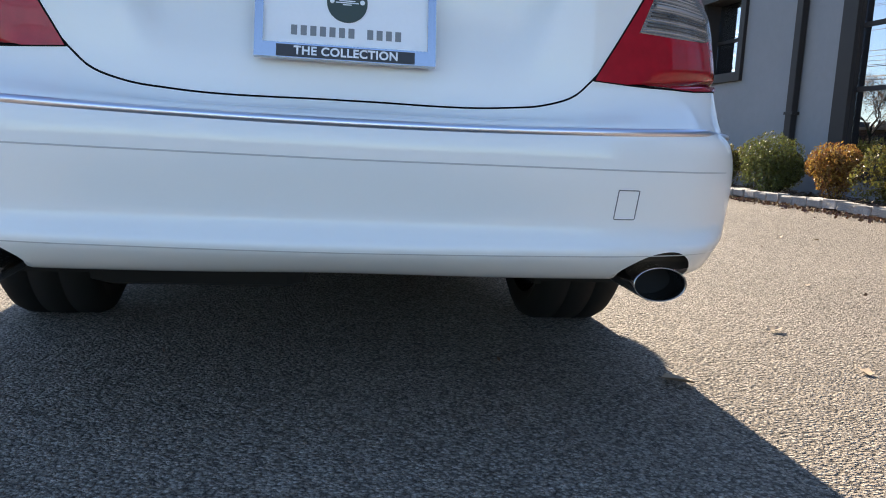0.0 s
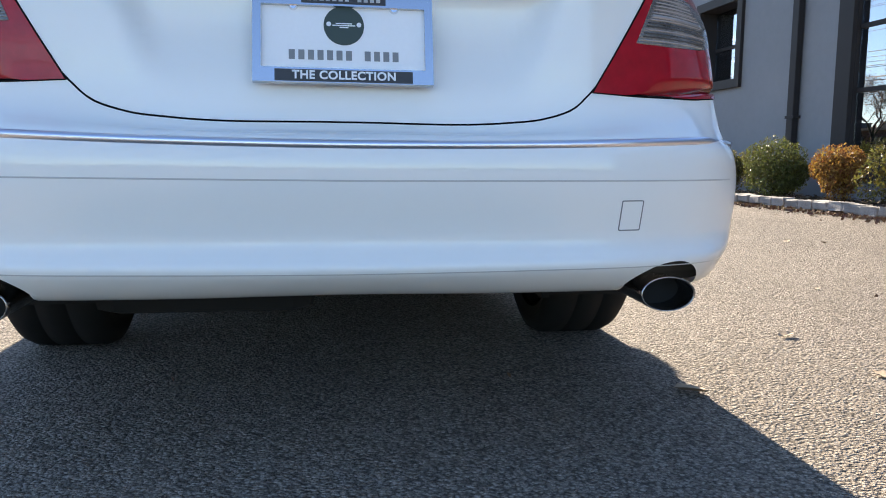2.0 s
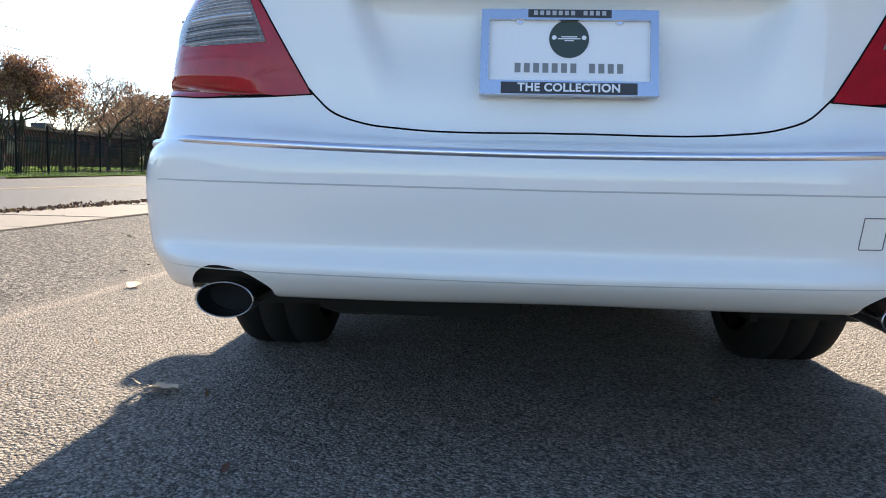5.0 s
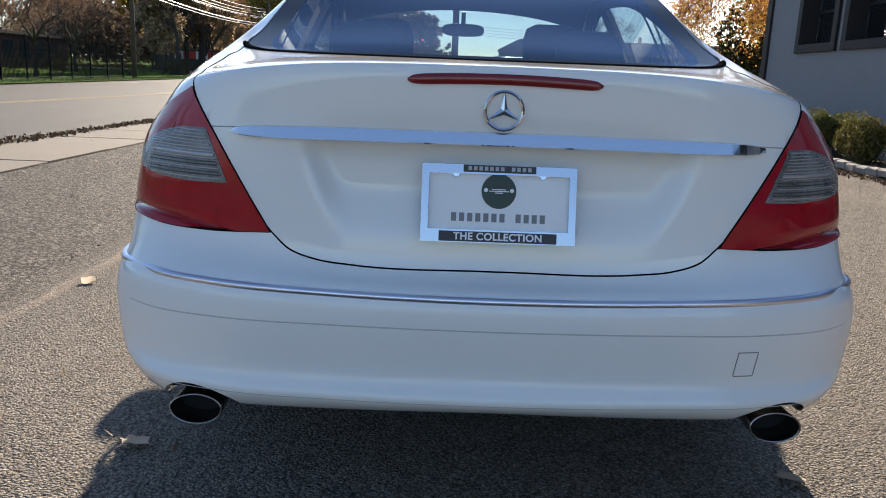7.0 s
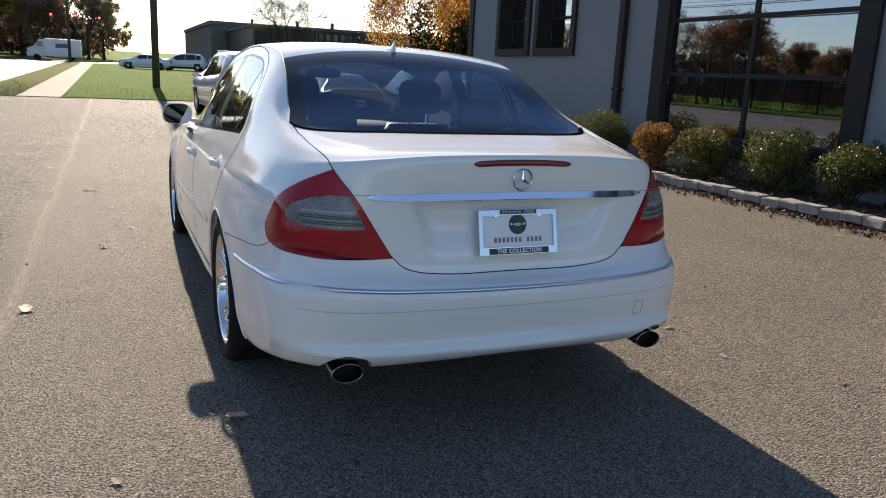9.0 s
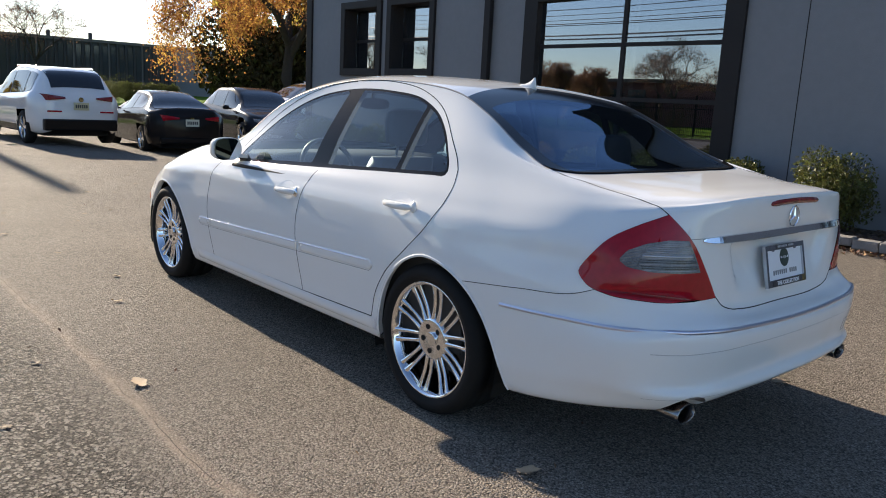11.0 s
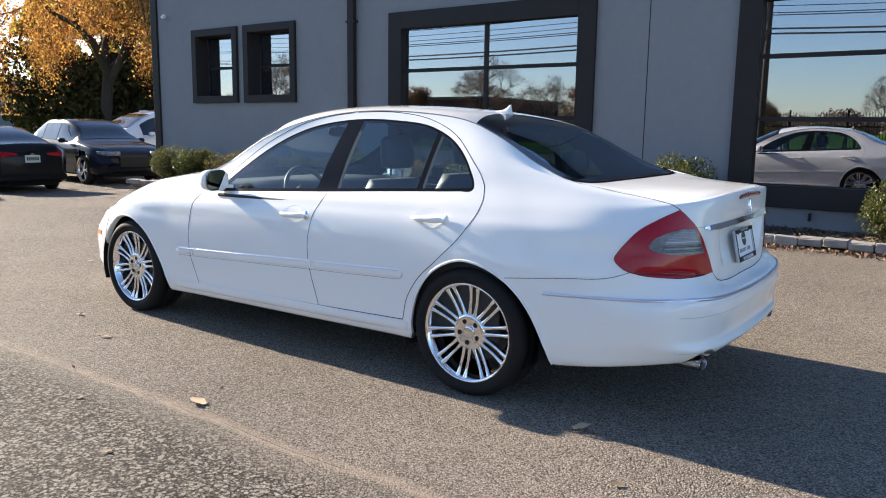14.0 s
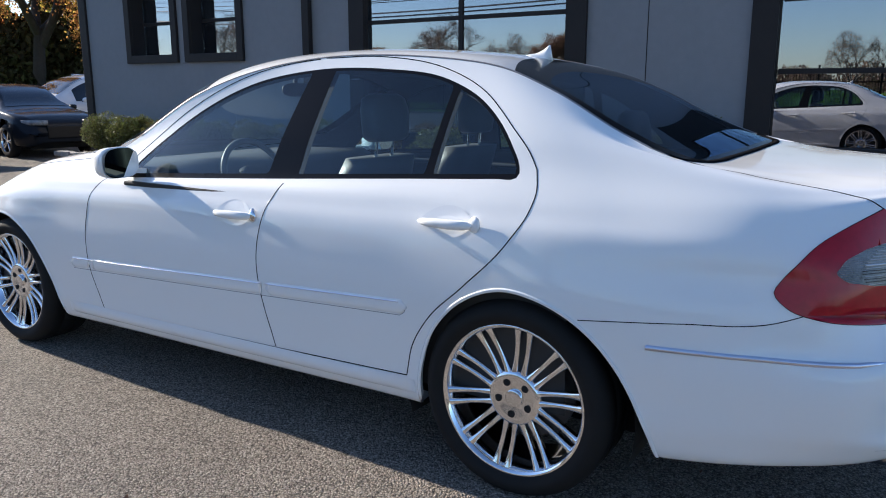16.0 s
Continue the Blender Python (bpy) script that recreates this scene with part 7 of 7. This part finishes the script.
SUV_TOP = [(0, .96), (.03, 1.02), (.10, 1.16), (.34, 1.46), (.55, 1.57), (1.0, 1.63), (1.7, 1.645), (2.4, 1.60), (2.75, 1.50), (3.3, 1.20), (3.55, 1.10), (4.0, 1.03), (4.3, .94), (4.44, .78), (4.48, .66)]
SUV_BELT = [(0, .98), (.3, 1.06), (1, 1.03), (2, .99), (3, .95), (3.5, .97), (4.2, .86), (4.48, .62)]
suv = dict(length=4.48, width=1.85, top_keys=SUV_TOP, belt_keys=SUV_BELT, roof_w=.66, sill=.24, wheels=(.86, 3.53), R=.35, lamps=.80, side_glass=((.55, 1.0), (1.04, 1.95), (2.0, 3.0)), rear_glass=(.13, .50), front_glass=(2.62, 3.32), lamp_z=1.0, plate_z=.83, clad=True, rails=True)
vehicle("white compact crossover parked on asphalt", "car", (0.72, 0.72, 0.73), m=pose(1.95, 16.1, 0, 0, 0, 3.5), **suv)
SED_TOP = [(0, .88), (.05, .98), (.4, 1.02), (.75, 1.08), (1.1, 1.25), (1.5, 1.38), (2.1, 1.425), (2.6, 1.40), (3.0, 1.22), (3.4, 1.0), (3.9, .93), (4.35, .82), (4.53, .66), (4.58, .56)]
SED_BELT = [(0, .86), (.4, .96), (1, .97), (2, .94), (3, .90), (3.5, .92), (4.2, .78), (4.58, .52)]
sedan = dict(length=4.58, width=1.77, top_keys=SED_TOP, belt_keys=SED_BELT, roof_w=.60, sill=.19, wheels=(.99, 3.72), R=.32, lamps=.66, side_glass=((1.15, 1.98), (2.03, 2.95)), rear_glass=(.62, 1.40), front_glass=(2.62, 3.36), lamp_z=.84, plate_z=.74, rear_kind="boot", plate_c=(0.6, 0.6, 0.5))
vehicle("glossy dark brown saloon parked on asphalt", "car", (0.016, 0.014, 0.014), m=pose(4.22, 15.75, dip(4.22, 17), 0, 0, -4), **sedan)
XO_TOP = [(0, .94), (.05, 1.02), (.15, 1.14), (.5, 1.42), (.9, 1.57), (1.7, 1.62), (2.4, 1.59), (2.8, 1.46), (3.35, 1.14), (3.6, 1.06), (4.1, .98), (4.5, .84), (4.66, .70), (4.70, .6)]
dark_xo = dict(suv, length=4.70, width=1.92, top_keys=XO_TOP, belt_keys=[(0, .98), (.4, 1.08), (1, 1.06), (2, 1.02), (3, .99), (3.6, .99), (4.3, .84), (4.7, .6)], wheels=(.92, 3.80), R=.37, lamps=.78, side_glass=((.75, 1.15), (1.2, 2.05), (2.1, 3.05)), rear_glass=(.2, .75), front_glass=(2.66, 3.38), rails=False)
vehicle("glossy black crossover standing beside the building", "car", (0.015, 0.017, 0.022), m=pose(7.3, 18.7, dip(7.3, 18.7), 0, 0, 174) @ Matrix.Translation((0, -2.35, 0)), **dark_xo)
vehicle("white crossover parked behind the building corner", "car", (0.72, 0.73, 0.75), m=pose(12.9, 20.6, dip(12.9, 20.6), 0, 0, 90) @ Matrix.Scale(1.16, 4), **suv)
for x, y, turn, p, spec, lab in ((4.2, 76, 80, (0.7, 0.7, 0.7), sedan, "white saloon in a distant car park"), (7.6, 77, 80, (0.7, 0.7, 0.7), suv, "white car in a distant car park"), (10.9, 77, 80, (0.3, 0.3, 0.32), sedan, "grey saloon in a distant car park"), (-13.9, 84, 180, (0.06, 0.02, 0.02), sedan, "dark red saloon standing on the street"), (-28.0, 101, 178, (0.5, 0.5, 0.52), suv, "silver car standing beside the street"), (-24.9, 99, 175, (0.05, 0.05, 0.06), sedan, "dark saloon standing at the crossing")):
    vehicle(lab, "car", p, m=pose(x, y, rise(y), 0, 0, turn), **spec)


def van(label, m, length, h, box):
    """A delivery van: cab, load body, wheels."""
    top_ = tagged(new("van"), label, "van", "vans on the street")
    box_part("load_body", (-1.0, 0, .45), (1.0, length * (.68 if box else .72), h), WHITE, top_, 0.08)
    rings = []
    for y, z in ((length * .68, h * .97), (length * .78, h * .93), (length * .88, h * .62), (length, h * .52), (length, .42)):
        rings.append([(-.93, y, .42), (-.95, y, z - .12), (-.85, y, z), (.85, y, z), (.95, y, z - .12), (.93, y, .42)])
    part("cab", loft(rings), WHITE, top_)
    part("windscreen", ([(-.8, length * .79, h * .915), (.8, length * .79, h * .915), (.86, length * .875, h * .66), (-.86, length * .875, h * .66)], [], [(0, 1, 2, 3)]), DARKGLASS, top_)
    for sx in (-1, 1):
        box_part("side_window", (min(sx * .945, sx * .96), length * .71, h * .62), (max(sx * .945, sx * .96), length * .82, h * .86), DARKGLASS, top_)
        box_part("head_lamp", (sx * .7 - .14, length - .03, .75), (sx * .7 + .14, length + .02, .95), GREYLENS, top_)
        if box:
            box_part("side_panel", (min(sx * 1.0, sx * 1.01), length * .2, 1.5), (max(sx * 1.0, sx * 1.01), length * .48, 2.0), mat("panel_violet", (0.16, 0.12, 0.28), 0.5), top_)
        for y in (length * .2, length * .83):
            bm = bmesh.new()
            add_tube(bm, (sx * .75, y, .35), (sx * .98, y, .35), .35, seg=20)
            part("wheel", bm, RUBBER, top_)
    box_part("bumper", (-.9, length - .02, .38), (.9, length + .05, .62), PLASTIC, top_, 0.03)
    top_.matrix_basis = m


van("white panel van standing on the street", pose(-16.1, 82, rise(82), 0, 0, 184), 5.0, 1.95, False)
van("white delivery truck crossing the junction", pose(-4.2, 104, rise(104), 0, 0, 90), 5.9, 2.55, True)
